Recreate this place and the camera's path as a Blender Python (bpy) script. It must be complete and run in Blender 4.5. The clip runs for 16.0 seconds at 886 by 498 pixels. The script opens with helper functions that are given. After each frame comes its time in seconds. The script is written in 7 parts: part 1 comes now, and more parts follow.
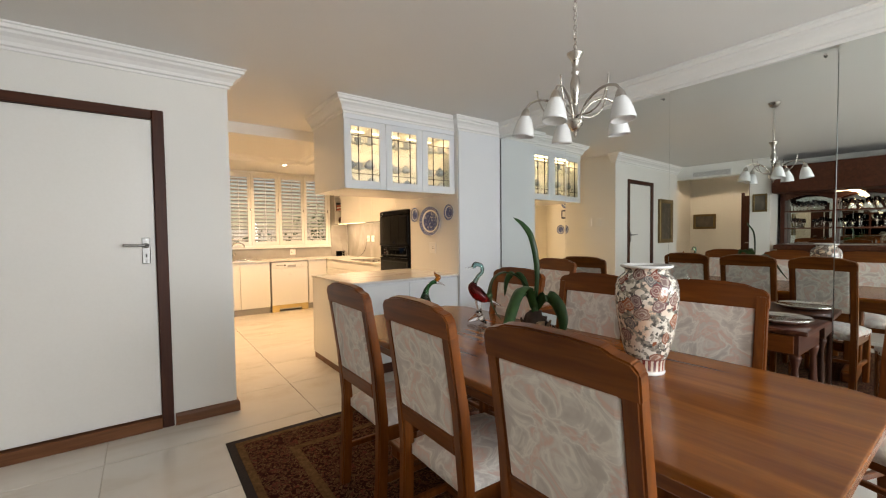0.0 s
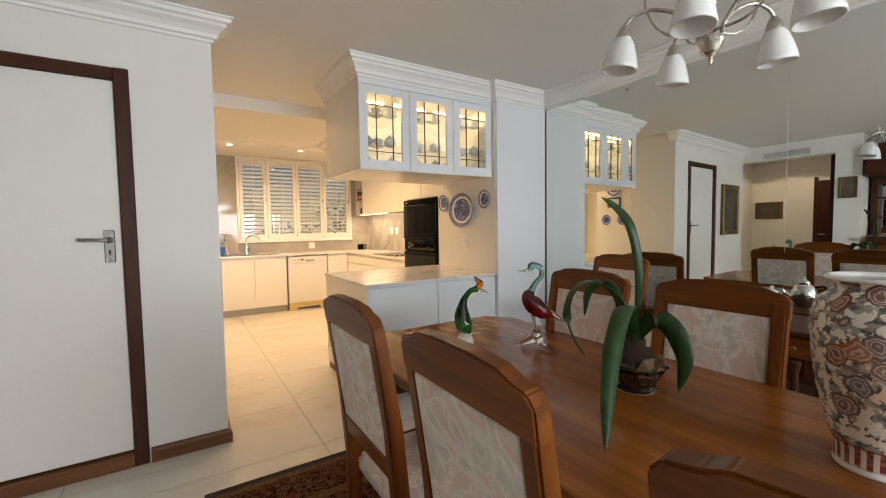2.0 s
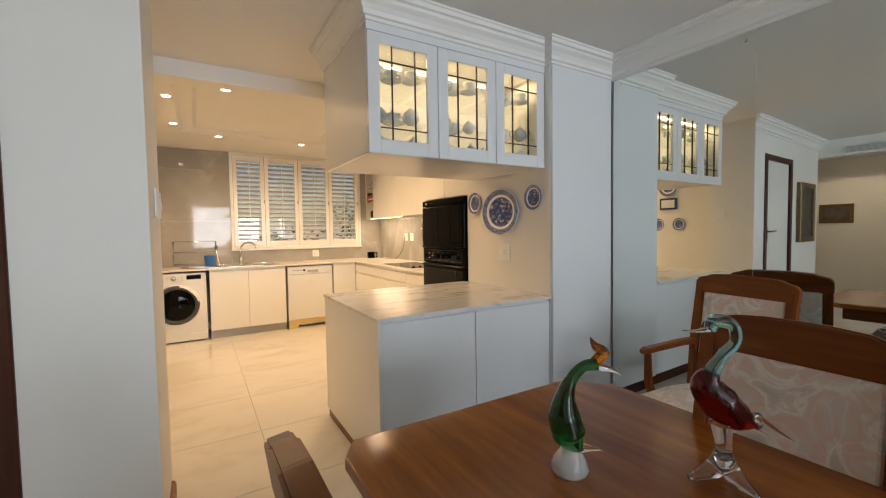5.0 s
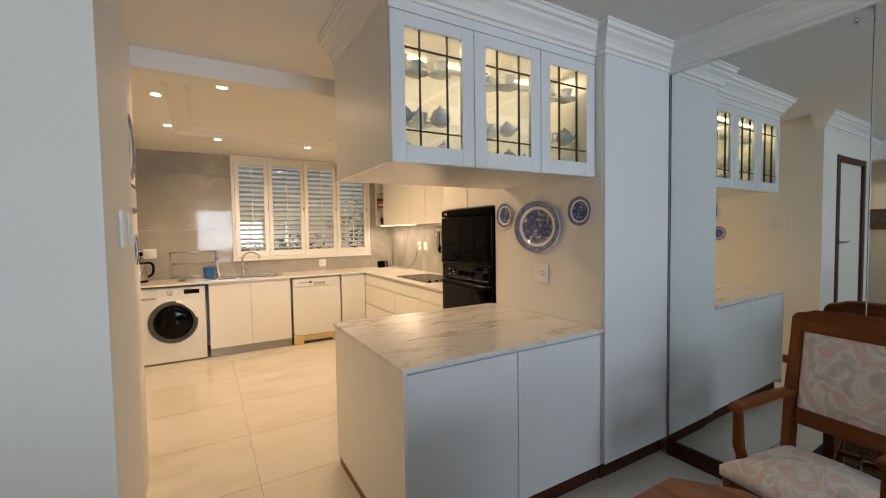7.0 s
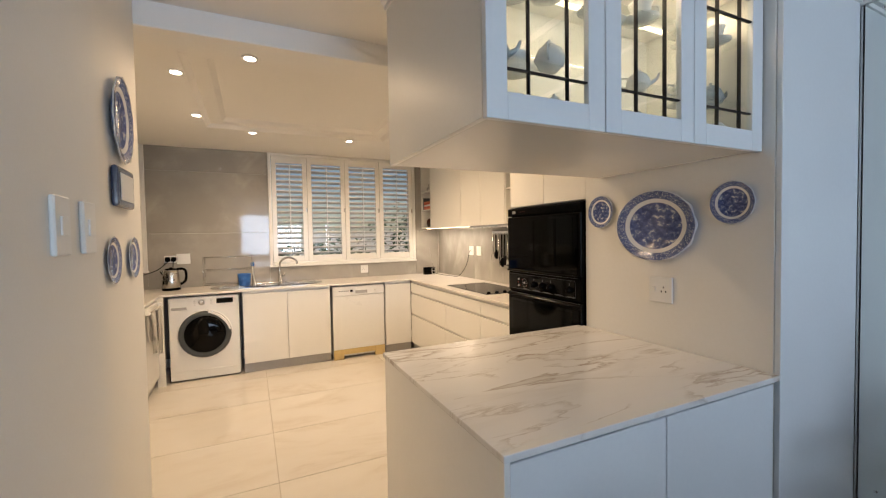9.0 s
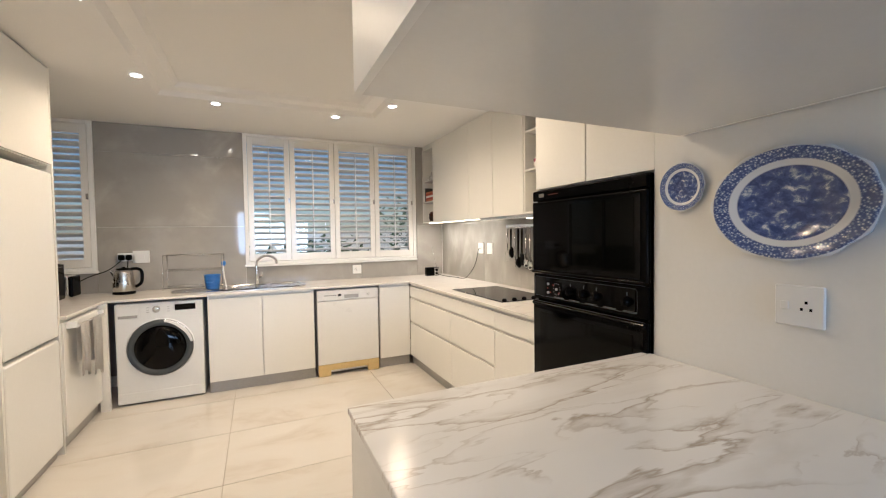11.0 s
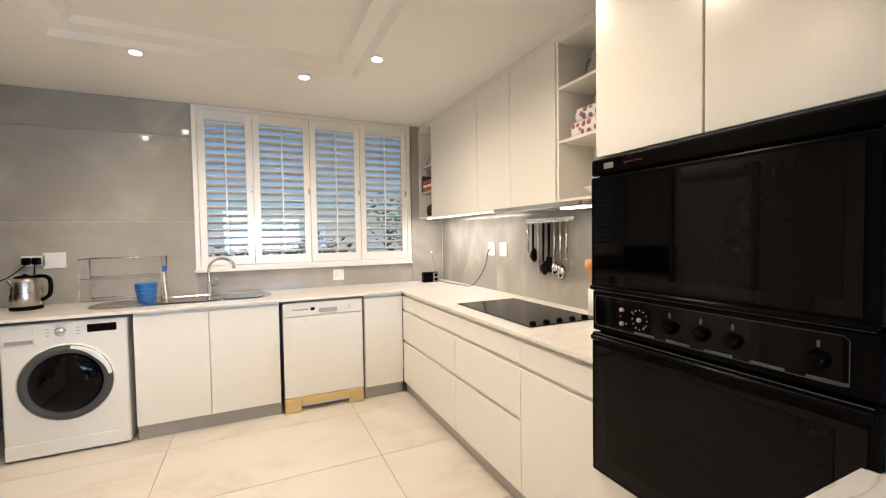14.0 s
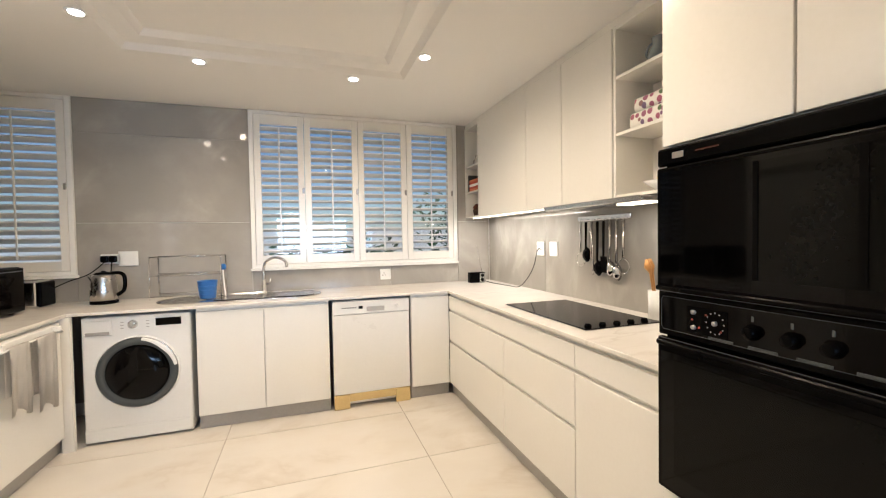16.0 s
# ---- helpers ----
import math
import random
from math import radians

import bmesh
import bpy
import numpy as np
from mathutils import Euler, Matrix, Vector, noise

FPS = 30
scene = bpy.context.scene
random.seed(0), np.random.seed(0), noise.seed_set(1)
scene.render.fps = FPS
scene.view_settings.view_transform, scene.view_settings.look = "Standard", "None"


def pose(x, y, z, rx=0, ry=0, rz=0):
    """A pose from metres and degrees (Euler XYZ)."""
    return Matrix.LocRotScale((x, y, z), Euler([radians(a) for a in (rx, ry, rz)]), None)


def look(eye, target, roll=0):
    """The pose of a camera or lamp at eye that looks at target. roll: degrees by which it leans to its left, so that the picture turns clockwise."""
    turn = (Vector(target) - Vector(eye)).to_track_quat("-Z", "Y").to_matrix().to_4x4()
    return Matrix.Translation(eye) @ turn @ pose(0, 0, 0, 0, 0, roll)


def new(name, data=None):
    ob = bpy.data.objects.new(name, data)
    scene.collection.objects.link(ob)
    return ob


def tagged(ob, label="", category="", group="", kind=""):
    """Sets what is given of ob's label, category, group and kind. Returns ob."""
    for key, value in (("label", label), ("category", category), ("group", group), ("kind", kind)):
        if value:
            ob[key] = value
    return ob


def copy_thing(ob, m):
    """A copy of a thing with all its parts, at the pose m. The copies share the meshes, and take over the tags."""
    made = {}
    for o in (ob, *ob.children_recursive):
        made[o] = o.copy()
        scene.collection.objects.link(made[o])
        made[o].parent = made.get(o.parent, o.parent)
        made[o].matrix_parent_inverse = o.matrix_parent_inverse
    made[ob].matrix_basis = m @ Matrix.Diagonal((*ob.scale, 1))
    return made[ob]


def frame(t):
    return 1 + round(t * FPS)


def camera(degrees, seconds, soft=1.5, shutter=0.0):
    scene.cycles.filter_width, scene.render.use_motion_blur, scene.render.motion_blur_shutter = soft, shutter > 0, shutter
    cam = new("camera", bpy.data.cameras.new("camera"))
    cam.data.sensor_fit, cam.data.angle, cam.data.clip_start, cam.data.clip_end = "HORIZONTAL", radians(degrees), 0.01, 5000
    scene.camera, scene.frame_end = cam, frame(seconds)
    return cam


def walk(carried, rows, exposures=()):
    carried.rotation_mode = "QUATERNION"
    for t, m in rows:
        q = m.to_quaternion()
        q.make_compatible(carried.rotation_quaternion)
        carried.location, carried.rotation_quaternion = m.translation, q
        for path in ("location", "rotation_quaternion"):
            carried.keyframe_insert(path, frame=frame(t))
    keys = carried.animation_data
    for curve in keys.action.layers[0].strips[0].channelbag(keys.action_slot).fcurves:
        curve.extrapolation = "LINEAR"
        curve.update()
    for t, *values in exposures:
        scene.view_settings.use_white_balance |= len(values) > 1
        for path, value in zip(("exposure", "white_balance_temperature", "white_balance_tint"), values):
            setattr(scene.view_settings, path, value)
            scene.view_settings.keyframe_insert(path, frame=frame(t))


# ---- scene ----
cam = camera(94.7, 16.0, soft=1.15)
PATH = [
    (0, (0.014, -0.123, 1.289), (1.194, 1.491, 1.215), -0.7),
    (0.5, (0.126, 0.033, 1.283), (1.252, 1.684, 1.198), -0.8),
    (1, (0.222, 0.153, 1.272), (1.313, 1.826, 1.167), -0.8),
    (1.5, (0.283, 0.294, 1.275), (1.36, 1.975, 1.163), -0.8),
    (2, (0.341, 0.461, 1.28), (1.417, 2.143, 1.169), -0.9),
    (2.5, (0.391, 0.615, 1.275), (1.467, 2.298, 1.167), -0.9),
    (3, (0.468, 0.789, 1.279), (1.545, 2.471, 1.171), -0.9),
    (3.5, (0.517, 0.923, 1.285), (1.586, 2.61, 1.178), -0.9),
    (4, (0.551, 1.043, 1.292), (1.596, 2.744, 1.186), -0.9),
    (4.2, (0.583, 1.099, 1.277), (1.612, 2.812, 1.191), -0.9),
    (6.5, (0.751, 1.603, 1.401), (1.793, 3.307, 1.3), -0.8),
    (7, (0.77, 1.722, 1.416), (1.781, 3.446, 1.328), -0.9),
    (7.5, (0.783, 1.887, 1.419), (1.75, 3.636, 1.352), -0.9),
    (8, (0.813, 2.032, 1.403), (1.769, 3.788, 1.341), -0.9),
    (8.5, (0.848, 2.208, 1.405), (1.756, 3.988, 1.338), -1.0),
    (9, (0.892, 2.363, 1.406), (1.744, 4.171, 1.341), -1.0),
    (9.2, (0.915, 2.426, 1.41), (1.754, 4.239, 1.332), -0.9),
    (11.5, (1.282, 3.199, 1.348), (2.11, 5.018, 1.284), -0.9),
    (12, (1.342, 3.382, 1.35), (2.169, 5.202, 1.284), -0.9),
    (12.5, (1.405, 3.523, 1.352), (2.233, 5.342, 1.286), -1.0),
    (13, (1.484, 3.643, 1.344), (2.314, 5.461, 1.277), -1.0),
    (13.5, (1.53, 3.728, 1.34), (2.362, 5.546, 1.272), -0.9),
    (14, (1.542, 3.805, 1.34), (2.378, 5.62, 1.272), -0.9),
    (14.5, (1.546, 3.847, 1.33), (2.381, 5.663, 1.266), -0.9),
    (15, (1.548, 3.858, 1.333), (2.347, 5.69, 1.267), -0.9),
    (15.5, (1.538, 3.859, 1.33), (2.253, 5.726, 1.269), -0.9),
    (16, (1.535, 3.857, 1.323), (2.173, 5.751, 1.266), -1.0),
]
# stops, kelvin and tint of the picture along the walk
EXPOSURES = [(0, 0.08, 8100, 23), (2, 0.0, 7950, 23), (4, -0.1, 7700, 22), (7, -0.36, 7050, 20), (9, -0.26, 6250, 19), (11.5, -0.1, 5200, 15), (14, 0.03, 5250, 15), (16, 0.03, 5250, 15)]
walk(cam, [(t, look(eye, target, roll)) for t, eye, target, roll in PATH], EXPOSURES)

# ---- world, sun, large lights ----
world = bpy.data.worlds.new("world")
scene.world = world
world.use_nodes = True
wn = world.node_tree
sky = wn.nodes.new("ShaderNodeTexSky")
sky.sky_type = "NISHITA"
sky.sun_disc = False
sky.sun_elevation, sky.sun_rotation = radians(42), radians(200)
wn.links.new(sky.outputs[0], wn.nodes["Background"].inputs[0])
wn.nodes["Background"].inputs[1].default_value = 0.085
sun = new("sun", bpy.data.lights.new("sun", "SUN"))
sun.data.energy, sun.data.angle, sun.data.color = 2.5, radians(0.6), (1, 0.95, 0.88)
sun.matrix_basis = look((0, 0, 20), (3.2, 9.0, 7.0))


def area(name, eye, target, w, h, watts, colour):
    lamp = new(name, bpy.data.lights.new(name, "AREA"))
    lamp.data.shape, lamp.data.size, lamp.data.size_y = "RECTANGLE", w, h
    lamp.data.energy, lamp.data.color = watts, colour
    lamp.matrix_basis = look(eye, target)
    return lamp


# daylight standing in the garden opening behind the start of the walk
area("daylight_garden", (1.8, -3.9, 1.55), (1.7, 0, 0.9), 2.4, 1.5, 205, (0.665, 0.85, 1.0))

# ---- materials ----
def material(name):
    m = bpy.data.materials.new(name)
    m.use_nodes = True
    return m, m.node_tree, m.node_tree.nodes["Principled BSDF"]


def node(t, kind, **values):
    n = t.nodes.new(kind)
    for k, v in values.items():
        n.inputs[k.replace("_", " ")].default_value = v
    return n


def coords(t, scale=(1, 1, 1), obj=True):
    c = t.nodes.new("ShaderNodeTexCoord")
    mp = t.nodes.new("ShaderNodeMapping")
    mp.inputs["Scale"].default_value = scale
    t.links.new(c.outputs["Object"], mp.inputs[0])
    return mp.outputs[0]


def ramp(t, fac, stops):
    r = t.nodes.new("ShaderNodeValToRGB")
    e = r.color_ramp.elements
    while len(e) < len(stops):
        e.new(0.5)
    for el, (p, c) in zip(e, stops):
        el.position, el.color = p, (*c, 1)
    t.links.new(fac, r.inputs[0])
    return r.outputs[0]


def mixc(t, fac, a, b, mode="MIX"):
    m = t.nodes.new("ShaderNodeMixRGB")
    m.blend_type = mode
    for sock, v in zip(m.inputs, (fac, a, b)):
        if isinstance(v, (int, float)):
            sock.default_value = v
        elif isinstance(v, tuple):
            sock.default_value = (*v, 1)
        else:
            t.links.new(v, sock)
    return m.outputs[0]


def bump(t, b, height, strength, dist=0.002):
    n = node(t, "ShaderNodeBump", Strength=strength, Distance=dist)
    t.links.new(height, n.inputs["Height"])
    t.links.new(n.outputs[0], b.inputs["Normal"])


def plain(name, col, rough=0.5, metal=0.0, var=0.06, big=2.0, fine=60.0, bumps=0.1, coat=0.0):
    """A surface with a slow stain and a fine grain."""
    m, t, b = material(name)
    c = coords(t)
    n1 = node(t, "ShaderNodeTexNoise", Scale=big, Detail=5.0)
    n2 = node(t, "ShaderNodeTexNoise", Scale=fine, Detail=3.0)
    t.links.new(c, n1.inputs["Vector"])
    t.links.new(c, n2.inputs["Vector"])
    dark = tuple(v * (1 - 2 * var) for v in col)
    c1 = mixc(t, n1.outputs[0], tuple(min(1, v * (1 + var)) for v in col), dark)
    c2 = mixc(t, 0.08, c1, n2.outputs[0], "OVERLAY")
    t.links.new(c2, b.inputs["Base Color"])
    rr = node(t, "ShaderNodeMapRange")
    rr.inputs["To Min"].default_value, rr.inputs["To Max"].default_value = max(0.02, rough - 0.07), rough + 0.07
    t.links.new(n1.outputs[0], rr.inputs[0])
    t.links.new(rr.outputs[0], b.inputs["Roughness"])
    b.inputs["Metallic"].default_value = metal
    b.inputs["Coat Weight"].default_value = coat
    bump(t, b, n2.outputs[0], bumps)
    return m


def wood(name, a, b_, rough=0.38, axis="x", coat=0.05, scale=1.0):
    m, t, b = material(name)
    s = {"x": (1.2, 14, 14), "y": (14, 1.2, 14), "z": (14, 14, 1.2)}[axis]
    c = coords(t, tuple(v * scale for v in s))
    n1 = node(t, "ShaderNodeTexNoise", Scale=1.6, Detail=8.0, Distortion=0.8)
    n2 = node(t, "ShaderNodeTexNoise", Scale=9.0, Detail=4.0)
    t.links.new(c, n1.inputs["Vector"])
    t.links.new(c, n2.inputs["Vector"])
    col = ramp(t, n1.outputs[0], [(0.3, a), (0.52, tuple((p + q) / 2 for p, q in zip(a, b_))), (0.72, b_)])
    oi = t.nodes.new("ShaderNodeObjectInfo")
    tone = ramp(t, oi.outputs["Random"], [(0, (0.88, 0.88, 0.88)), (1, (1.0, 1.0, 1.0))])
    col = mixc(t, 1.0, col, tone, "MULTIPLY")
    col = mixc(t, 0.25, col, n2.outputs[0], "OVERLAY")
    t.links.new(col, b.inputs["Base Color"])
    b.inputs["Roughness"].default_value = rough
    b.inputs["Coat Weight"].default_value = coat
    b.inputs["Specular IOR Level"].default_value = 0.22
    b.inputs["Coat Roughness"].default_value = 0.15
    bump(t, b, n2.outputs[0], 0.12)
    return m


def marble(name, base, vein, scale=1.0, rough=0.12, width=0.02, strength=1.0, rnd=0.0):
    m, t, b = material(name)
    c = coords(t, (scale, scale * 1.9, scale))
    if rnd:
        oi = t.nodes.new("ShaderNodeObjectInfo")
        ad = t.nodes.new("ShaderNodeVectorMath")
        sc = t.nodes.new("ShaderNodeMath")
        sc.operation = "MULTIPLY"
        sc.inputs[1].default_value = 40.0
        t.links.new(oi.outputs["Random"], sc.inputs[0])
        t.links.new(c, ad.inputs[0])
        t.links.new(sc.outputs[0], ad.inputs[1])
        c = ad.outputs[0]
    n1 = node(t, "ShaderNodeTexNoise", Scale=0.9, Detail=7.0, Distortion=1.2, Roughness=0.55)
    n2 = node(t, "ShaderNodeTexNoise", Scale=2.2, Detail=6.0)
    t.links.new(c, n1.inputs["Vector"])
    t.links.new(c, n2.inputs["Vector"])
    k = 0.5
    lines = ramp(t, n1.outputs[0], [(k - width * 2.2, (0, 0, 0)), (k - width * 0.3, (1, 1, 1)), (k + width * 0.3, (0.55, 0.55, 0.55)), (k + width * 3.0, (0, 0, 0))])
    mask = ramp(t, n2.outputs[0], [(0.42, (0, 0, 0)), (0.62, (strength, strength, strength))])
    f = mixc(t, 1.0, lines, mask, "MULTIPLY")
    cloud = ramp(t, n2.outputs[0], [(0.3, tuple(v * 0.93 for v in base)), (0.7, base)])
    t.links.new(mixc(t, f, cloud, vein), b.inputs["Base Color"])
    b.inputs["Roughness"].default_value = rough
    return m


def veined(name, base, vein):
    """White stone with long thin drawn-out veins and a few fainter ones."""
    m, t, b = material(name)
    c = t.nodes.new("ShaderNodeTexCoord")
    mp = t.nodes.new("ShaderNodeMapping")
    mp.inputs["Rotation"].default_value = (0, 0, radians(-14))
    mp.inputs["Scale"].default_value = (0.8, 3.6, 1.0)
    t.links.new(c.outputs["Object"], mp.inputs[0])
    col = base
    cloud = node(t, "ShaderNodeTexNoise", Scale=1.1, Detail=5.0)
    t.links.new(mp.outputs[0], cloud.inputs["Vector"])
    col = ramp(t, cloud.outputs[0], [(0.35, tuple(v * 0.95 for v in base)), (0.65, base)])
    for scale, width, lo, hi, power in ((1.25, 0.016, 0.36, 0.5, 0.85), (2.3, 0.014, 0.42, 0.56, 0.6), (0.9, 0.06, 0.4, 0.65, 0.2)):
        n = node(t, "ShaderNodeTexNoise", Scale=scale, Detail=6.0, Roughness=0.5, Distortion=0.35)
        k = node(t, "ShaderNodeTexNoise", Scale=scale * 0.9, Detail=2.0)
        off = t.nodes.new("ShaderNodeVectorMath")
        off.inputs[1].default_value = (3.7 * scale, 1.9 * scale, 0.4)
        t.links.new(mp.outputs[0], off.inputs[0])
        t.links.new(off.outputs[0], n.inputs["Vector"])
        t.links.new(mp.outputs[0], k.inputs["Vector"])
        line = ramp(t, n.outputs[0], [(0.5 - width, (0, 0, 0)), (0.5 - width * 0.15, (1, 1, 1)), (0.5 + width * 0.3, (0.5, 0.5, 0.5)), (0.5 + width * 2.2, (0, 0, 0))])
        mask = ramp(t, k.outputs[0], [(lo, (0, 0, 0)), (hi, (power, power, power))])
        col = mixc(t, mixc(t, 1.0, line, mask, "MULTIPLY"), col, vein)
    t.links.new(col, b.inputs["Base Color"])
    b.inputs["Roughness"].default_value = 0.2
    return m


def glass(name, col=(1, 1, 1), rough=0.0):
    m, t, b = material(name)
    b.inputs["Base Color"].default_value = (*col, 1)
    b.inputs["Transmission Weight"].default_value = 1.0
    b.inputs["Roughness"].default_value = rough
    b.inputs["IOR"].default_value = 1.45
    return m


def thin_pane(name, gloss=0.08):
    """Thin clear glass: light goes straight on, with a weak mirror image."""
    m, t, b = material(name)
    t.nodes.remove(b)
    tr, gl = (t.nodes.new("ShaderNodeBsdf" + k) for k in ("Transparent", "Glossy"))
    mx = t.nodes.new("ShaderNodeMixShader")
    gl.inputs["Roughness"].default_value = 0.01
    tr.inputs[0].default_value = (0.97, 0.99, 0.98, 1)
    mx.inputs[0].default_value = gloss
    t.links.new(tr.outputs[0], mx.inputs[1])
    t.links.new(gl.outputs[0], mx.inputs[2])
    t.links.new(mx.outputs[0], t.nodes["Material Output"].inputs[0])
    return m


def glow(name, col, strength):
    m, t, b = material(name)
    b.inputs["Emission Color"].default_value = (*col, 1)
    b.inputs["Emission Strength"].default_value = strength
    b.inputs["Base Color"].default_value = (0.8, 0.8, 0.8, 1)
    return m


def brocade(name):
    """Pale woven upholstery with curling pink and grey leaves."""
    m, t, b = material(name)
    c = coords(t)
    oi = t.nodes.new("ShaderNodeObjectInfo")
    ad = t.nodes.new("ShaderNodeVectorMath")
    t.links.new(c, ad.inputs[0])
    t.links.new(oi.outputs["Random"], ad.inputs[1])
    c = ad.outputs[0]
    n = node(t, "ShaderNodeTexNoise", Scale=8.0, Detail=4.0, Distortion=1.3)
    n2 = node(t, "ShaderNodeTexNoise", Scale=8.0, Detail=2.0, Distortion=2.0)
    w = node(t, "ShaderNodeTexNoise", Scale=500.0, Detail=1.0)
    for q in (n, n2, w):
        t.links.new(c, q.inputs["Vector"])
    col = ramp(t, n.outputs[0], [(0.36, (0.52, 0.46, 0.42)), (0.44, (0.62, 0.57, 0.52)), (0.47, (0.76, 0.71, 0.64)), (0.52, (0.62, 0.55, 0.5)), (0.57, (0.68, 0.47, 0.4)), (0.64, (0.62, 0.55, 0.5))])
    f = ramp(t, n2.outputs[0], [(0.46, (0, 0, 0)), (0.5, (0.4, 0.4, 0.4)), (0.54, (0, 0, 0))])
    t.links.new(mixc(t, f, col, (0.78, 0.74, 0.67)), b.inputs["Base Color"])
    b.inputs["Roughness"].default_value = 0.75
    b.inputs["Sheen Weight"].default_value = 0.3
    bump(t, b, w.outputs[0], 0.35, 0.001)
    return m


def willow(name):
    """Blue transfer print on white china, ringed about the object's own axis z."""
    m, t, b = material(name)
    c = coords(t)
    sep = t.nodes.new("ShaderNodeSeparateXYZ")
    t.links.new(c, sep.inputs[0])
    ln = t.nodes.new("ShaderNodeVectorMath")
    ln.operation = "LENGTH"
    flat = t.nodes.new("ShaderNodeCombineXYZ")
    t.links.new(sep.outputs[0], flat.inputs[0])
    t.links.new(sep.outputs[1], flat.inputs[1])
    t.links.new(flat.outputs[0], ln.inputs[0])
    n = node(t, "ShaderNodeTexNoise", Scale=6.0, Detail=9.0, Roughness=0.62, Distortion=0.3)
    v = node(t, "ShaderNodeTexVoronoi", Scale=26.0)
    t.links.new(c, n.inputs["Vector"])
    t.links.new(c, v.inputs["Vector"])
    white, blue, pale = (0.72, 0.74, 0.76), (0.035, 0.06, 0.19), (0.32, 0.38, 0.52)
    scene_ = ramp(t, n.outputs[0], [(0.42, blue), (0.55, (0.09, 0.13, 0.32)), (0.61, pale), (0.68, white)])
    rim = ramp(t, v.outputs["Distance"], [(0.12, white), (0.34, (0.2, 0.26, 0.44)), (0.62, (0.06, 0.09, 0.24))])
    inner = ramp(t, ln.outputs["Value"], [(0.0, (0, 0, 0)), (0.645, (0, 0, 0)), (0.665, (1, 1, 1))])
    band = ramp(t, ln.outputs["Value"], [(0.755, (0, 0, 0)), (0.775, (1, 1, 1)), (0.965, (1, 1, 1)), (0.98, (0, 0, 0))])
    # the rings are laid out on a plate of unit radius: the object is scaled
    col = mixc(t, inner, scene_, white)
    col = mixc(t, band, col, rim)
    t.links.new(col, b.inputs["Base Color"])
    b.inputs["Roughness"].default_value = 0.12
    return m


def imari(name):
    """Cream porcelain with grey-green leaves, rust and slate blossoms and a patterned foot band."""
    m, t, b = material(name)
    c = coords(t)
    sep = t.nodes.new("ShaderNodeSeparateXYZ")
    t.links.new(c, sep.inputs[0])
    warp = node(t, "ShaderNodeTexNoise", Scale=30.0, Detail=3.0)
    t.links.new(c, warp.inputs["Vector"])
    bent = mixc(t, 0.035, c, warp.outputs["Color"], "ADD")
    v = node(t, "ShaderNodeTexVoronoi", Scale=17.0)
    t.links.new(bent, v.inputs["Vector"])
    n = node(t, "ShaderNodeTexNoise", Scale=46.0, Detail=6.0, Roughness=0.6)
    n2 = node(t, "ShaderNodeTexNoise", Scale=8.0, Detail=3.0)
    n3 = node(t, "ShaderNodeTexNoise", Scale=60.0, Detail=2.0)
    for q in (n, n2, n3):
        t.links.new(c, q.inputs["Vector"])
    base = ramp(t, n2.outputs[0], [(0.45, (0.74, 0.69, 0.61)), (0.62, (0.68, 0.47, 0.34))])
    leaf = ramp(t, n.outputs[0], [(0.485, (0, 0, 0)), (0.505, (1, 1, 1))])
    green = ramp(t, n3.outputs[0], [(0.4, (0.08, 0.075, 0.07)), (0.6, (0.34, 0.3, 0.25))])
    col = mixc(t, leaf, base, green)
    hue = ramp(t, v.outputs["Color"], [(0.25, (0.2, 0.04, 0.025)), (0.42, (0.1, 0.1, 0.11)), (0.56, (0.36, 0.1, 0.035)), (0.7, (0.12, 0.11, 0.115)), (0.85, (0.2, 0.06, 0.06))])
    petal = ramp(t, v.outputs["Distance"], [(0.06, (0.5, 0.35, 0.1)), (0.1, (0, 0, 0)), (0.17, (0.1, 0.1, 0.1)), (0.2, (0.8, 0.75, 0.7)), (0.24, (0.1, 0.1, 0.1)), (0.29, (0.15, 0.15, 0.15)), (0.32, (0.75, 0.7, 0.65)), (0.36, (0, 0, 0))])
    flower = mixc(t, petal, hue, (0.66, 0.56, 0.47))
    core = ramp(t, v.outputs["Distance"], [(0.41, (1, 1, 1)), (0.44, (0, 0, 0))])
    col = mixc(t, core, col, flower)
    # foot band of upright rust and cream panels
    turn = t.nodes.new("ShaderNodeMath")
    turn.operation = "ARCTAN2"
    t.links.new(sep.outputs[1], turn.inputs[0])
    t.links.new(sep.outputs[0], turn.inputs[1])
    times = t.nodes.new("ShaderNodeMath")
    times.operation = "MULTIPLY"
    times.inputs[1].default_value = 22 / (2 * math.pi)
    t.links.new(turn.outputs[0], times.inputs[0])
    panel = t.nodes.new("ShaderNodeMath")
    panel.operation = "FRACT"
    t.links.new(times.outputs[0], panel.inputs[0])
    foot = ramp(t, sep.outputs[2], [(0.014, (0, 0, 0)), (0.017, (1, 1, 1)), (0.058, (1, 1, 1)), (0.061, (0, 0, 0))])
    pick = ramp(t, n3.outputs[0], [(0.42, (0.2, 0.035, 0.03)), (0.5, (0.36, 0.12, 0.08)), (0.6, (0.16, 0.06, 0.07))])
    shape = ramp(t, panel.outputs[0], [(0.0, (0.1, 0.1, 0.1)), (0.06, (1, 1, 1)), (0.52, (1, 1, 1)), (0.58, (0.05, 0.05, 0.05)), (0.94, (0.05, 0.05, 0.05))])
    col = mixc(t, foot, col, mixc(t, shape, (0.66, 0.56, 0.45), pick))
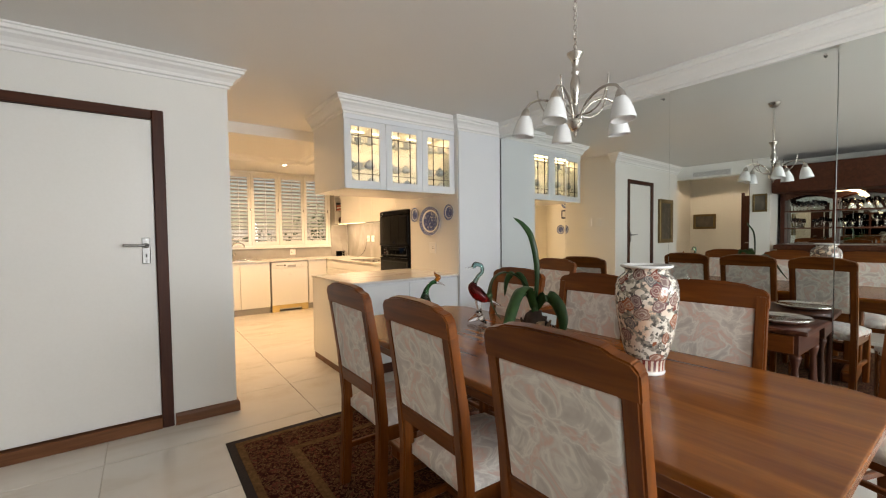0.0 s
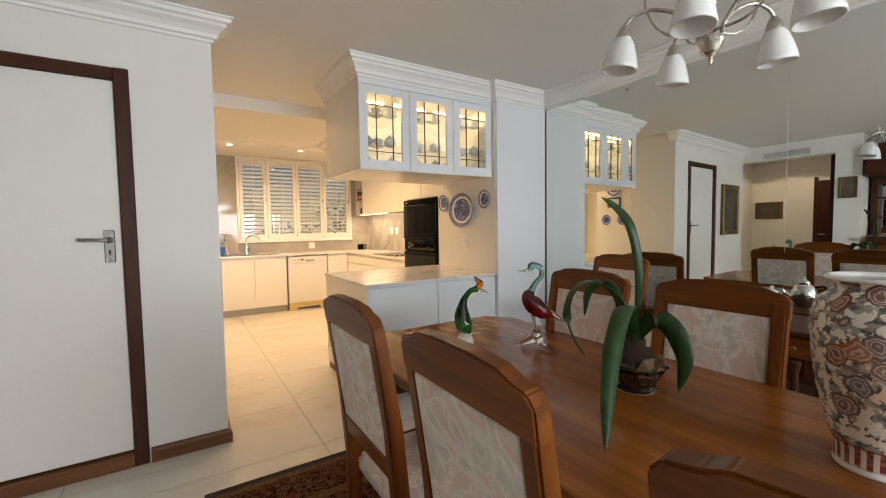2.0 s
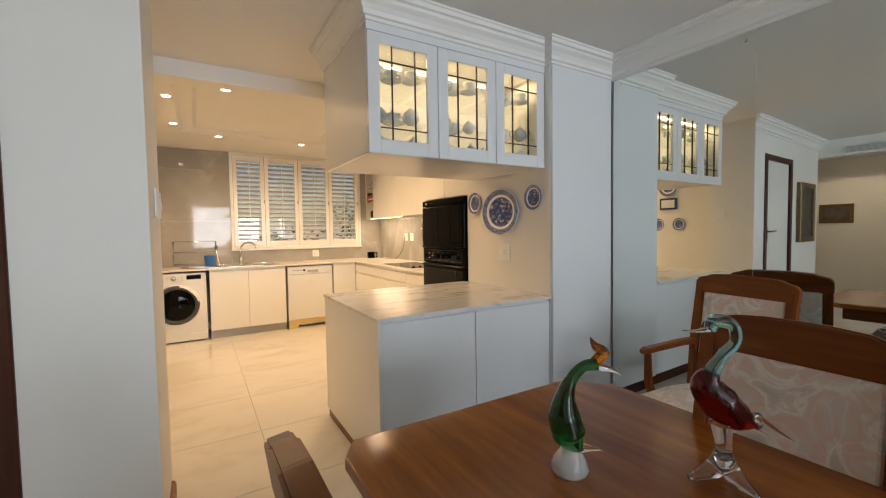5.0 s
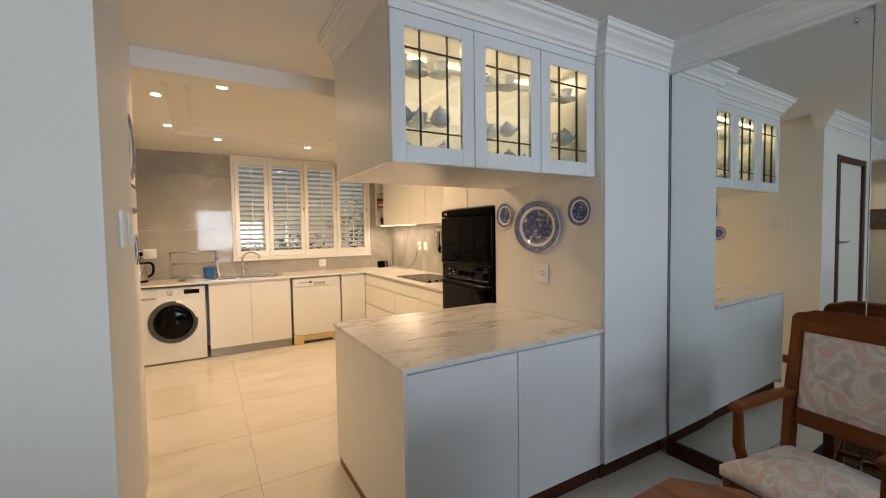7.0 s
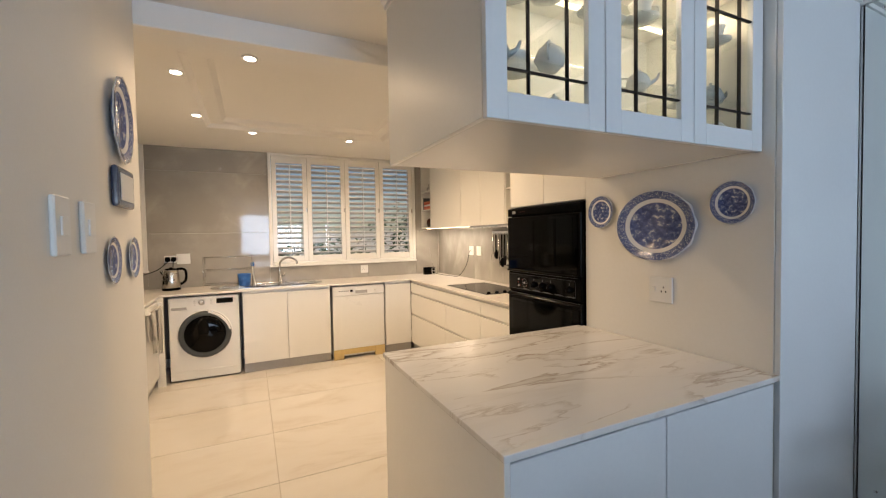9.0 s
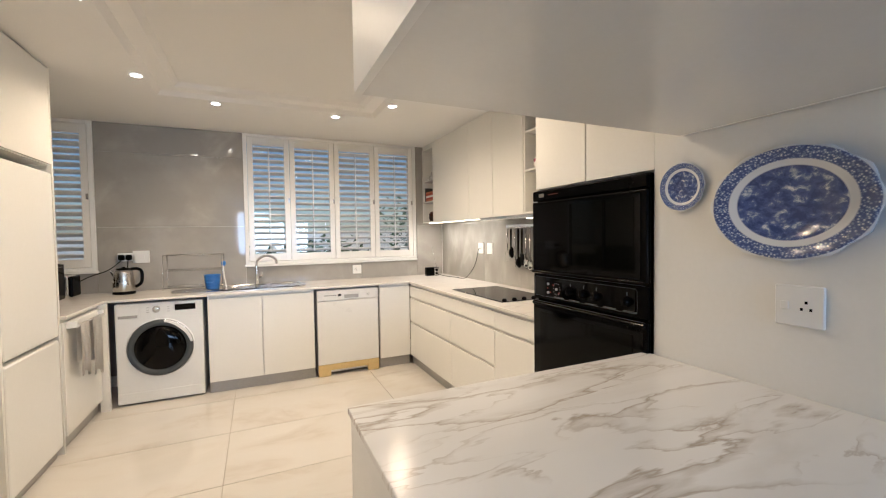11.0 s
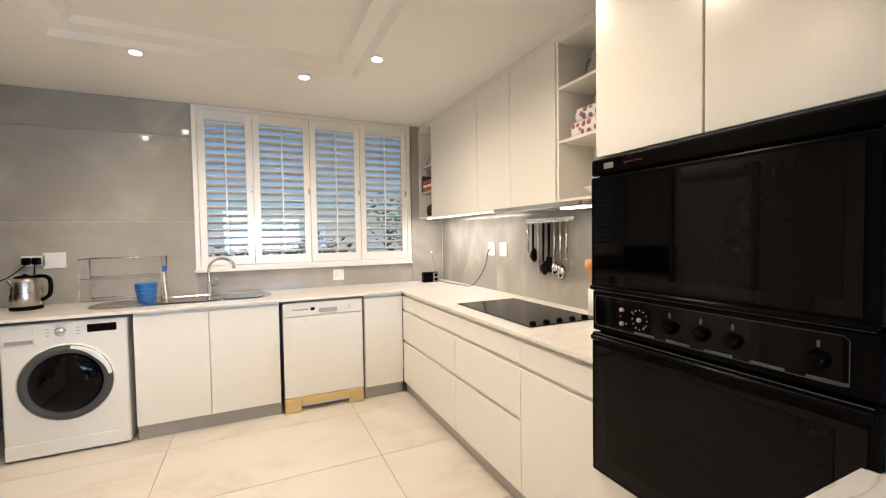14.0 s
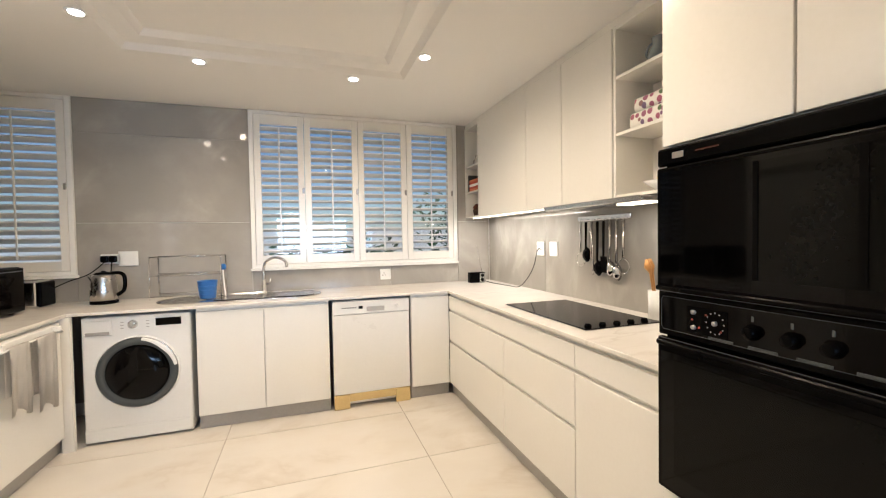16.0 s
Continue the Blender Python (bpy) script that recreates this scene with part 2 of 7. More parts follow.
    edge = ramp(t, sep.outputs[2], [(0.055, (0, 0, 0)), (0.0565, (1, 1, 1)), (0.0605, (1, 1, 1)), (0.062, (0, 0, 0))])
    col = mixc(t, edge, col, (0.16, 0.03, 0.025))
    low = ramp(t, sep.outputs[2], [(0.012, (1, 1, 1)), (0.016, (0, 0, 0))])
    col = mixc(t, low, col, (0.75, 0.74, 0.72))
    t.links.new(col, b.inputs["Base Color"])
    b.inputs["Roughness"].default_value = 0.12
    return m


def persian(name):
    m, t, b = material(name)
    c = coords(t)
    v = node(t, "ShaderNodeTexVoronoi", Scale=16.0)
    n = node(t, "ShaderNodeTexNoise", Scale=30.0, Detail=4.0, Distortion=2.0)
    for q in (v, n):
        t.links.new(c, q.inputs["Vector"])
    base = ramp(t, n.outputs[0], [(0.42, (0.03, 0.009, 0.006)), (0.5, (0.055, 0.012, 0.008)), (0.535, (0.19, 0.12, 0.055)), (0.57, (0.045, 0.02, 0.014)), (0.64, (0.12, 0.03, 0.02))])
    mark = ramp(t, v.outputs["Distance"], [(0.18, (0.75, 0.75, 0.75)), (0.24, (0, 0, 0))])
    t.links.new(mixc(t, mark, base, (0.11, 0.065, 0.03)), b.inputs["Base Color"])
    b.inputs["Roughness"].default_value = 0.95
    bump(t, b, n.outputs[0], 0.6, 0.003)
    return m


def leafy(name, a, b_):
    m, t, b = material(name)
    c = coords(t, (40, 40, 3))
    n = node(t, "ShaderNodeTexNoise", Scale=1.0, Detail=3.0)
    t.links.new(c, n.inputs["Vector"])
    t.links.new(ramp(t, n.outputs[0], [(0.3, a), (0.7, b_)]), b.inputs["Base Color"])
    b.inputs["Roughness"].default_value = 0.4
    b.inputs["Specular IOR Level"].default_value = 0.3
    return m


def dull(m, level):
    m.node_tree.nodes["Principled BSDF"].inputs["Specular IOR Level"].default_value = level
    return m


M_WALL = plain("wall_paint", (0.78, 0.77, 0.73), 0.6, var=0.03, big=1.3, fine=180, bumps=0.12)
M_CEIL = plain("ceiling_paint", (0.78, 0.77, 0.75), 0.75, var=0.02, big=0.8, fine=150, bumps=0.1)
M_TRIM = plain("cornice_plaster", (0.82, 0.82, 0.8), 0.55, var=0.02, bumps=0.05)
M_DOOR = plain("door_enamel", (0.79, 0.78, 0.74), 0.38, var=0.02, bumps=0.05)
M_LACQ = plain("white_lacquer", (0.8, 0.79, 0.75), 0.22, var=0.015, bumps=0.02)
M_SATIN = plain("satin_side_panel", (0.8, 0.79, 0.75), 0.42, var=0.02, bumps=0.03)
M_PALE = plain("pale_satin_lacquer", (0.74, 0.77, 0.79), 0.3, var=0.02, bumps=0.02)
M_DARKWOOD = wood("mahogany", (0.05, 0.014, 0.007), (0.09, 0.027, 0.012), 0.42, "x", 0.0)
M_DARKWOODZ = wood("mahogany_upright", (0.045, 0.012, 0.006), (0.08, 0.023, 0.01), 0.42, "z", 0.0)
M_SKIRT = wood("skirting_oak", (0.13, 0.048, 0.02), (0.24, 0.1, 0.045), 0.4, "x")
M_OAK_Z = wood("chair_oak", (0.115, 0.028, 0.005), (0.24, 0.068, 0.013), 0.3, "z")
M_OAK_Y = wood("chair_oak_rail", (0.115, 0.028, 0.005), (0.24, 0.068, 0.013), 0.3, "y")
M_TABLE = wood("table_oak", (0.16, 0.043, 0.007), (0.31, 0.098, 0.019), 0.2, "y", 0.12, 0.6)
M_FABRIC = brocade("brocade_fabric")
M_FLOOR = marble("porcelain_tile", (0.69, 0.66, 0.605), (0.54, 0.485, 0.41), 0.9, 0.06, 0.06, 0.65, 1.0)
M_GROUT = plain("grout", (0.5, 0.46, 0.39), 0.85)
M_WTILE = marble("grey_wall_tile", (0.335, 0.318, 0.288), (0.44, 0.42, 0.385), 1.1, 0.05, 0.07, 0.8, 1.0)
M_STONE = veined("veined_worktop", (0.79, 0.775, 0.74), (0.36, 0.3, 0.23))
M_TOP = veined("pale_cream_worktop", (0.74, 0.715, 0.665), (0.62, 0.585, 0.53))
M_KICK = plain("brushed_kickboard", (0.4, 0.39, 0.37), 0.4, 0.3)
M_STEEL = plain("steel", (0.6, 0.59, 0.57), 0.22, 1.0, 0.04, 8, 200, 0.02)
M_NICKEL = plain("brushed_nickel", (0.5, 0.47, 0.43), 0.28, 1.0, 0.05, 8, 200, 0.02)
M_CHROME = plain("chrome", (0.7, 0.7, 0.7), 0.16, 1.0, 0.02, 8, 100, 0.0)
M_HANDLE = plain("worn_nickel_plate", (0.3, 0.3, 0.29), 0.3, 1.0, 0.12, 18, 150, 0.03)
M_BLACK = dull(plain("black_plastic", (0.002, 0.002, 0.002), 0.2, bumps=0.0), 0.05)
M_BGLASS = dull(plain("black_glass", (0.001, 0.001, 0.001), 0.03, bumps=0.0), 0.15)
M_WHITEP = plain("white_plastic", (0.78, 0.78, 0.76), 0.3, var=0.01, bumps=0.01)
M_CREAM = plain("aged_yellow_plastic", (0.66, 0.5, 0.22), 0.5)
M_SILVER = plain("silver_plate", (0.75, 0.73, 0.7), 0.14, 1.0, 0.05, 20, 80, 0.02)
M_GREYP = dull(plain("grey_plastic", (0.07, 0.078, 0.08), 0.35), 0.25)
M_BLUE = plain("blue_plastic", (0.03, 0.16, 0.5), 0.4)
M_OPAL = plain("opal_glass", (0.78, 0.8, 0.8), 0.25, var=0.02, bumps=0.0)
M_LEAD = plain("lead_came", (0.02, 0.02, 0.02), 0.5, 0.4)
M_MIRROR, _t, _b = material("mirror")
_b.inputs["Base Color"].default_value = (0.8, 0.84, 0.82, 1)
_b.inputs["Metallic"].default_value, _b.inputs["Roughness"].default_value = 1.0, 0.0
M_PANE = thin_pane("thin_pane")
M_SHELFGLASS = thin_pane("shelf_glass", 0.16)
M_GLASS = glass("clear_glass")
M_GREEN = glass("green_glass", (0.01, 0.17, 0.045), 0.02)
M_FROST = glass("frosted_clear_glass", (0.97, 0.98, 0.97), 0.28)
M_FROST.node_tree.nodes["Principled BSDF"].inputs["Transmission Weight"].default_value = 0.55
M_RED = glass("red_glass", (0.2, 0.004, 0.004), 0.02)
M_AMBER = glass("amber_glass", (0.85, 0.3, 0.03), 0.02)
M_TEAL = glass("teal_glass", (0.3, 0.6, 0.6), 0.02)
M_CHINA = plain("white_china", (0.7, 0.71, 0.7), 0.15, bumps=0.0)
M_CHINA_B = plain("blue_grey_china", (0.36, 0.42, 0.46), 0.15, var=0.25, big=30, bumps=0.0)
M_NAVY = plain("navy_glazed_china", (0.05, 0.07, 0.14), 0.12, var=0.4, big=45, bumps=0.0)
M_WILLOW = willow("blue_willow_china")
M_VASE = imari("imari_porcelain")
M_RUG = dull(persian("persian_pile"), 0.05)
M_RUGBAND = dull(plain("rug_border", (0.15, 0.082, 0.036), 0.95, var=0.45, big=55, fine=160, bumps=0.5), 0.05)
M_RUGDARK = plain("rug_dark_edge", (0.02, 0.012, 0.01), 0.95, var=0.3, big=60, bumps=0.5)
M_LEAF = leafy("strap_leaf", (0.008, 0.032, 0.008), (0.02, 0.068, 0.015))
M_BARK = plain("bark", (0.05, 0.025, 0.015), 0.8, var=0.4, big=40, bumps=0.5)
M_CHIP = plain("split_wood_chip", (0.3, 0.2, 0.12), 0.8, var=0.3, big=35, bumps=0.4)
M_BUSH = plain("bush_leaf", (0.04, 0.09, 0.025), 0.6, var=0.3, big=20)
M_GRASS = plain("lawn", (0.06, 0.1, 0.03), 0.9, var=0.3, big=3)
M_LED = glow("led_strip", (1.0, 0.8, 0.5), 5.0)
M_SPOT = glow("downlight_lens", (1.0, 0.85, 0.62), 22.0)
M_TOWEL = plain("towel", (0.74, 0.72, 0.69), 0.95, var=0.04, big=20, fine=300, bumps=0.6)
M_BOOKR = plain("red_cloth_book", (0.4, 0.06, 0.03), 0.6)
M_BOOKO = plain("orange_cloth_book", (0.5, 0.16, 0.07), 0.6)
M_WOODL = wood("pale_spoon_wood", (0.5, 0.24, 0.07), (0.66, 0.38, 0.14), 0.5, "z")
M_GOLD = plain("gilt_frame", (0.2, 0.13, 0.05), 0.4, 0.6, 0.2, 30)
M_PAINT = plain("dim_painting", (0.12, 0.1, 0.075), 0.5, var=0.45, big=9, bumps=0.2)
M_OVENWIN = dull(plain("smoked_oven_window", (0.003, 0.0032, 0.0026), 0.06, bumps=0.0), 0.1)
M_SEAM = plain("shadow_gap", (0.1, 0.1, 0.1), 0.7)


# ---- mesh helpers ----
def box(bm, x0, x1, y0, y1, z0, z1, bev=0.0, seg=1):
    t = bmesh.new()
    bmesh.ops.create_cube(t, size=1)
    for v in t.verts:
        v.co = Vector(((x0 + x1) / 2 + v.co.x * (x1 - x0), (y0 + y1) / 2 + v.co.y * (y1 - y0), (z0 + z1) / 2 + v.co.z * (z1 - z0)))
    if bev:
        bmesh.ops.bevel(t, geom=t.edges[:], offset=bev, segments=seg, affect="EDGES", profile=0.5)
    merge(bm, t)
    return bm


def merge(bm, t, m=None):
    if m:
        bmesh.ops.transform(t, matrix=m, verts=t.verts[:])
    me = bpy.data.meshes.new("scratch")
    t.to_mesh(me)
    t.free()
    bm.from_mesh(me)
    bpy.data.meshes.remove(me)


def B(*a, **k):
    return box(bmesh.new(), *a, **k)


def lathe(profile, seg=28, bm=None, m=None, squash=1.0):
    """Turned shape from (radius, height) pairs about z."""
    t = bmesh.new()
    rings = []
    for r, z in profile:
        rings.append([t.verts.new((max(r, 1e-4) * math.cos(2 * math.pi * i / seg), max(r, 1e-4) * squash * math.sin(2 * math.pi * i / seg), z)) for i in range(seg)])
    for a, b in zip(rings, rings[1:]):
        for i in range(seg):
            t.faces.new((a[i], a[(i + 1) % seg], b[(i + 1) % seg], b[i]))
    for ring, flip in ((rings[0], True), (rings[-1], False)):
        t.faces.new(ring[::-1] if flip else ring)
    for f in t.faces:
        f.smooth = True
    out = bm if bm is not None else bmesh.new()
    merge(out, t, m)
    return out


def tube(points, radius, seg=8, bm=None, closed=False):
    """A round rod along points; radius may be a list."""
    t = bmesh.new()
    pts = [Vector(p) for p in points]
    rad = radius if isinstance(radius, (list, tuple)) else [radius] * len(pts)
    side = None
    rings = []
    for i, p in enumerate(pts):
        a, b = pts[max(i - 1, 0)], pts[min(i + 1, len(pts) - 1)]
        d = (b - a).normalized()
        if side is None:
            side = d.cross(Vector((0, 0, 1)) if abs(d.z) < 0.9 else Vector((1, 0, 0))).normalized()
        side = (side - d * side.dot(d)).normalized()
        up = d.cross(side)
        rings.append([t.verts.new(p + rad[i] * (math.cos(2 * math.pi * k / seg) * side + math.sin(2 * math.pi * k / seg) * up)) for k in range(seg)])
    for a, b in zip(rings, rings[1:]):
        for k in range(seg):
            t.faces.new((a[k], a[(k + 1) % seg], b[(k + 1) % seg], b[k]))
    t.faces.new(rings[0][::-1])
    t.faces.new(rings[-1])
    for f in t.faces:
        f.smooth = True
    bmesh.ops.recalc_face_normals(t, faces=t.faces[:])
    out = bm if bm is not None else bmesh.new()
    merge(out, t)
    return out


def prism(poly, z0, z1, bev=0.0, seg=2):
    """An upright slab on a plan polygon."""
    t = bmesh.new()
    f = t.faces.new([t.verts.new((x, y, z0)) for x, y in poly])
    ex = bmesh.ops.extrude_face_region(t, geom=[f])
    bmesh.ops.translate(t, vec=(0, 0, z1 - z0), verts=[v for v in ex["geom"] if isinstance(v, bmesh.types.BMVert)])
    bmesh.ops.recalc_face_normals(t, faces=t.faces[:])
    if bev:
        bmesh.ops.bevel(t, geom=t.edges[:], offset=bev, segments=seg, affect="EDGES", profile=0.5)
    return t


def arc(points, n=8):
    """Catmull-Rom through points."""
    p = [Vector(q) for q in points]
    p = [2 * p[0] - p[1]] + p + [2 * p[-1] - p[-2]]
    out = []
    for i in range(1, len(p) - 2):
        for k in range(n):
            u = k / n
            out.append(0.5 * (2 * p[i] + (p[i + 1] - p[i - 1]) * u + (2 * p[i - 1] - 5 * p[i] + 4 * p[i + 1] - p[i + 2]) * u * u + (3 * p[i] - p[i - 1] - 3 * p[i + 1] + p[i + 2]) * u ** 3))
    return out + [p[-2]]


def at_world(ob):
    m = ob.matrix_basis.copy()
    while ob.parent:
        ob = ob.parent
        m = ob.matrix_basis @ m
    return m


def mesh(name, bm, mat):
    me = bpy.data.meshes.new(name)
    bm.to_mesh(me)
    bm.free()
    me.materials.append(mat)
    return me


def thing(name, x=0, y=0, z=0, rz=0, label="", category="", group="", kind=""):
    ob = new(name)
    ob.empty_display_size = 0.05
    ob.matrix_basis = pose(x, y, z, 0, 0, rz)
    return tagged(ob, label, category, group, kind)


def part(name, bm, mat, parent, label="", local=False):
    """One mesh object under a thing or a part; its mesh comes in world places unless local."""
    me = mesh(name, bm, mat)
    if not local:
        me.transform(at_world(parent).inverted())
    ob = new(name, me)
    ob.parent = parent
    return tagged(ob, label)


def solid(name, bm, mat, label="", category="", kind="", group=""):
    """A thing or piece of the setting that is one mesh, its origin at its base."""
    me = mesh(name, bm, mat)
    lo = [min(v.co[i] for v in me.vertices) for i in range(3)]
    hi = [max(v.co[i] for v in me.vertices) for i in range(3)]
    base = Vector(((lo[0] + hi[0]) / 2, (lo[1] + hi[1]) / 2, lo[2]))
    me.transform(Matrix.Translation(-base))
    ob = new(name, me)
    ob.location = base
    return tagged(ob, label, category, group, kind)


# ---- the setting ----
CEIL, KCEIL, XM, YF, YB, XR = 2.48, 2.437, 3.24, 3.2, 7.7, 3.34
KZ = 0.88      # kitchen worktop
PZ = 0.87      # peninsula worktop

# floor bed; its tiles are laid at the end of the file
floor = solid("floor", B(-4.4, 3.5, -4.2, 7.9, -0.12, -0.006), M_GROUT, "cream polished porcelain tiled floor with thin grout joints", "floor", "structure")
ceiling = solid("ceiling", B(-4.4, 3.5, -4.2, 4.6, CEIL, CEIL + 0.12), M_CEIL, "white painted plaster ceiling", "ceiling", "structure")

# kitchen ceiling with a stepped tray
bm = bmesh.new()
TX0, TX1, TY0, TY1 = 0.56, 2.22, 5.02, 6.69
for a in ((-1.0, TX0, 4.72, 7.9), (TX1, 3.5, 4.72, 7.9), (TX0, TX1, 4.72, TY0), (TX0, TX1, TY1, 7.9)):
    box(bm, *a, KCEIL, KCEIL + 0.06)
# coved sides: a slope, a flat step, a second slope
rings = []
for inset, up in ((0, 0.0), (0.035, 0.03), (0.13, 0.034), (0.165, 0.062), (0.165, 0.112)):
    rings.append([bm.verts.new((x, y, KCEIL + up)) for x, y in ((TX0 + inset, TY0 + inset), (TX1 - inset, TY0 + inset), (TX1 - inset, TY1 - inset), (TX0 + inset, TY1 - inset))])
for p, q in zip(rings, rings[1:]):
    for i in range(4):
        bm.faces.new((p[i], q[i], q[(i + 1) % 4], p[(i + 1) % 4]))
box(bm, TX0 - 0.1, TX1 + 0.1, TY0 - 0.1, TY1 + 0.1, KCEIL + 0.062, KCEIL + 0.15)
solid("ceiling_kitchen", bm, M_CEIL, "white kitchen ceiling with a stepped raised tray", "ceiling", "structure")
solid("beam", B(0.3, XR + 0.1, 4.6, 4.74, 2.365, CEIL + 0.1, bev=0.004), M_CEIL, "white plastered beam between dining room and kitchen", "beam", "structure")


def wall_y(name, y0, y1, x0, x1, z1, holes, mat, label):
    """A wall along x with openings (x0, x1, z0, z1)."""
    bm = bmesh.new()
    xs = x0
    for a, b, c, d in sorted(holes):
        if a > xs:
            box(bm, xs, a, y0, y1, 0, z1)
        if c > 0:
            box(bm, a, b, y0, y1, 0, c)
        if d < z1:
            box(bm, a, b, y0, y1, d, z1)
        xs = b
    if xs < x1:
        box(bm, xs, x1, y0, y1, 0, z1)
    return solid(name, bm, mat, label, "wall", "structure")


DX0, DX1, DTOP = -0.72, 0.08, 2.07
wall_y("wall_door", YF, YF + 0.55, -1.9, 0.53, CEIL, [(DX0, DX1, 0, DTOP)], M_WALL, "white painted wall with a panel door")
solid("wall_plates", B(0.28, 0.45, YF + 0.55, 4.6, 0, CEIL), M_WALL, "white painted wall hung with blue china", "wall", "structure")
solid("wall_mirror", B(XM + 0.03, XM + 0.15, -4.2, YF, 0, CEIL), M_WALL, "white wall behind the mirror panels", "wall", "structure")
solid("wall_kitchen_side", B(XR, XR + 0.15, YF, 7.9, 0, CEIL), M_WALL, "white kitchen side wall", "wall", "structure")
W1 = (1.1, 2.97, 1.085, 2.433)
W2 = (-0.78, -0.115, 1.085, 2.433)
wall_y("wall_north", YB, YB + 0.2, -1.0, XR, KCEIL + 0.02, [(W2[0] + 0.03, W2[1] - 0.03, W2[2] + 0.03, W2[3] - 0.03), (W1[0] + 0.03, W1[1] - 0.03, W1[2] + 0.03, W1[3] - 0.03)], M_WALL, "white wall with two shuttered windows")
solid("wall_kitchen_west", B(-1.0, -0.8, 3.75, 7.9, 0, CEIL), M_WALL, "white kitchen wall", "wall", "structure")
solid("wall_utility", B(-0.8, 0.28, 4.4, 4.6, 0, CEIL), M_WALL, "white kitchen return wall", "wall", "structure")
# west side of the dining room: hall opening, pier, bar recess
bm = bmesh.new()
box(bm, -2.1, -1.9, 1.78, 2.06, 0, CEIL)
box(bm, -2.1, -1.9, 2.06, 3.75, 2.25, CEIL)
box(bm, -2.75, -2.6, -1.2, 1.93, 0, CEIL)
box(bm, -2.6, -1.9, -1.35, -1.2, 0, CEIL)
box(bm, -2.1, -1.9, -4.2, -1.35, 0, CEIL)
box(bm, -2.6, -2.1, 1.78, 1.93, 0, CEIL)
solid("wall_west", bm, M_WALL, "white wall with a hall opening and a bar recess", "wall", "structure")
bm = bmesh.new()
box(bm, -4.4, -4.2, 1.63, 3.9, 0, CEIL)
box(bm, -4.2, -1.9, 3.75, 3.9, 0, CEIL)
box(bm, -4.2, -2.75, 1.78, 1.93, 0, CEIL)
solid("wall_hall", bm, M_WALL, "cream hall walls", "wall", "structure")
wall_y("wall_south", -4.2, -4.0, -2.1, XM + 0.15, CEIL, [(0.55, 3.05, 0.75, 2.35)], M_WALL, "white wall with a wide garden opening")
solid("ground", B(-60, 60, -60, 60, -0.5, -0.13), M_GRASS, "green lawn outside the house", "ground", "structure")


# ---- trim ----
def sweep(path, profile, side):
    """A moulding along a plan path; profile is (out, z), side +1 is left of the path."""
    t = bmesh.new()
    p = [Vector(q) for q in path]
    rows = []
    for i, q in enumerate(p):
        ns = []
        for a, b in ((i - 1, i), (i, i + 1)):
            if a >= 0 and b < len(p):
                d = (p[b] - p[a]).normalized()
                ns.append(Vector((-d.y, d.x)) * side)
        n = ns[0] if len(ns) == 1 else (ns[0] + ns[1]) / (1 + ns[0].dot(ns[1]))
        rows.append([t.verts.new((q.x + n.x * o, q.y + n.y * o, z)) for o, z in profile])
    k = len(profile)
    for a, b in zip(rows, rows[1:]):
        for i in range(k):
            t.faces.new((a[i], a[(i + 1) % k], b[(i + 1) % k], b[i]))
    t.faces.new(rows[0])
    t.faces.new(rows[-1][::-1])
    bmesh.ops.recalc_face_normals(t, faces=t.faces[:])
    return t


CORN = [(o, CEIL - 0.001 - d) for o, d in ((0, 0.128), (0.012, 0.128), (0.014, 0.113), (0.03, 0.108), (0.034, 0.088), (0.05, 0.068), (0.075, 0.051), (0.08, 0.038), (0.098, 0.033), (0.102, 0.013), (0.112, 0.01), (0.112, 0), (0, 0))]
SMALL = [(o * 0.8, CEIL - 0.001 + (z - CEIL + 0.001) * 1.04) for o, z in CORN]
solid("cornice_door_wall", sweep([(-1.9, YF), (0.53, YF), (0.53, YF + 0.07)], CORN, -1), M_TRIM, "white moulded plaster cornice", "cornice", "structure")
solid("cornice_cabinets", sweep([(1.433, 4.02), (1.433, 3.243), (2.64, 3.243), (2.64, 3.183), (XM - 0.02, 3.183)], SMALL, -1), M_TRIM, "white moulded plaster cornice", "cornice", "structure")
solid("cornice_mirror", sweep([(XM + 0.03, 3.183), (XM + 0.03, -4.0)], [(o + 0.035 if o else 0, CEIL - 0.001 + (z - CEIL + 0.001) * 1.12) for o, z in CORN], -1), M_TRIM, "white moulded plaster cornice above the mirror", "cornice", "structure")
solid("cornice_west", sweep([(-1.9, -1.2), (-1.9, -4.0)], CORN, 1), M_TRIM, "white moulded plaster cornice", "cornice", "structure")
SK = [(0, 0), (0.02, 0), (0.02, 0.06), (0.014, 0.075), (0, 0.08)]
solid("baseboard", sweep([(DX1 + 0.07, YF), (0.53, YF), (0.53, YF + 0.5)], SK, -1), M_SKIRT, "brown wooden skirting board", "baseboard", "structure")
solid("baseboard_west", sweep([(-1.9, YF), (DX0 - 0.07, YF)], SK, -1), M_SKIRT, "brown wooden skirting board", "baseboard", "structure")
solid("baseboard_mirror", B(XM - 0.02, XM + 0.012, -4.0, 3.18, 0, 0.09, bev=0.004), M_DARKWOOD, "dark wooden skirting below the mirror", "baseboard", "structure")

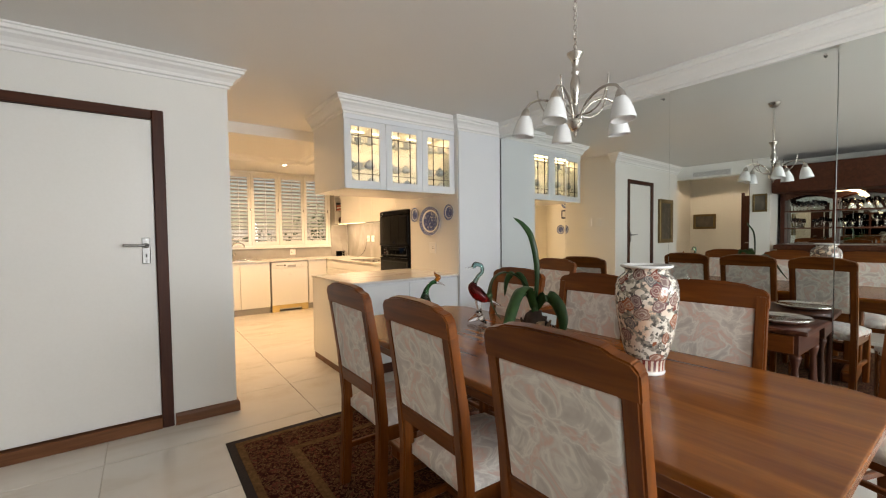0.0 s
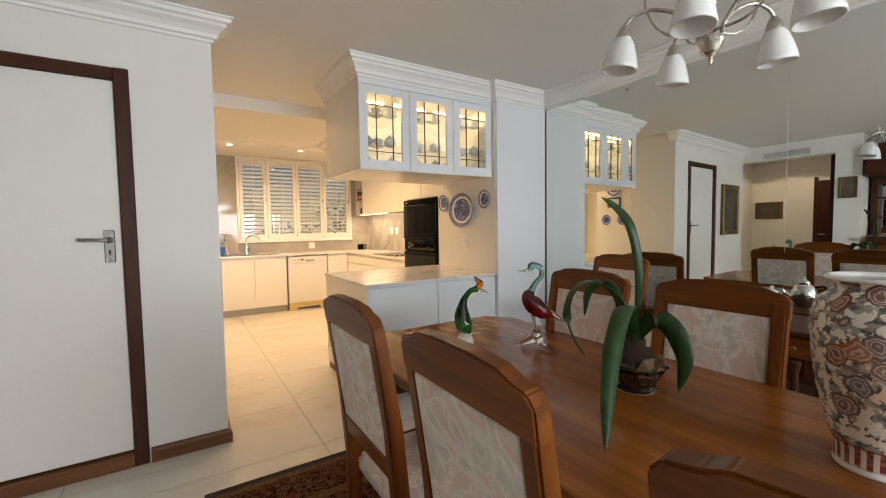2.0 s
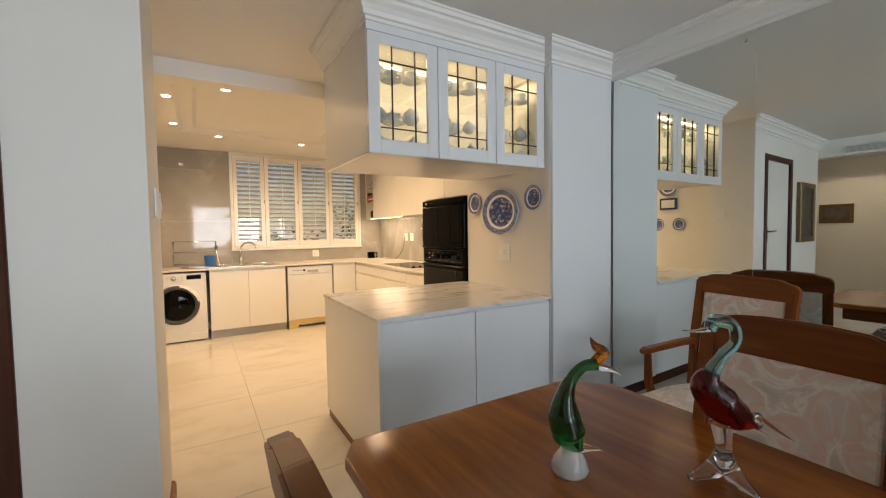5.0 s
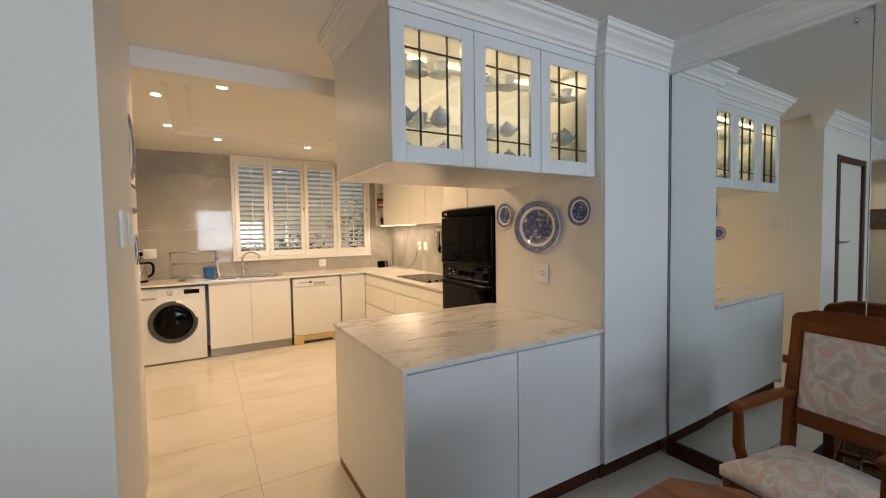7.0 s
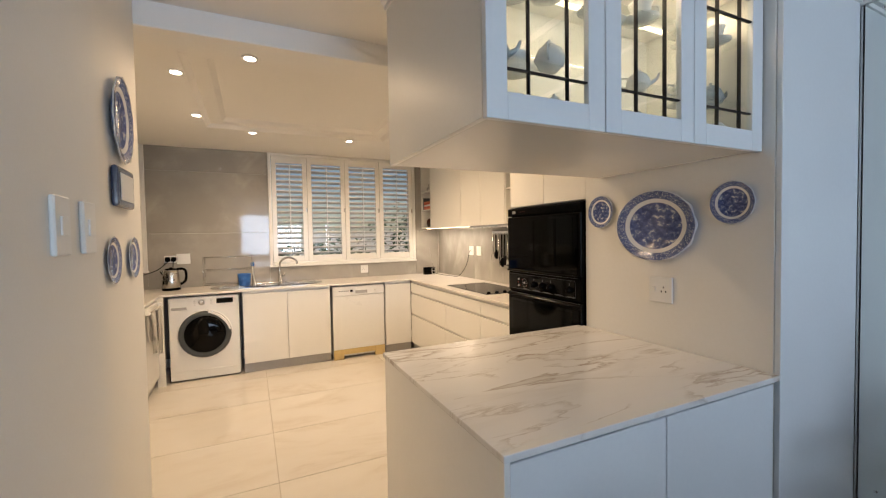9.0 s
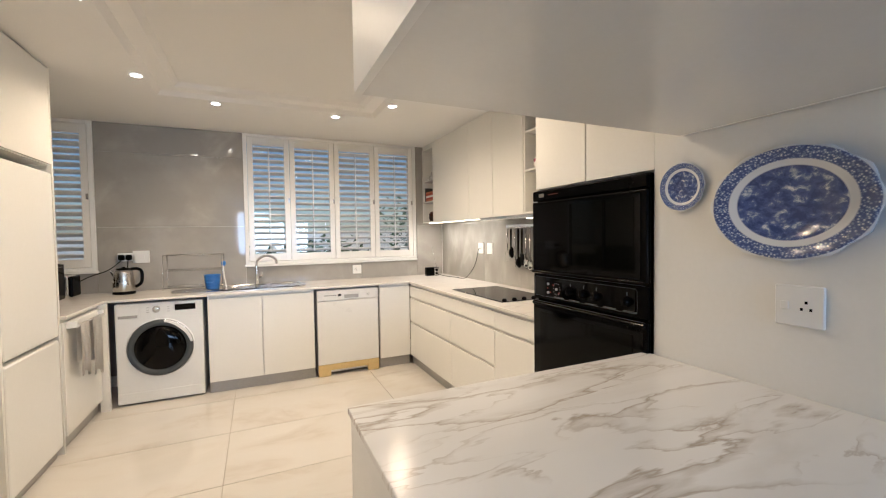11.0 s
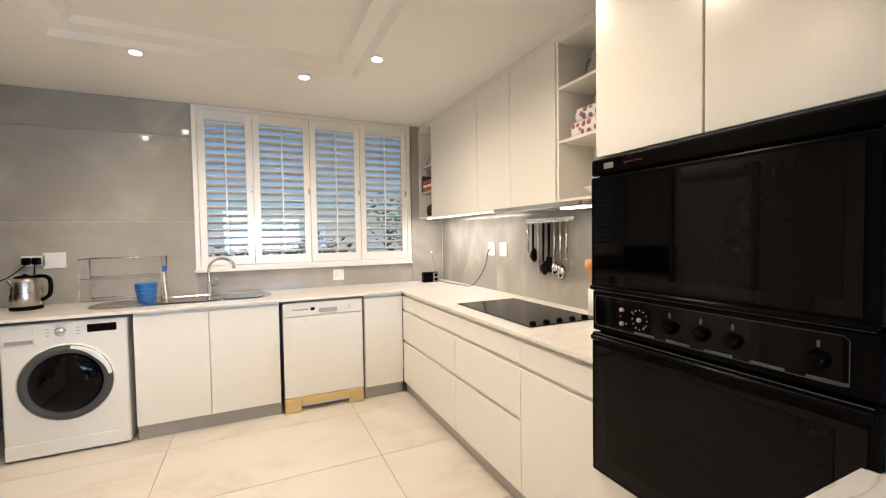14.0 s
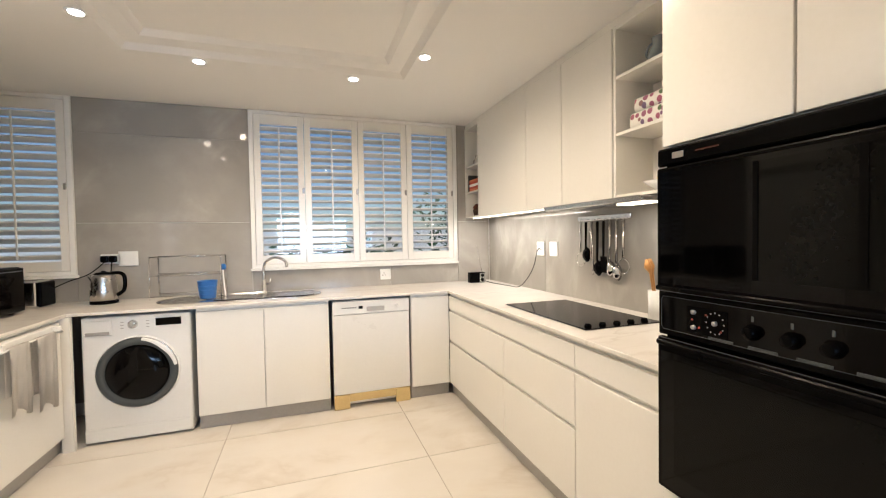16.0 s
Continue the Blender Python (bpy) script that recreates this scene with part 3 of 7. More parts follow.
# door with dark frame
door = thing("door_1", (DX0 + DX1) / 2, YF, 0, 0, "closed white flush door in a dark wooden frame", "door", kind="structure")
bm = bmesh.new()
for x0, x1 in ((DX0 - 0.062, DX0 + 0.004), (DX1 - 0.004, DX1 + 0.062)):
    box(bm, x0, x1, YF - 0.016, YF + 0.1, 0, DTOP + 0.058, bev=0.005)
part("door_frame", bm, M_DARKWOODZ, door, "dark brown wooden door frame")
part("door_head", B(DX0 + 0.004, DX1 - 0.004, YF - 0.014, YF + 0.1, DTOP - 0.004, DTOP + 0.056, bev=0.005), M_DARKWOOD, door, "dark brown wooden head of the frame")
part("door_leaf", B(DX0 + 0.007, DX1 - 0.007, YF + 0.012, YF + 0.055, 0.085, DTOP - 0.007, bev=0.003), M_DOOR, door)
part("threshold", B(DX0 + 0.004, DX1 - 0.004, YF - 0.02, YF + 0.06, 0, 0.075, bev=0.004), M_SKIRT, door, "brown wooden threshold board")
hx = 0.022
handle = part("door_handle", B(hx - 0.023, hx + 0.023, YF + 0.002, YF + 0.012, 1.117, 1.288, bev=0.004), M_HANDLE, door, "chrome lever handle on a long plate")
part("lever", tube(arc([(hx, YF + 0.004, 1.235), (hx, YF - 0.04, 1.235), (hx - 0.03, YF - 0.05, 1.237), (hx - 0.12, YF - 0.048, 1.241)], 6), 0.0085), M_HANDLE, handle)
part("rosette", lathe([(0.017, 0), (0.017, 0.006), (0.012, 0.012)], 20, m=Matrix.Translation((hx, YF + 0.002, 1.235)) @ Matrix.Rotation(math.pi / 2, 4, "X")), M_HANDLE, handle)
part("keyhole", B(hx - 0.004, hx + 0.004, YF + 0.0008, YF + 0.0025, 1.158, 1.182, bev=0.0006), M_BLACK, handle)
for z in (1.13, 1.275):
    part("screw", lathe([(0.004, 0), (0.003, 0.0015)], 10, m=Matrix.Translation((hx, YF + 0.002, z)) @ Matrix.Rotation(math.pi / 2, 4, "X")), M_CHROME, handle)

# mirror panels on the wall
mirror_edges = [3.175, 2.31, 1.37, 0.445, -0.5, -1.4, -2.3]
for y1, y0 in zip(mirror_edges, mirror_edges[1:]):
    ob = solid("mirror_panel", B(XM, XM + 0.01, y0 + 0.002, y1 - 0.002, 0.095, 2.4, bev=0.003), M_MIRROR, "tall frameless wall mirror panel held by screws", "mirror", group="wall mirror panels")
    ob.rotation_euler.z = radians(0.8 if y1 > 3 else 1.9)
    bpy.context.view_layer.update()
    for yy in (y0 + 0.06, y1 - 0.06):
        for zz in (0.3, 2.3):
            part("screw", lathe([(0.009, 0), (0.009, 0.003), (0.005, 0.007), (0.001, 0.008)], 12, m=Matrix.Translation((XM, yy, zz)) @ Matrix.Rotation(-math.pi / 2, 4, "Y")), M_CHROME, ob)
solid("mirror_edge_strip", B(XM - 0.006, XM + 0.012, 3.176, 3.183, 0.09, 2.37), M_STEEL, "slim metal mirror edge strip", "trim", "structure")


# ---- windows and shutters ----
def window(name, w, label):
    x0, x1, z0, z1 = w
    wd = thing(name, (x0 + x1) / 2, YB, z0, 0, label, "window", kind="structure")
    bm = bmesh.new()
    for a in ((x0, x0 + 0.035, z0, z1), (x1 - 0.035, x1, z0, z1), (x0 + 0.035, x1 - 0.035, z0, z0 + 0.03), (x0 + 0.035, x1 - 0.035, z1 - 0.03, z1)):
        box(bm, a[0], a[1], YB - 0.03, YB + 0.05, a[2], a[3], bev=0.003)
    part("window_frame", bm, M_TRIM, wd)
    part("window_sill", B(x0 - 0.01, x1 + 0.01, YB - 0.045, YB - 0.002, z0 - 0.022, z0 - 0.001, bev=0.004), M_TRIM, wd)
    n = 2 if x1 - x0 > 1 else 1
    for i in range(n):
        a, b = x0 + 0.04 + (x1 - x0 - 0.08) * i / n, x0 + 0.04 + (x1 - x0 - 0.08) * (i + 1) / n
        p = part("pane", B(a + 0.02, b - 0.02, YB + 0.13, YB + 0.136, z0 + 0.04, z1 - 0.04), M_PANE, wd)
        p.visible_shadow = False
    return wd


def louvre_mesh(w):
    t = bmesh.new()
    bmesh.ops.create_cube(t, size=1)
    for v in t.verts:
        v.co = Vector((v.co.x * w, v.co.y * 0.062, v.co.z * 0.011))
    bmesh.ops.bevel(t, geom=[e for e in t.edges if abs((e.verts[0].co - e.verts[1].co).x) > 0.01], offset=0.005, segments=2, affect="EDGES")
    return mesh("louvre", t, M_LACQ)


def shutter(x0, x1, z0, z1, tilt, low_tilt, rod=True):
    sh = thing("shutter_panel", (x0 + x1) / 2, YB - 0.012, z0, 0, "white plantation shutter panel with tilted louvres", "shutter", "window shutters")
    s = 0.052
    y0, y1 = YB - 0.03, YB - 0.002
    part("stile", B(x0, x0 + s, y0, y1, z0, z1, bev=0.002), M_LACQ, sh)
    part("stile", B(x1 - s, x1, y0, y1, z0, z1, bev=0.002), M_LACQ, sh)
    part("rail", B(x0 + s, x1 - s, y0 + 0.001, y1, z0, z0 + 0.075, bev=0.002), M_LACQ, sh)
    part("rail", B(x0 + s, x1 - s, y0 + 0.001, y1, z1 - 0.085, z1, bev=0.002), M_LACQ, sh)
    lo, hi = z0 + 0.075, z1 - 0.085
    n = 18
    me = louvre_mesh(x1 - x0 - 2 * s - 0.004)
    for i in range(n):
        z = lo + (hi - lo) * (i + 0.5) / n
        a = low_tilt if i < n * 0.42 else tilt
        l = new("louvre", me)
        l.parent = sh
        l.matrix_basis = pose(0, 0.002, z - z0, -(a + random.uniform(-2.5, 2.5)), 0, 0)
    if rod:
        part("tilt_rod", B((x0 + x1) / 2 - 0.006, (x0 + x1) / 2 + 0.006, y0 - 0.03, y0 - 0.02, lo + 0.02, hi - 0.02, bev=0.002), M_LACQ, sh)
    part("catch", B(x1 - 0.02, x1 - 0.001, y0 - 0.008, y0, (z0 + z1) / 2 - 0.03, (z0 + z1) / 2 + 0.02, bev=0.002), M_STEEL, sh, "small metal catch")
    return sh


window("window_1", W1, "wide white framed kitchen window with shutters")
window("window_2", W2, "narrow white framed kitchen window with a shutter")
edges = [W1[0] + 0.037, 1.544, 2.01, 2.466, W1[1] - 0.037]
for i, (a, b) in enumerate(zip(edges, edges[1:])):
    shutter(a + 0.002, b - 0.002, W1[2] + 0.033, W1[3] - 0.033, (25, 22, 30, 24)[i], (17, 15, 22, 14)[i])
shutter(W2[0] + 0.037, W2[1] - 0.037, W2[2] + 0.033, W2[3] - 0.033, 36, 34)


# ---- kitchen cabinets ----
def front(ob, x0, x1, y0, y1, z0, z1, mat=None, name="door"):
    return part(name, B(x0, x1, y0, y1, z0, z1, bev=0.002), mat or M_LACQ, ob)


# back run: doors under the sink, corner door
FY = 7.07
def base_unit(x0, x1, doors, label):
    c = thing("base_cabinet", (x0 + x1) / 2, FY + 0.3, 0, 0, label, "cabinet", "kitchen base cabinets")
    part("body", B(x0, x1, FY + 0.02, YB - 0.012, 0.1, KZ - 0.022), M_LACQ, c)
    part("kickboard", B(x0, x1, FY + 0.04, FY + 0.055, 0, 0.1), M_KICK, c, "grey kickboard")
    for a, b in zip(doors, doors[1:]):
        front(c, a + 0.0025, b - 0.0025, FY, FY + 0.018, 0.103, KZ - 0.045)
    return c


base_unit(0.8, 1.69, [0.8, 1.235, 1.69], "white handleless sink cabinet with two doors")
base_unit(2.335, 2.66, [2.335, 2.66], "white handleless corner cabinet door")
# side run with drawers
FX = 2.66
c = thing("drawer_cabinet", FX + 0.3, 5.98, 0, 0, "white handleless drawer cabinets under the hob", "cabinet", "kitchen base cabinets")
part("body", B(FX + 0.02, XR - 0.012, 4.9, FY + 0.018, 0.1, KZ - 0.022), M_LACQ, c)
part("kickboard", B(FX + 0.04, FX + 0.055, 4.9, FY + 0.04, 0, 0.1), M_KICK, c, "grey kickboard")
for y0, y1, z0, z1 in ((5.385, 7.066, 0.725, KZ - 0.045), (4.9, 5.385, 0.725, KZ - 0.045), (6.08, 7.066, 0.465, 0.705), (5.385, 6.08, 0.465, 0.705), (6.08, 7.066, 0.103, 0.445), (5.385, 6.08, 0.103, 0.445), (4.9, 5.385, 0.103, 0.705)):
    front(c, FX, FX + 0.018, y0 + 0.002, y1 - 0.002, z0, z1, name="drawer_front")
# west run
WX = 0.07
c = thing("base_cabinet", -0.25, 6.7, 0, 0, "white handleless base cabinet beside the washing machine", "cabinet", "kitchen base cabinets")
part("body", B(-0.79, WX - 0.02, 6.37, FY + 0.03, 0.1, KZ - 0.022), M_LACQ, c)
part("kickboard", B(WX - 0.06, WX - 0.045, 6.37, FY, 0, 0.1), M_KICK, c, "grey kickboard")
front(c, WX - 0.018, WX, 6.372, 7.02, 0.103, KZ - 0.045)
part("filler", B(WX - 0.018, WX + 0.045, 7.03, 7.06, 0, KZ - 0.022), M_LACQ, c)

# worktops
poly = [(-0.79, 6.37), (WX + 0.02, 6.37), (WX + 0.02, FY - 0.02), (FX - 0.015, FY - 0.02), (FX - 0.015, 4.9), (XR - 0.011, 4.9), (XR - 0.011, YB - 0.011), (-0.79, YB - 0.011)]
solid("worktop", prism(poly, KZ - 0.02, KZ, 0.002, 1), M_TOP, "pale cream faintly veined stone kitchen worktop", "worktop")

# peninsula
c = thing("peninsula_cabinet", 2.03, 3.68, 0, 0, "pale grey-white breakfast peninsula with flush doors", "cabinet")
part("body", B(1.455, 2.63, 3.215, 4.15, 0.1, PZ - 0.02), M_PALE, c)
part("end_panel", B(1.437, 1.455, 3.19, 4.17, 0.065, PZ - 0.02, bev=0.001), M_LACQ, c)
part("plinth", B(1.47, 2.66, 3.235, 4.14, 0, 0.1), M_DARKWOOD, c, "dark wooden plinth")
part("end_plinth", B(1.447, 1.468, 3.24, 4.165, 0, 0.064), M_SKIRT, c, "brown wooden plinth strip")
for a, b in ((1.457, 2.035), (2.039, 2.625)):
    front(c, a, b, 3.195, 3.213, 0.105, PZ - 0.035, M_PALE)
solid("peninsula_worktop", prism([(1.43, 3.18), (2.637, 3.18), (2.637, 4.148), (2.62, 4.18), (1.43, 4.18)], PZ - 0.02, PZ, 0.003, 2), M_STONE, "white stone breakfast worktop with grey-brown veins", "worktop")

# pantry beside the mirror
c = thing("pantry_cupboard", 2.94, 3.6, 0, 0, "tall pale grey-white pantry cupboard with a flush door", "cabinet")
part("body", B(2.642, XM - 0.002, 3.205, 4.14, 0.1, CEIL - 0.002), M_LACQ, c)
part("door", B(2.646, XM - 0.012, 3.183, 3.203, 0.105, 2.372, bev=0.002), M_PALE, c)
part("plinth", B(2.66, XM - 0.004, 3.225, 4.1, 0, 0.1), M_DARKWOOD, c, "dark wooden plinth")

# oven tower
OX, OY0, OY1 = 2.645, 4.15, 4.89
c = thing("oven_tower_cabinet", 2.95, 4.52, 0, 0, "white tall cabinet housing the double oven", "cabinet")
bm = bmesh.new()
box(bm, OX + 0.02, XR - 0.002, OY0 - 0.008, OY0 + 0.012, 0.1, KCEIL - 0.002)
box(bm, OX + 0.02, XR - 0.002, OY1 - 0.012, OY1 + 0.008, 0.1, KCEIL - 0.002)
box(bm, OX + 0.3, XR - 0.002, OY0 + 0.012, OY1 - 0.012, 0.1, KCEIL - 0.002)
box(bm, OX + 0.02, OX + 0.3, OY0 + 0.012, OY1 - 0.012, 1.6, KCEIL - 0.002)
box(bm, OX + 0.02, OX + 0.3, OY0 + 0.012, OY1 - 0.012, 0.1, 0.49)
part("body", bm, M_LACQ, c)
front(c, OX, OX + 0.018, OY0 - 0.006, OY1 + 0.006, 0.105, 0.488)
for a, b in ((OY0 - 0.006, 4.513), (4.519, OY1 + 0.006)):
    front(c, OX, OX + 0.018, a, b, 1.603, KCEIL - 0.012)
part("kickboard", B(OX + 0.05, OX + 0.065, OY0, OY1, 0, 0.1), M_KICK, c)

ov = thing("double_oven", OX - 0.02, 4.52, 0.5, 0, "built-in black glass double oven with round knobs", "oven")
part("chassis", B(OX - 0.004, OX + 0.28, OY0 + 0.016, OY1 - 0.016, 0.495, 1.595), M_BLACK, ov)
part("top_trim", B(OX - 0.03, OX - 0.005, OY0, OY1, 1.535, 1.59, bev=0.006), M_BLACK, ov)
up = part("upper_door", B(OX - 0.032, OX - 0.006, OY0 + 0.002, OY1 - 0.002, 1.15, 1.53, bev=0.006, seg=2), M_BLACK, ov)
part("door_glass", B(OX - 0.036, OX - 0.033, OY0 + 0.03, OY1 - 0.02, 1.165, 1.515), M_BGLASS, up, "black oven door glass")
part("window", B(OX - 0.0385, OX - 0.0362, OY0 + 0.06, 4.58, 1.2, 1.5), M_OVENWIN, up, "smoked oven window")
part("window_bar", B(OX - 0.041, OX - 0.0387, 4.36, 4.375, 1.2, 1.5), M_BLACK, up)
part("window_bar", B(OX - 0.041, OX - 0.0387, 4.572, 4.584, 1.2, 1.5), M_BLACK, up)
part("handle_strip", B(OX - 0.045, OX - 0.033, OY0 + 0.006, OY1 - 0.006, 1.143, 1.158, bev=0.004), M_BLACK, up)
ctl = part("control_panel", B(OX - 0.026, OX - 0.006, OY0 + 0.002, OY1 - 0.002, 1.0, 1.138, bev=0.004), M_BLACK, ov)
part("fascia", B(OX - 0.029, OX - 0.027, OY0 + 0.06, OY1 - 0.02, 1.02, 1.125), M_BGLASS, ctl)
part("clock", B(OX - 0.031, OX - 0.0295, 4.655, 4.78, 1.03, 1.105), M_BLACK, ctl, "dark oven timer dial")
part("fascia_line", tube([(OX - 0.0292, y, z) for y, z in ((OY0 + 0.05, 1.03), (OY0 + 0.06, 1.02), (OY1 - 0.025, 1.02), (OY1 - 0.018, 1.03), (OY1 - 0.018, 1.115), (OY1 - 0.025, 1.124), (OY0 + 0.06, 1.124), (OY0 + 0.05, 1.115), (OY0 + 0.05, 1.03))], 0.0009, 5), M_GREYP, ctl, "thin grey border line")
for i in range(12):
    a = i * math.pi / 6
    y, z = 4.69 + 0.026 * math.cos(a), 1.068 + 0.03 * math.sin(a)
    part("clock_tick", B(OX - 0.0318, OX - 0.031, y - 0.0018, y + 0.0018, z - 0.0018, z + 0.0018), M_KICK, ctl)
for y, z in ((4.69, 1.068), (4.755, 1.09), (4.755, 1.045)):
    part("timer_knob", lathe([(0.007, 0), (0.007, 0.006), (0.004, 0.008)], 12, m=Matrix.Translation((OX - 0.031, y, z)) @ Matrix.Rotation(-math.pi / 2, 4, "Y")), M_KICK, ctl)
for i in range(5):
    part("timer_mark", B(OX - 0.033, OX - 0.031, 4.67 + 0.022 * i, 4.675 + 0.022 * i, 1.045 + 0.02 * (i % 3), 1.05 + 0.02 * (i % 3)), M_BOOKR, ctl)
for y in (4.59, 4.5, 4.42, 4.25):
    part("knob_mark", B(OX - 0.0305, OX - 0.0292, y - 0.003, y + 0.003, 1.092, 1.106), M_GREYP, ctl)
    part("knob", lathe([(0.02, 0), (0.021, 0.004), (0.017, 0.012), (0.015, 0.024), (0.012, 0.026)], 20, m=Matrix.Translation((OX - 0.028, y, 1.065)) @ Matrix.Rotation(-math.pi / 2, 4, "Y")), M_BLACK, ctl)
for i in range(5):
    part("grille_slot", B(OX - 0.0315, OX - 0.0292, 4.2 + i * 0.11, 4.27 + i * 0.11, 1.022, 1.028), M_GREYP, ctl)
lo = part("lower_door", B(OX - 0.03, OX - 0.006, OY0 + 0.002, OY1 - 0.002, 0.5, 0.993, bev=0.006, seg=2), M_BLACK, ov)
part("door_glass", B(OX - 0.034, OX - 0.031, OY0 + 0.02, OY1 - 0.02, 0.515, 0.95), M_BGLASS, lo, "black oven door glass")
part("window", B(OX - 0.0365, OX - 0.0342, OY0 + 0.07, OY1 - 0.07, 0.57, 0.93), M_OVENWIN, lo, "smoked oven window")
part("handle_strip", B(OX - 0.043, OX - 0.031, OY0 + 0.006, OY1 - 0.006, 0.968, 0.985, bev=0.004), M_BLACK, lo)
for z in (0.9905, 1.1395):
    part("edge_line", B(OX - 0.0325, OX - 0.0305, OY0 + 0.012, OY1 - 0.012, z, z + 0.0018), M_GREYP, ov, "thin grey edge line")
part("badge", B(OX - 0.0325, OX - 0.0305, 4.79, 4.83, 1.553, 1.572, bev=0.0008), M_NICKEL, ov, "small oval metal badge")
part("badge_bar", B(OX - 0.032, OX - 0.0305, 4.68, 4.75, 1.561, 1.565), M_DARKWOOD, ov)

# upper cabinets above the hob
UX, UZ0, UZ1 = 3.07, 1.51, 2.39
c = thing("wall_cabinet", UX + 0.13, 6.4, UZ0, 0, "white handleless wall cabinets above the hob", "cabinet", "wall cabinets")
part("body", B(UX + 0.02, XR - 0.012, 5.6, 7.345, UZ0, UZ1), M_LACQ, c)
for a, b in ((6.493, 7.345), (6.056, 6.493), (5.61, 6.056)):
    front(c, UX, UX + 0.018, a + 0.0025, b - 0.0025, UZ0 - 0.005, UZ1)
part("led_strip", B(UX + 0.05, UX + 0.07, 6.3, 7.6, UZ0 - 0.009, UZ0 - 0.001), M_LED, c, "glowing warm light strip")
part("filler", B(UX + 0.012, XR - 0.012, 4.905, YB - 0.012, UZ1 + 0.002, KCEIL - 0.001), M_LACQ, c)


def open_shelf(y0, y1, shelves, label):
    s = thing("open_shelf_unit", UX + 0.17, (y0 + y1) / 2, UZ0, 0, label, "shelf")
    part("side", B(UX, XR - 0.012, y0, y0 + 0.016, UZ0, UZ1, bev=0.001), M_LACQ, s)
    part("side", B(UX, XR - 0.012, y1 - 0.016, y1, UZ0, UZ1, bev=0.001), M_LACQ, s)
    part("back", B(XR - 0.022, XR - 0.012, y0 + 0.016, y1 - 0.016, UZ0, UZ1), M_LACQ, s)
    for z in (UZ0, *shelves, UZ1 - 0.016):
        part("shelf", B(UX + 0.003, XR - 0.022, y0 + 0.016, y1 - 0.016, z, z + 0.016, bev=0.001), M_LACQ, s)
    return s


open_shelf(4.9, 5.6, (1.83, 2.12), "white open shelves holding boxes and a jug")
open_shelf(7.35, 7.685, (1.75, 2.0), "narrow white open shelves holding books")
area("cooktop_light", (UX + 0.06, 6.95, UZ0 - 0.015), (UX + 0.06, 6.95, 0), 0.03, 1.2, 7.5, (1.0, 0.82, 0.58))
hood = thing("cooker_hood", UX + 0.1, 5.85, 1.48, 0, "slim steel slide-out cooker hood", "cooker hood")
part("tray", B(UX - 0.06, XR - 0.03, 5.35, 6.15, 1.48, 1.502, bev=0.003), M_STEEL, hood)
part("lip", B(UX - 0.075, UX - 0.061, 5.35, 6.15, 1.478, 1.505, bev=0.003), M_STEEL, hood)
part("lamp", B(UX + 0.02, UX + 0.1, 5.4, 5.6, 1.474, 1.479), M_LED, hood, "lit hood lamp")
area("hood_lamp", (UX + 0.06, 5.5, 1.468), (UX + 0.06, 5.5, 0), 0.06, 0.18, 1.0, (1.0, 0.82, 0.58))

# glazed display cabinet over the peninsula
GX0, GX1, GY0, GY1, GZ0 = 1.433, 2.636, 3.263, 4.02, 1.70
g = thing("display_cabinet", (GX0 + GX1) / 2, (GY0 + GY1) / 2, GZ0, 0, "lit white display cabinet with leaded glass doors hanging over the peninsula", "cabinet")
part("side", B(GX0, GX0 + 0.02, GY0 + 0.002, GY1, GZ0 + 0.005, CEIL - 0.001), M_SATIN, g)
part("side", B(GX1 - 0.02, GX1, GY0 + 0.002, GY1, GZ0 + 0.005, CEIL - 0.001), M_SATIN, g)
part("bottom", B(GX0 + 0.02, GX1 - 0.02, GY0 + 0.002, GY1, GZ0 + 0.005, GZ0 + 0.03), M_LACQ, g)
part("back", B(GX0 + 0.02, GX1 - 0.02, GY1 - 0.3, GY1, GZ0 + 0.03, CEIL - 0.001), M_LACQ, g)
part("top", B(GX0 + 0.02, GX1 - 0.02, GY0 + 0.002, GY1 - 0.3, 2.3, 2.36), M_LACQ, g)
part("pelmet", B(GX0 - 0.003, GX1 + 0.003, GY0 - 0.02, GY0 + 0.002, 2.305, CEIL - 0.001, bev=0.001), M_PALE, g)
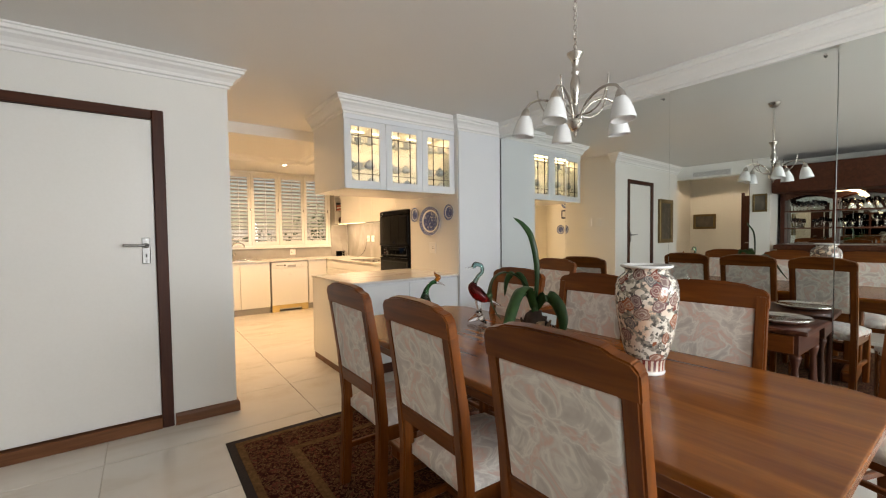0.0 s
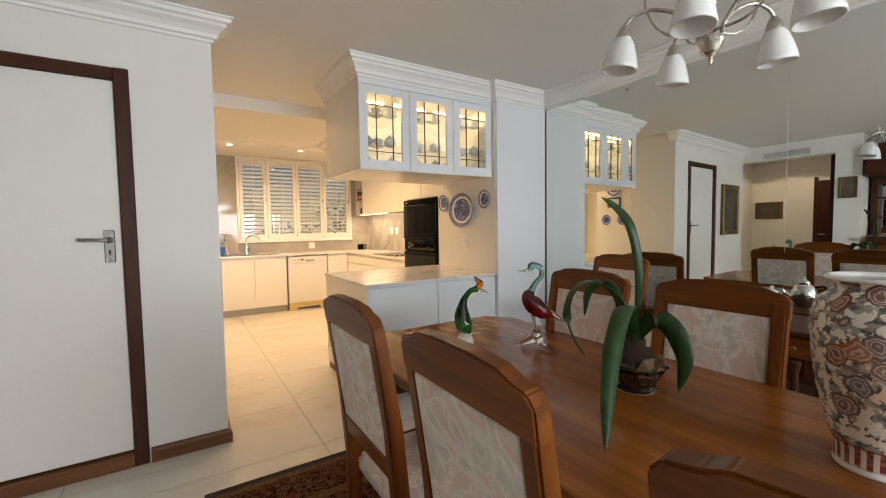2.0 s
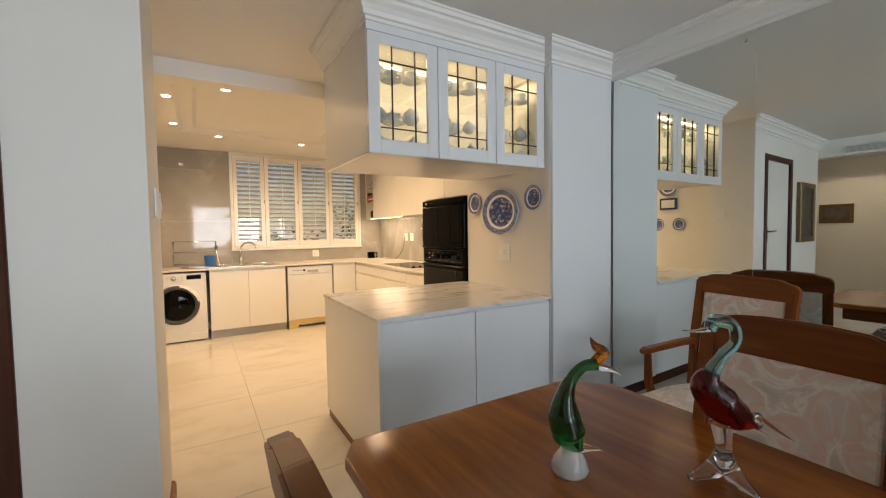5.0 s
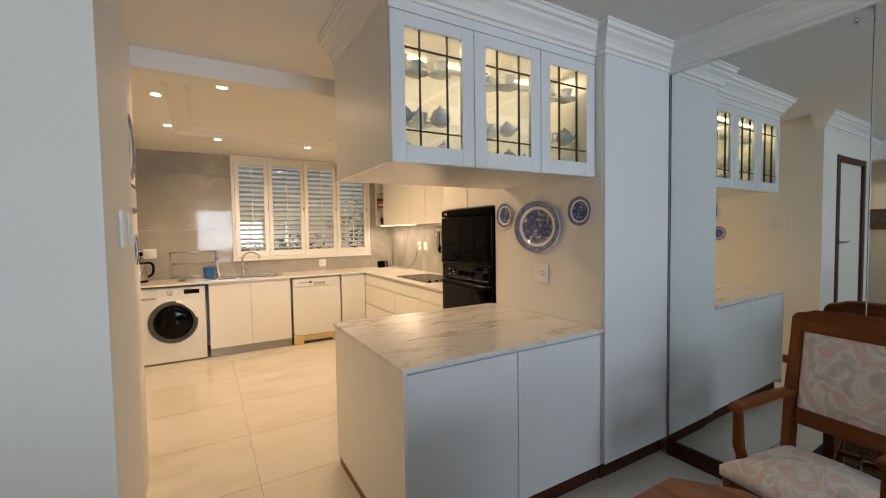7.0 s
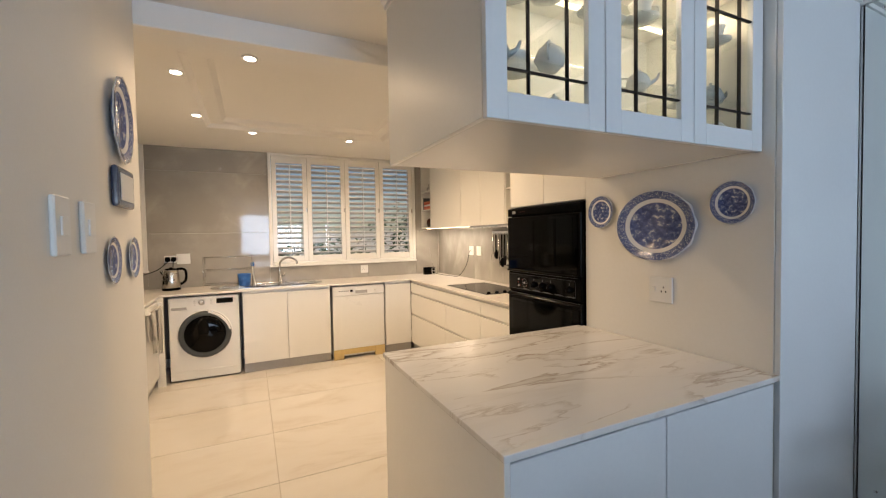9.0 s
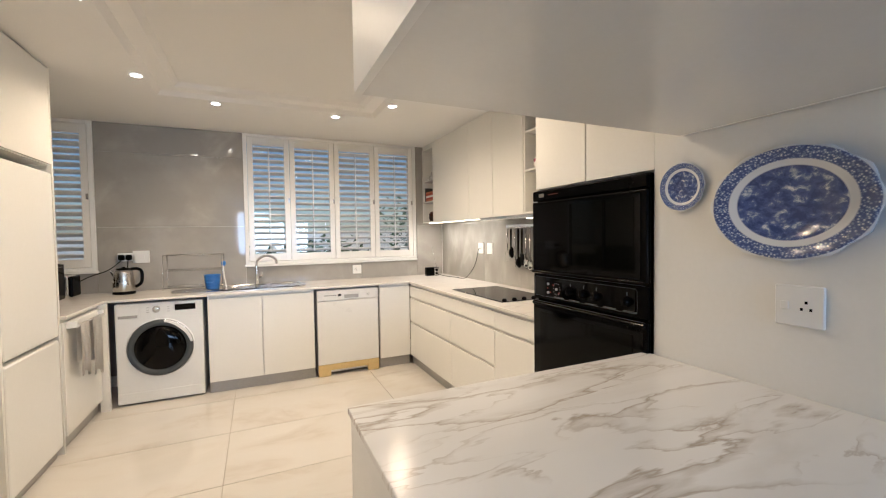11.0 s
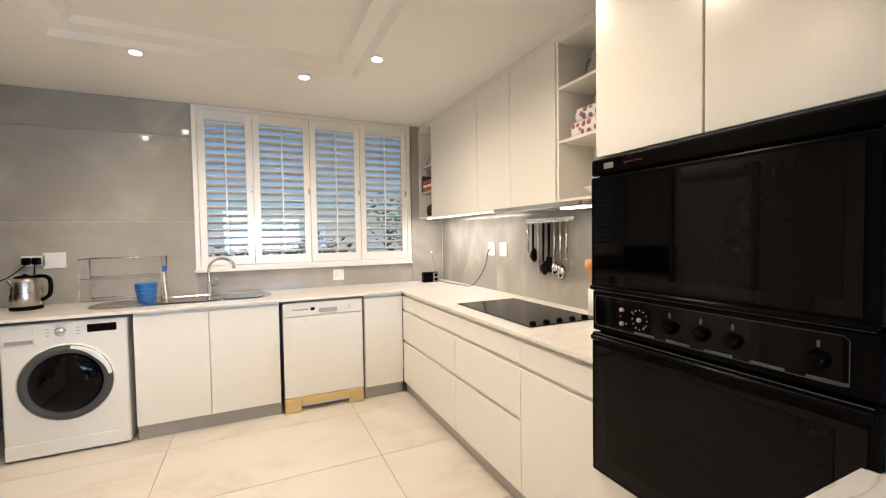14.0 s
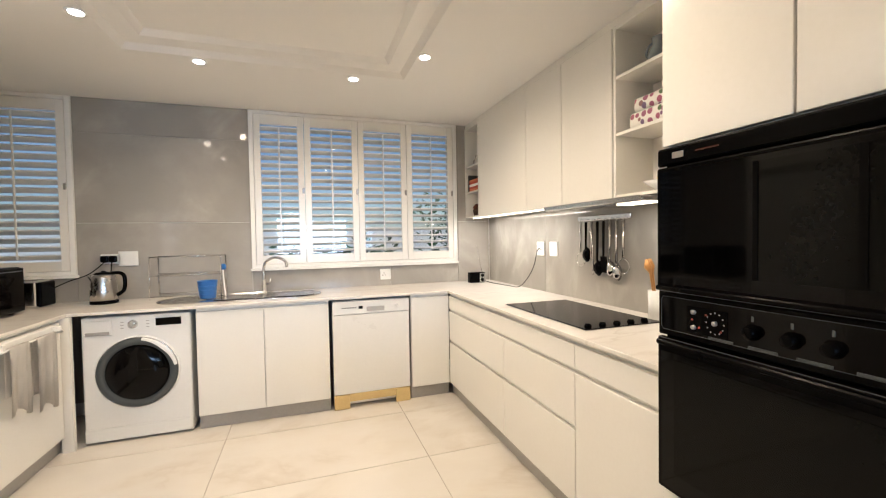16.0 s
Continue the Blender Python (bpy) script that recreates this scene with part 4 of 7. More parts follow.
for a, b in ((GX0, 1.837), (1.839, 2.238), (2.24, GX1)):
    bm = bmesh.new()
    d0, d1, z0, z1 = GY0 - 0.02, GY0, GZ0, 2.302
    w = 0.064
    for r in ((a + 0.001, a + w, z0, z1), (b - w, b - 0.001, z0, z1), (a + w, b - w, z0, z0 + 0.072), (a + w, b - w, z1 - 0.055, z1)):
        box(bm, r[0], r[1], d0, d1, r[2], r[3], bev=0.0015)
    dr = part("glazed_door", bm, M_PALE, g)
    px0, px1, pz0, pz1 = a + w, b - w, z0 + 0.072, z1 - 0.055
    pn = part("pane", B(px0, px1, d0 + 0.008, d0 + 0.012, pz0, pz1), M_PANE, dr)
    pn.visible_shadow = False
    for k in (0.26, 0.74):
        x = px0 + (px1 - px0) * k
        part("lead_bar", B(x - 0.002, x + 0.002, d0 + 0.003, d0 + 0.015, pz0, pz1), M_LEAD, dr, "dark lead glazing bar")
    for z in (pz0 + 0.062, pz1 - 0.08):
        part("lead_bar", B(px0, px1, d0 + 0.004, d0 + 0.016, z - 0.002, z + 0.002), M_LEAD, dr, "dark lead glazing bar")
    part("led_strip", B(px0 - 0.02, px1 + 0.02, GY0 + 0.34, GY0 + 0.352, 2.285, 2.297), M_LED, g, "glowing warm light strip")
    for z in (1.885, 2.115):
        part("glass_shelf", B(a + 0.02, b - 0.02, GY0 + 0.03, GY1 - 0.31, z, z + 0.006), M_SHELFGLASS, g, "clear glass shelf").visible_shadow = False
area("display_light", ((GX0 + GX1) / 2, GY0 + 0.15, 2.28), ((GX0 + GX1) / 2, GY0 + 0.2, 0), 1.1, 0.04, 4.5, (1.0, 0.78, 0.46))

# downlights
for x, y in ((0.52, 6.3), (0.94, 6.75), (1.88, 6.77), (2.26, 6.3), (2.26, 5.33), (0.51, 5.34), (0.92, 4.96), (1.88, 4.96)):
    d = thing("downlight", x, y, KCEIL, 0, "lit recessed ceiling downlight", "downlight", "kitchen downlights")
    part("ring", lathe([(0.045, -0.004), (0.045, 0.0), (0.03, 0.0), (0.03, -0.004)], 24), M_TRIM, d, local=True)
    part("lens", lathe([(0.031, -0.007), (0.031, -0.0042)], 24), M_SPOT, d, "glowing lens", local=True)
    lamp = new("downlight_lamp", bpy.data.lights.new("downlight_lamp", "SPOT"))
    lamp.data.energy, lamp.data.color, lamp.data.spot_size, lamp.data.spot_blend, lamp.data.shadow_soft_size = 36, (1.0, 0.725, 0.41), radians(164), 0.8, 0.03
    lamp.matrix_basis = look((x, y, KCEIL - 0.02), (x, y, 0))


# ---- dining room ----
rug = thing("rug", 1.45, 1.2, 0, 0, "dark red-brown persian rug under the dining table", "rug")
RX0, RX1, RY0, RY1 = 0.38, 2.52, -0.55, 2.69
part("edge", B(RX0, RX1, RY0, RY1, 0.0, 0.006, bev=0.002), M_RUGDARK, rug, "near black rug edge")
for inset, mat, z, nm in ((0.045, M_RUGBAND, 0.0075, "outer_border"), (0.085, M_RUG, 0.009, "main_border"), (0.3, M_RUGBAND, 0.0105, "inner_border"), (0.35, M_RUG, 0.012, "field")):
    part(nm, B(RX0 + inset, RX1 - inset, RY0 + inset, RY1 - inset, 0.004, z, bev=0.001), mat, rug)
RZ = 0.012

TZ = 0.75
table = thing("dining_table", 1.45, 1.19, RZ, 0, "polished oak dining table with clipped corners", "table")
tx0, tx1, ty0, ty1, k = 0.97, 1.93, 0.05, 2.34, 0.13
poly = [(tx0 + 0.05, ty0), (tx1 - 0.05, ty0), (tx1, ty0 + k), (tx1, ty1 - k), (tx1 - k * 0.8, ty1), (tx0 + k * 0.35, ty1), (tx0, ty1 - k * 0.6), (tx0, ty0 + k)]
part("tabletop", prism(poly, TZ - 0.032, TZ, 0.007, 3), M_TABLE, table)
bm = bmesh.new()
for a in ((tx0 + 0.09, tx1 - 0.09, ty0 + 0.13, ty0 + 0.155), (tx0 + 0.09, tx1 - 0.09, ty1 - 0.155, ty1 - 0.13)):
    box(bm, *a, TZ - 0.12, TZ - 0.033, bev=0.003)
for a in ((tx0 + 0.09, tx0 + 0.115, ty0 + 0.155, ty1 - 0.155), (tx1 - 0.115, tx1 - 0.09, ty0 + 0.155, ty1 - 0.155)):
    box(bm, *a, TZ - 0.12, TZ - 0.033, bev=0.003)
part("apron", bm, M_OAK_Y, table)
for y in (0.5, 1.88):
    ped = part("pedestal", B(1.39, 1.51, y - 0.06, y + 0.06, 0.11, TZ - 0.034, bev=0.012), M_OAK_Z, table)
    part("foot", B(1.12, 1.78, y - 0.05, y + 0.05, RZ, 0.11, bev=0.02, seg=2), M_OAK_Y, table)
part("stretcher", B(1.42, 1.48, 0.56, 1.82, 0.2, 0.28, bev=0.008), M_OAK_Y, table)


def strip(points, half_w, half_h):
    """A bent square bar along points, its edges eased."""
    t = bmesh.new()
    p = [Vector(q) for q in points]
    rows = []
    for i, q in enumerate(p):
        d = (p[min(i + 1, len(p) - 1)] - p[max(i - 1, 0)]).normalized()
        s = Vector((0, 1, 0))
        up = d.cross(s).normalized()
        k = 0.8 if i == len(p) - 1 else 1.0
        rows.append([t.verts.new(q + s * a * half_w * k + up * b * half_h * k) for a, b in ((-1, -1), (1, -1), (1, 1), (-1, 1))])
    for a, b in zip(rows, rows[1:]):
        for i in range(4):
            t.faces.new((a[i], a[(i + 1) % 4], b[(i + 1) % 4], b[i]))
    t.faces.new(rows[0][::-1])
    t.faces.new(rows[-1])
    bmesh.ops.recalc_face_normals(t, faces=t.faces[:])
    bmesh.ops.bevel(t, geom=t.edges[:], offset=0.005, segments=2, affect="EDGES")
    return t


def dining_chair(arms=False):
    """Stands at the origin, its back on -x, facing +x."""
    ch = thing("armchair" if arms else "dining_chair", 0, 0, 0)
    w = 0.212 if not arms else 0.235
    for s in (-1, 1):
        y = s * (w - 0.02)
        # back post: leg, then leaning back, one bent piece
        pts = [(-0.215, 0.0), (-0.2, 0.25), (-0.195, 0.45), (-0.215, 0.7), (-0.262, 1.0)]
        t = bmesh.new()
        rows = []
        for x, z in pts:
            d = 0.024 if z < 0.9 else 0.02
            rows.append([t.verts.new((x + a * d, y + b * 0.021, z)) for a, b in ((-1, -1), (1, -1), (1, 1), (-1, 1))])
        for a, b in zip(rows, rows[1:]):
            for i in range(4):
                t.faces.new((a[i], a[(i + 1) % 4], b[(i + 1) % 4], b[i]))
        t.faces.new(rows[0][::-1])
        t.faces.new(rows[-1])
        bmesh.ops.bevel(t, geom=[e for e in t.edges if abs(e.verts[0].co.z - e.verts[1].co.z) > 0.05], offset=0.006, segments=2, affect="EDGES")
        part("back_leg", t, M_OAK_Z, ch, local=True)
        part("front_leg", B(0.175, 0.218, y - 0.021, y + 0.021, 0, 0.42 if not arms else 0.42, bev=0.006), M_OAK_Z, ch, local=True)
        part("side_rail", B(-0.17, 0.175, y - 0.014, y + 0.014, 0.36, 0.425, bev=0.003), M_OAK_Z, ch, local=True)
        part("side_stretcher", B(-0.18, 0.178, y - 0.011, y + 0.011, 0.17, 0.2, bev=0.004), M_OAK_Z, ch, local=True)
        if arms:
            # square post cranked in at its foot, flat rest with a rounded nose
            part("arm_post", strip([(0.13, y, 0.41), (0.115, y * 1.02, 0.45), (0.13, y * 1.05, 0.5), (0.135, y * 1.05, 0.655)], 0.019, 0.016), M_OAK_Z, ch, local=True)
            part("armrest", strip([(-0.215, y * 0.99, 0.685), (-0.1, y * 1.03, 0.682), (0.06, y * 1.06, 0.672), (0.15, y * 1.06, 0.668), (0.175, y * 1.05, 0.66)], 0.024, 0.014), M_OAK_Y, ch, local=True)
    part("cross_stretcher", B(-0.012, 0.012, -w + 0.03, w - 0.03, 0.172, 0.198, bev=0.004), M_OAK_Y, ch, local=True)
    part("front_rail", B(0.18, 0.212, -w + 0.041, w - 0.041, 0.355, 0.425, bev=0.003), M_OAK_Y, ch, local=True)
    # shaped top rail: stepped shoulders
    t = bmesh.new()
    out = [(-w - 0.004, 0.0), (-w - 0.004, 0.06), (-w + 0.012, 0.08), (-w + 0.05, 0.088), (-w + 0.075, 0.1), (-w * 0.3, 0.107), (w * 0.3, 0.107), (w - 0.075, 0.1), (w - 0.05, 0.088), (w - 0.012, 0.08), (w + 0.004, 0.06), (w + 0.004, 0.0)]
    f = t.faces.new([t.verts.new((0, y, z)) for y, z in out])
    ex = bmesh.ops.extrude_face_region(t, geom=[f])
    bmesh.ops.translate(t, vec=(0.036, 0, 0), verts=[v for v in ex["geom"] if isinstance(v, bmesh.types.BMVert)])
    bmesh.ops.recalc_face_normals(t, faces=t.faces[:])
    bmesh.ops.bevel(t, geom=t.edges[:], offset=0.0045, segments=2, affect="EDGES")
    bmesh.ops.transform(t, matrix=pose(-0.275, 0, 0.945, 0, -8, 0), verts=t.verts[:])
    part("top_rail", t, M_OAK_Y, ch, local=True)
    t = B(-0.018, 0.018, -w + 0.042, w - 0.042, -0.035, 0.035, bev=0.005)
    bmesh.ops.transform(t, matrix=pose(-0.21, 0, 0.585, 0, -8, 0), verts=t.verts[:])
    part("lower_rail", t, M_OAK_Y, ch, local=True)
    t = bmesh.new()
    box(t, -0.012, 0.022, -w + 0.043, w - 0.043, 0.0, 0.34, bev=0.011, seg=3)
    bmesh.ops.transform(t, matrix=pose(-0.218, 0, 0.615, 0, -8, 0), verts=t.verts[:])
    bk = part("backrest", t, M_FABRIC, ch, "cream and pink brocade upholstery", local=True)
    # domed seat
    t = bmesh.new()
    n = 10
    grid = [[t.verts.new((-0.185 + 0.42 * i / n, (-w + 2 * w * j / n) * (0.93 + 0.07 * i / n), 0.44 + 0.055 * (math.sin(math.pi * i / n) * math.sin(math.pi * j / n)) ** 0.35)) for j in range(n + 1)] for i in range(n + 1)]
    for i in range(n):
        for j in range(n):
            t.faces.new((grid[i][j], grid[i + 1][j], grid[i + 1][j + 1], grid[i][j + 1]))
    low = bmesh.ops.extrude_edge_only(t, edges=[e for e in t.edges if e.is_boundary])
    vs = [v for v in low["geom"] if isinstance(v, bmesh.types.BMVert)]
    for v in vs:
        v.co.z = 0.4
    bmesh.ops.holes_fill(t, edges=[e for e in t.edges if e.is_boundary])
    bmesh.ops.recalc_face_normals(t, faces=t.faces[:])
    for f in t.faces:
        f.smooth = True
    seat = part("seat", t, M_FABRIC, ch, "cream and pink brocade upholstery", local=True)
    if not arms:
        for i in range(9):
            x = -0.17 + 0.04 * i
            for s in (-1, 1):
                part("stud", lathe([(0.006, 0), (0.005, 0.003), (0.001, 0.004)], 8, m=Matrix.Translation((x, s * (w * (0.93 + 0.07 * (x + 0.185) / 0.42)), 0.412)) @ Matrix.Rotation(-s * math.pi / 2, 4, "X")), M_DARKWOOD, seat, local=True)
    return ch


first = tagged(dining_chair(), "oak dining chair with cream brocade seat and back", "chair", "chairs round the dining table")
# the chair's top stands about 0.26 m behind its middle
first.matrix_basis = pose(1.03, 1.665, RZ, 0, 0, 0)
for x, y, rz in ((1.035, 1.078, -1), (1.035, 0.492, 1), (1.715, 1.16, 182), (1.8, 0.62, 186), (1.68, 1.71, 179)):
    copy_thing(first, pose(x, y, RZ, 0, 0, rz))
copy_thing(first, pose(2.42, 0.05, RZ, 0, 0, 160))
armchair = tagged(dining_chair(True), "oak armchair with cream brocade seat and back before the mirror", "armchair")
armchair.matrix_basis = pose(2.765, 2.3, 0.0, 0, 0, 172)

# sideboard with silver before the mirror
sb = thing("sideboard", 2.98, 1.2, 0, 0, "dark mahogany open sideboard holding silver before the mirror", "sideboard")
SX0, SX1, SY0, SY1, SZ = 2.74, 3.2, 0.45, 1.9, 0.76
part("top", B(SX0, SX1, SY0, SY1, SZ - 0.025, SZ, bev=0.006, seg=2), M_DARKWOOD, sb)
part("drawer_case", B(SX0 + 0.03, SX1 - 0.02, SY0 + 0.04, SY1 - 0.04, SZ - 0.14, SZ - 0.026, bev=0.003), M_DARKWOOD, sb)
for i in range(3):
    a = SY0 + 0.06 + i * 0.445
    dr = part("drawer", B(SX0 + 0.018, SX0 + 0.029, a, a + 0.43, SZ - 0.13, SZ - 0.035, bev=0.003), M_OAK_Y, sb)
    part("knob", lathe([(0.006, 0), (0.012, 0.012), (0.004, 0.018)], 12, m=Matrix.Translation((SX0 + 0.0175, a + 0.215, SZ - 0.08)) @ Matrix.Rotation(-math.pi / 2, 4, "Y")), M_GOLD, dr)
part("shelf", B(SX0 + 0.02, SX1 - 0.02, SY0 + 0.03, SY1 - 0.03, 0.2, 0.225, bev=0.004), M_DARKWOOD, sb)
for x in (SX0 + 0.05, SX1 - 0.05):
    for y in (SY0 + 0.06, (SY0 + SY1) / 2, SY1 - 0.06):
        part("turned_leg", lathe([(0.02, 0), (0.026, 0.04), (0.018, 0.1), (0.024, 0.19), (0.024, 0.23), (0.014, 0.27), (0.022, 0.4), (0.014, 0.55), (0.026, 0.6), (0.026, SZ - 0.141)], 14, m=Matrix.Translation((x, y, 0))), M_DARKWOODZ, sb)


def silver_tray(x, y, r, label):
    tr_ = thing("silver_tray", x, y, SZ, 0, label, "tray", "silver on the sideboard")
    part("dish", lathe([(r * 0.5, 0), (r * 0.8, 0.006), (r, 0.028), (r * 0.98, 0.03), (r * 0.76, 0.01), (r * 0.3, 0.007)], 32), M_SILVER, tr_, local=True)
    part("rim", lathe([(r, 0.027), (r * 1.03, 0.031), (r, 0.034), (r * 0.97, 0.031)], 32), M_SILVER, tr_, local=True)


silver_tray(2.95, 0.62, 0.15, "round silver tray on the sideboard")
silver_tray(2.97, 0.98, 0.12, "small round silver tray on the sideboard")
silver_tray(2.95, 1.72, 0.15, "round silver tray beside the teapot")
st = thing("silver_teapot", 2.96, 1.33, SZ, 60, "polished silver teapot on the sideboard", "teapot", "silver on the sideboard")
part("body", lathe([(0.035, 0), (0.04, 0.01), (0.06, 0.05), (0.062, 0.09), (0.045, 0.13), (0.03, 0.14)], 24), M_SILVER, st, local=True)
part("lid", lathe([(0.034, 0.14), (0.025, 0.158), (0.008, 0.163), (0.01, 0.175), (0.002, 0.182)], 18), M_SILVER, st, local=True)
part("spout", tube(arc([(0.05, 0, 0.05), (0.095, 0, 0.085), (0.115, 0, 0.13)], 5), [0.015 - 0.0008 * i for i in range(11)], 10), M_SILVER, st, local=True)
part("handle", tube(arc([(-0.045, 0, 0.12), (-0.1, 0, 0.12), (-0.1, 0, 0.05), (-0.055, 0, 0.045)], 5), 0.006, 8), M_BLACK, st, local=True)

# porcelain vase
vase = thing("vase", 1.57, 0.68, TZ, 0, "large imari porcelain vase with rust and grey blossoms on the table", "vase")
part("body", lathe([(0.066, 0), (0.068, 0.006), (0.065, 0.014), (0.067, 0.05), (0.078, 0.075), (0.096, 0.15), (0.108, 0.23), (0.112, 0.29), (0.111, 0.33), (0.103, 0.358), (0.086, 0.374), (0.076, 0.384), (0.077, 0.394), (0.09, 0.404), (0.091, 0.41), (0.083, 0.41), (0.068, 0.39), (0.07, 0.37), (0.1, 0.33), (0.1, 0.25), (0.04, 0.05), (0.02, 0.03)], 48), M_VASE, vase, local=True)
part("rim", lathe([(0.0915, 0.403), (0.093, 0.407), (0.09, 0.412), (0.082, 0.412), (0.082, 0.409)], 40), M_CHINA, vase, "white glazed rim", local=True)

# plant in a glass bowl
plant = thing("potted_plant", 1.545, 1.215, TZ, 0, "strap-leaved green plant with exposed bulb in a glass bowl", "plant")
t = lathe([(0.045, 0), (0.062, 0.004), (0.066, 0.012), (0.058, 0.02), (0.07, 0.04), (0.082, 0.07), (0.094, 0.082), (0.09, 0.085), (0.076, 0.07), (0.062, 0.036), (0.05, 0.02), (0.01, 0.016)], 48)
for v in t.verts:
    a = math.atan2(v.co.y, v.co.x)
    k = 1 + 0.045 * math.cos(12 * a) * (1.3 if v.co.z > 0.06 or v.co.z < 0.015 else 0.6)
    v.co.x, v.co.y = v.co.x * k, v.co.y * k
part("bowl", t, M_GLASS, plant, "scalloped clear glass bowl", local=True)
t = lathe([(0.02, 0.022), (0.042, 0.03), (0.058, 0.06), (0.05, 0.1), (0.032, 0.14), (0.018, 0.16)], 18)
for v in t.verts:
    v.co += Vector((noise.noise(v.co * 30), noise.noise(v.co * 30 + Vector((5, 0, 0))), 0)) * 0.025
part("bulb", t, M_BARK, plant, "brown bark and roots", local=True)
part("stem", lathe([(0.02, 0.13), (0.022, 0.17), (0.019, 0.21), (0.012, 0.225)], 14, squash=0.7), M_LEAF, plant, "green leaf sheath", local=True)
# broken pieces of bark standing in the bowl
for ang, tilt, w, h, pale in ((0.2, 25, 0.045, 0.075, False), (1.3, 35, 0.04, 0.06, True), (2.3, 20, 0.04, 0.07, False), (3.4, 40, 0.036, 0.06, False), (4.2, 30, 0.05, 0.08, True), (5.2, 28, 0.055, 0.07, True)):
    t = B(-w / 2, w / 2, -0.006, 0.006, 0, h, bev=0.004)
    for v in t.verts:
        v.co += Vector((noise.noise(v.co * 60 + Vector((ang, 0, 0))), noise.noise(v.co * 60), noise.noise(v.co * 50 + Vector((0, ang, 0))))) * 0.012
    bmesh.ops.transform(t, matrix=Matrix.Rotation(ang, 4, "Z") @ Matrix.Translation((0.045, 0, 0.055)) @ Matrix.Rotation(radians(90), 4, "Z") @ Matrix.Rotation(radians(tilt), 4, "X"), verts=t.verts[:])
    part("bark_chip", t, M_CHIP if pale else M_BARK, plant, "pale split wood" if pale else "", local=True)
for i in range(7):
    a = i * 0.9
    part("root", tube(arc([(0.02 * math.cos(a), 0.02 * math.sin(a), 0.1), (0.06 * math.cos(a), 0.06 * math.sin(a), 0.08 + 0.01 * (i % 3)), (0.055 * math.cos(a + 0.4), 0.055 * math.sin(a + 0.4), 0.03)], 4), 0.006, 6), M_BARK, plant, local=True)


def strap(points, width, across=None):
    """A folded strap leaf along points; across sets which way its blade lies."""
    p = arc(points, 9)
    t = bmesh.new()
    rows = []
    n = len(p)
    for i, q in enumerate(p):
        d = (p[min(i + 1, n - 1)] - p[max(i - 1, 0)]).normalized()
        s = d.cross(Vector((0, 0, 1)))
        s = s.normalized() if s.length > 0.05 else Vector((0.6, -0.8, 0))
        if across is not None:
            s = (across - d * across.dot(d)).normalized()
        up = s.cross(d)
        u = i / (n - 1)
        w = width * 1.15 * (0.55 + 0.45 * min(1, u * 3)) * (1 if u < 0.6 else max(0.03, ((1 - u) / 0.4) ** 0.6))
        rows.append([t.verts.new(q + s * w * k + up * (abs(k) * 0.3 * w) - up * o) for k, o in ((-1, 0), (0, 0), (1, 0), (1, 0.002), (0, 0.003), (-1, 0.002))])
    for a, b in zip(rows, rows[1:]):
        for i in range(6):
            t.faces.new((a[i], a[(i + 1) % 6], b[(i + 1) % 6], b[i]))
    bmesh.ops.recalc_face_normals(t, faces=t.faces[:])
    for f in t.faces:
        f.smooth = True
    return t


# view-side directions: u runs across the picture, w towards the start of the walk
U, Wd = Vector((0.78, -0.62, 0)), Vector((-0.62, -0.78, 0))


def P(a, b, z):
    q = U * a + Wd * b
    return (q.x, q.y, z)


for pts, wd, across in (
    ([P(0, 0, 0.17), P(0.01, 0, 0.36), P(-0.015, 0, 0.51), P(-0.055, -0.02, 0.58), P(-0.1, -0.02, 0.615)], 0.0125, U),
    ([P(-0.01, 0, 0.17), P(-0.06, 0.02, 0.3), P(-0.145, 0.04, 0.35), P(-0.205, 0.06, 0.32), P(-0.225, 0.07, 0.24), P(-0.2, 0.075, 0.17), P(-0.172, 0.073, 0.13)], 0.013, None),
    ([P(-0.005, 0.01, 0.17), P(-0.04, 0.07, 0.275), P(-0.095, 0.17, 0.285), P(-0.15, 0.27, 0.2), P(-0.185, 0.35, 0.1), P(-0.21, 0.42, 0.02)], 0.021, U),
    ([P(0.005, 0, 0.17), P(0.045, 0.03, 0.235), P(0.09, 0.06, 0.205), P(0.115, 0.08, 0.12), P(0.1, 0.078, 0.025)], 0.026, U * 0.8 + Wd * 0.45),
    ([P(-0.01, -0.01, 0.17), P(-0.05, -0.04, 0.31), P(-0.1, -0.06, 0.335), P(-0.13, -0.07, 0.3), P(-0.14, -0.07, 0.22)], 0.016, U + Wd * 0.6),
    ([P(0, 0, 0.17), P(-0.04, 0.02, 0.24), P(-0.07, 0.03, 0.237), P(-0.085, 0.035, 0.19)], 0.013, U + Wd),
):
    part("leaf", strap(pts, wd, across), M_LEAF, plant, local=True)


# glass birds
def bird_body(pts, rad, seg=16):
    return tube(arc(pts, 6), rad_curve(rad, (len(pts) - 1) * 6 + 1), seg)


def rad_curve(r, n):
    out = []
    for i in range(n):
        u = i / (n - 1) * (len(r) - 1)
        k = min(int(u), len(r) - 2)
        out.append(r[k] + (r[k + 1] - r[k]) * (u - k))
    return out


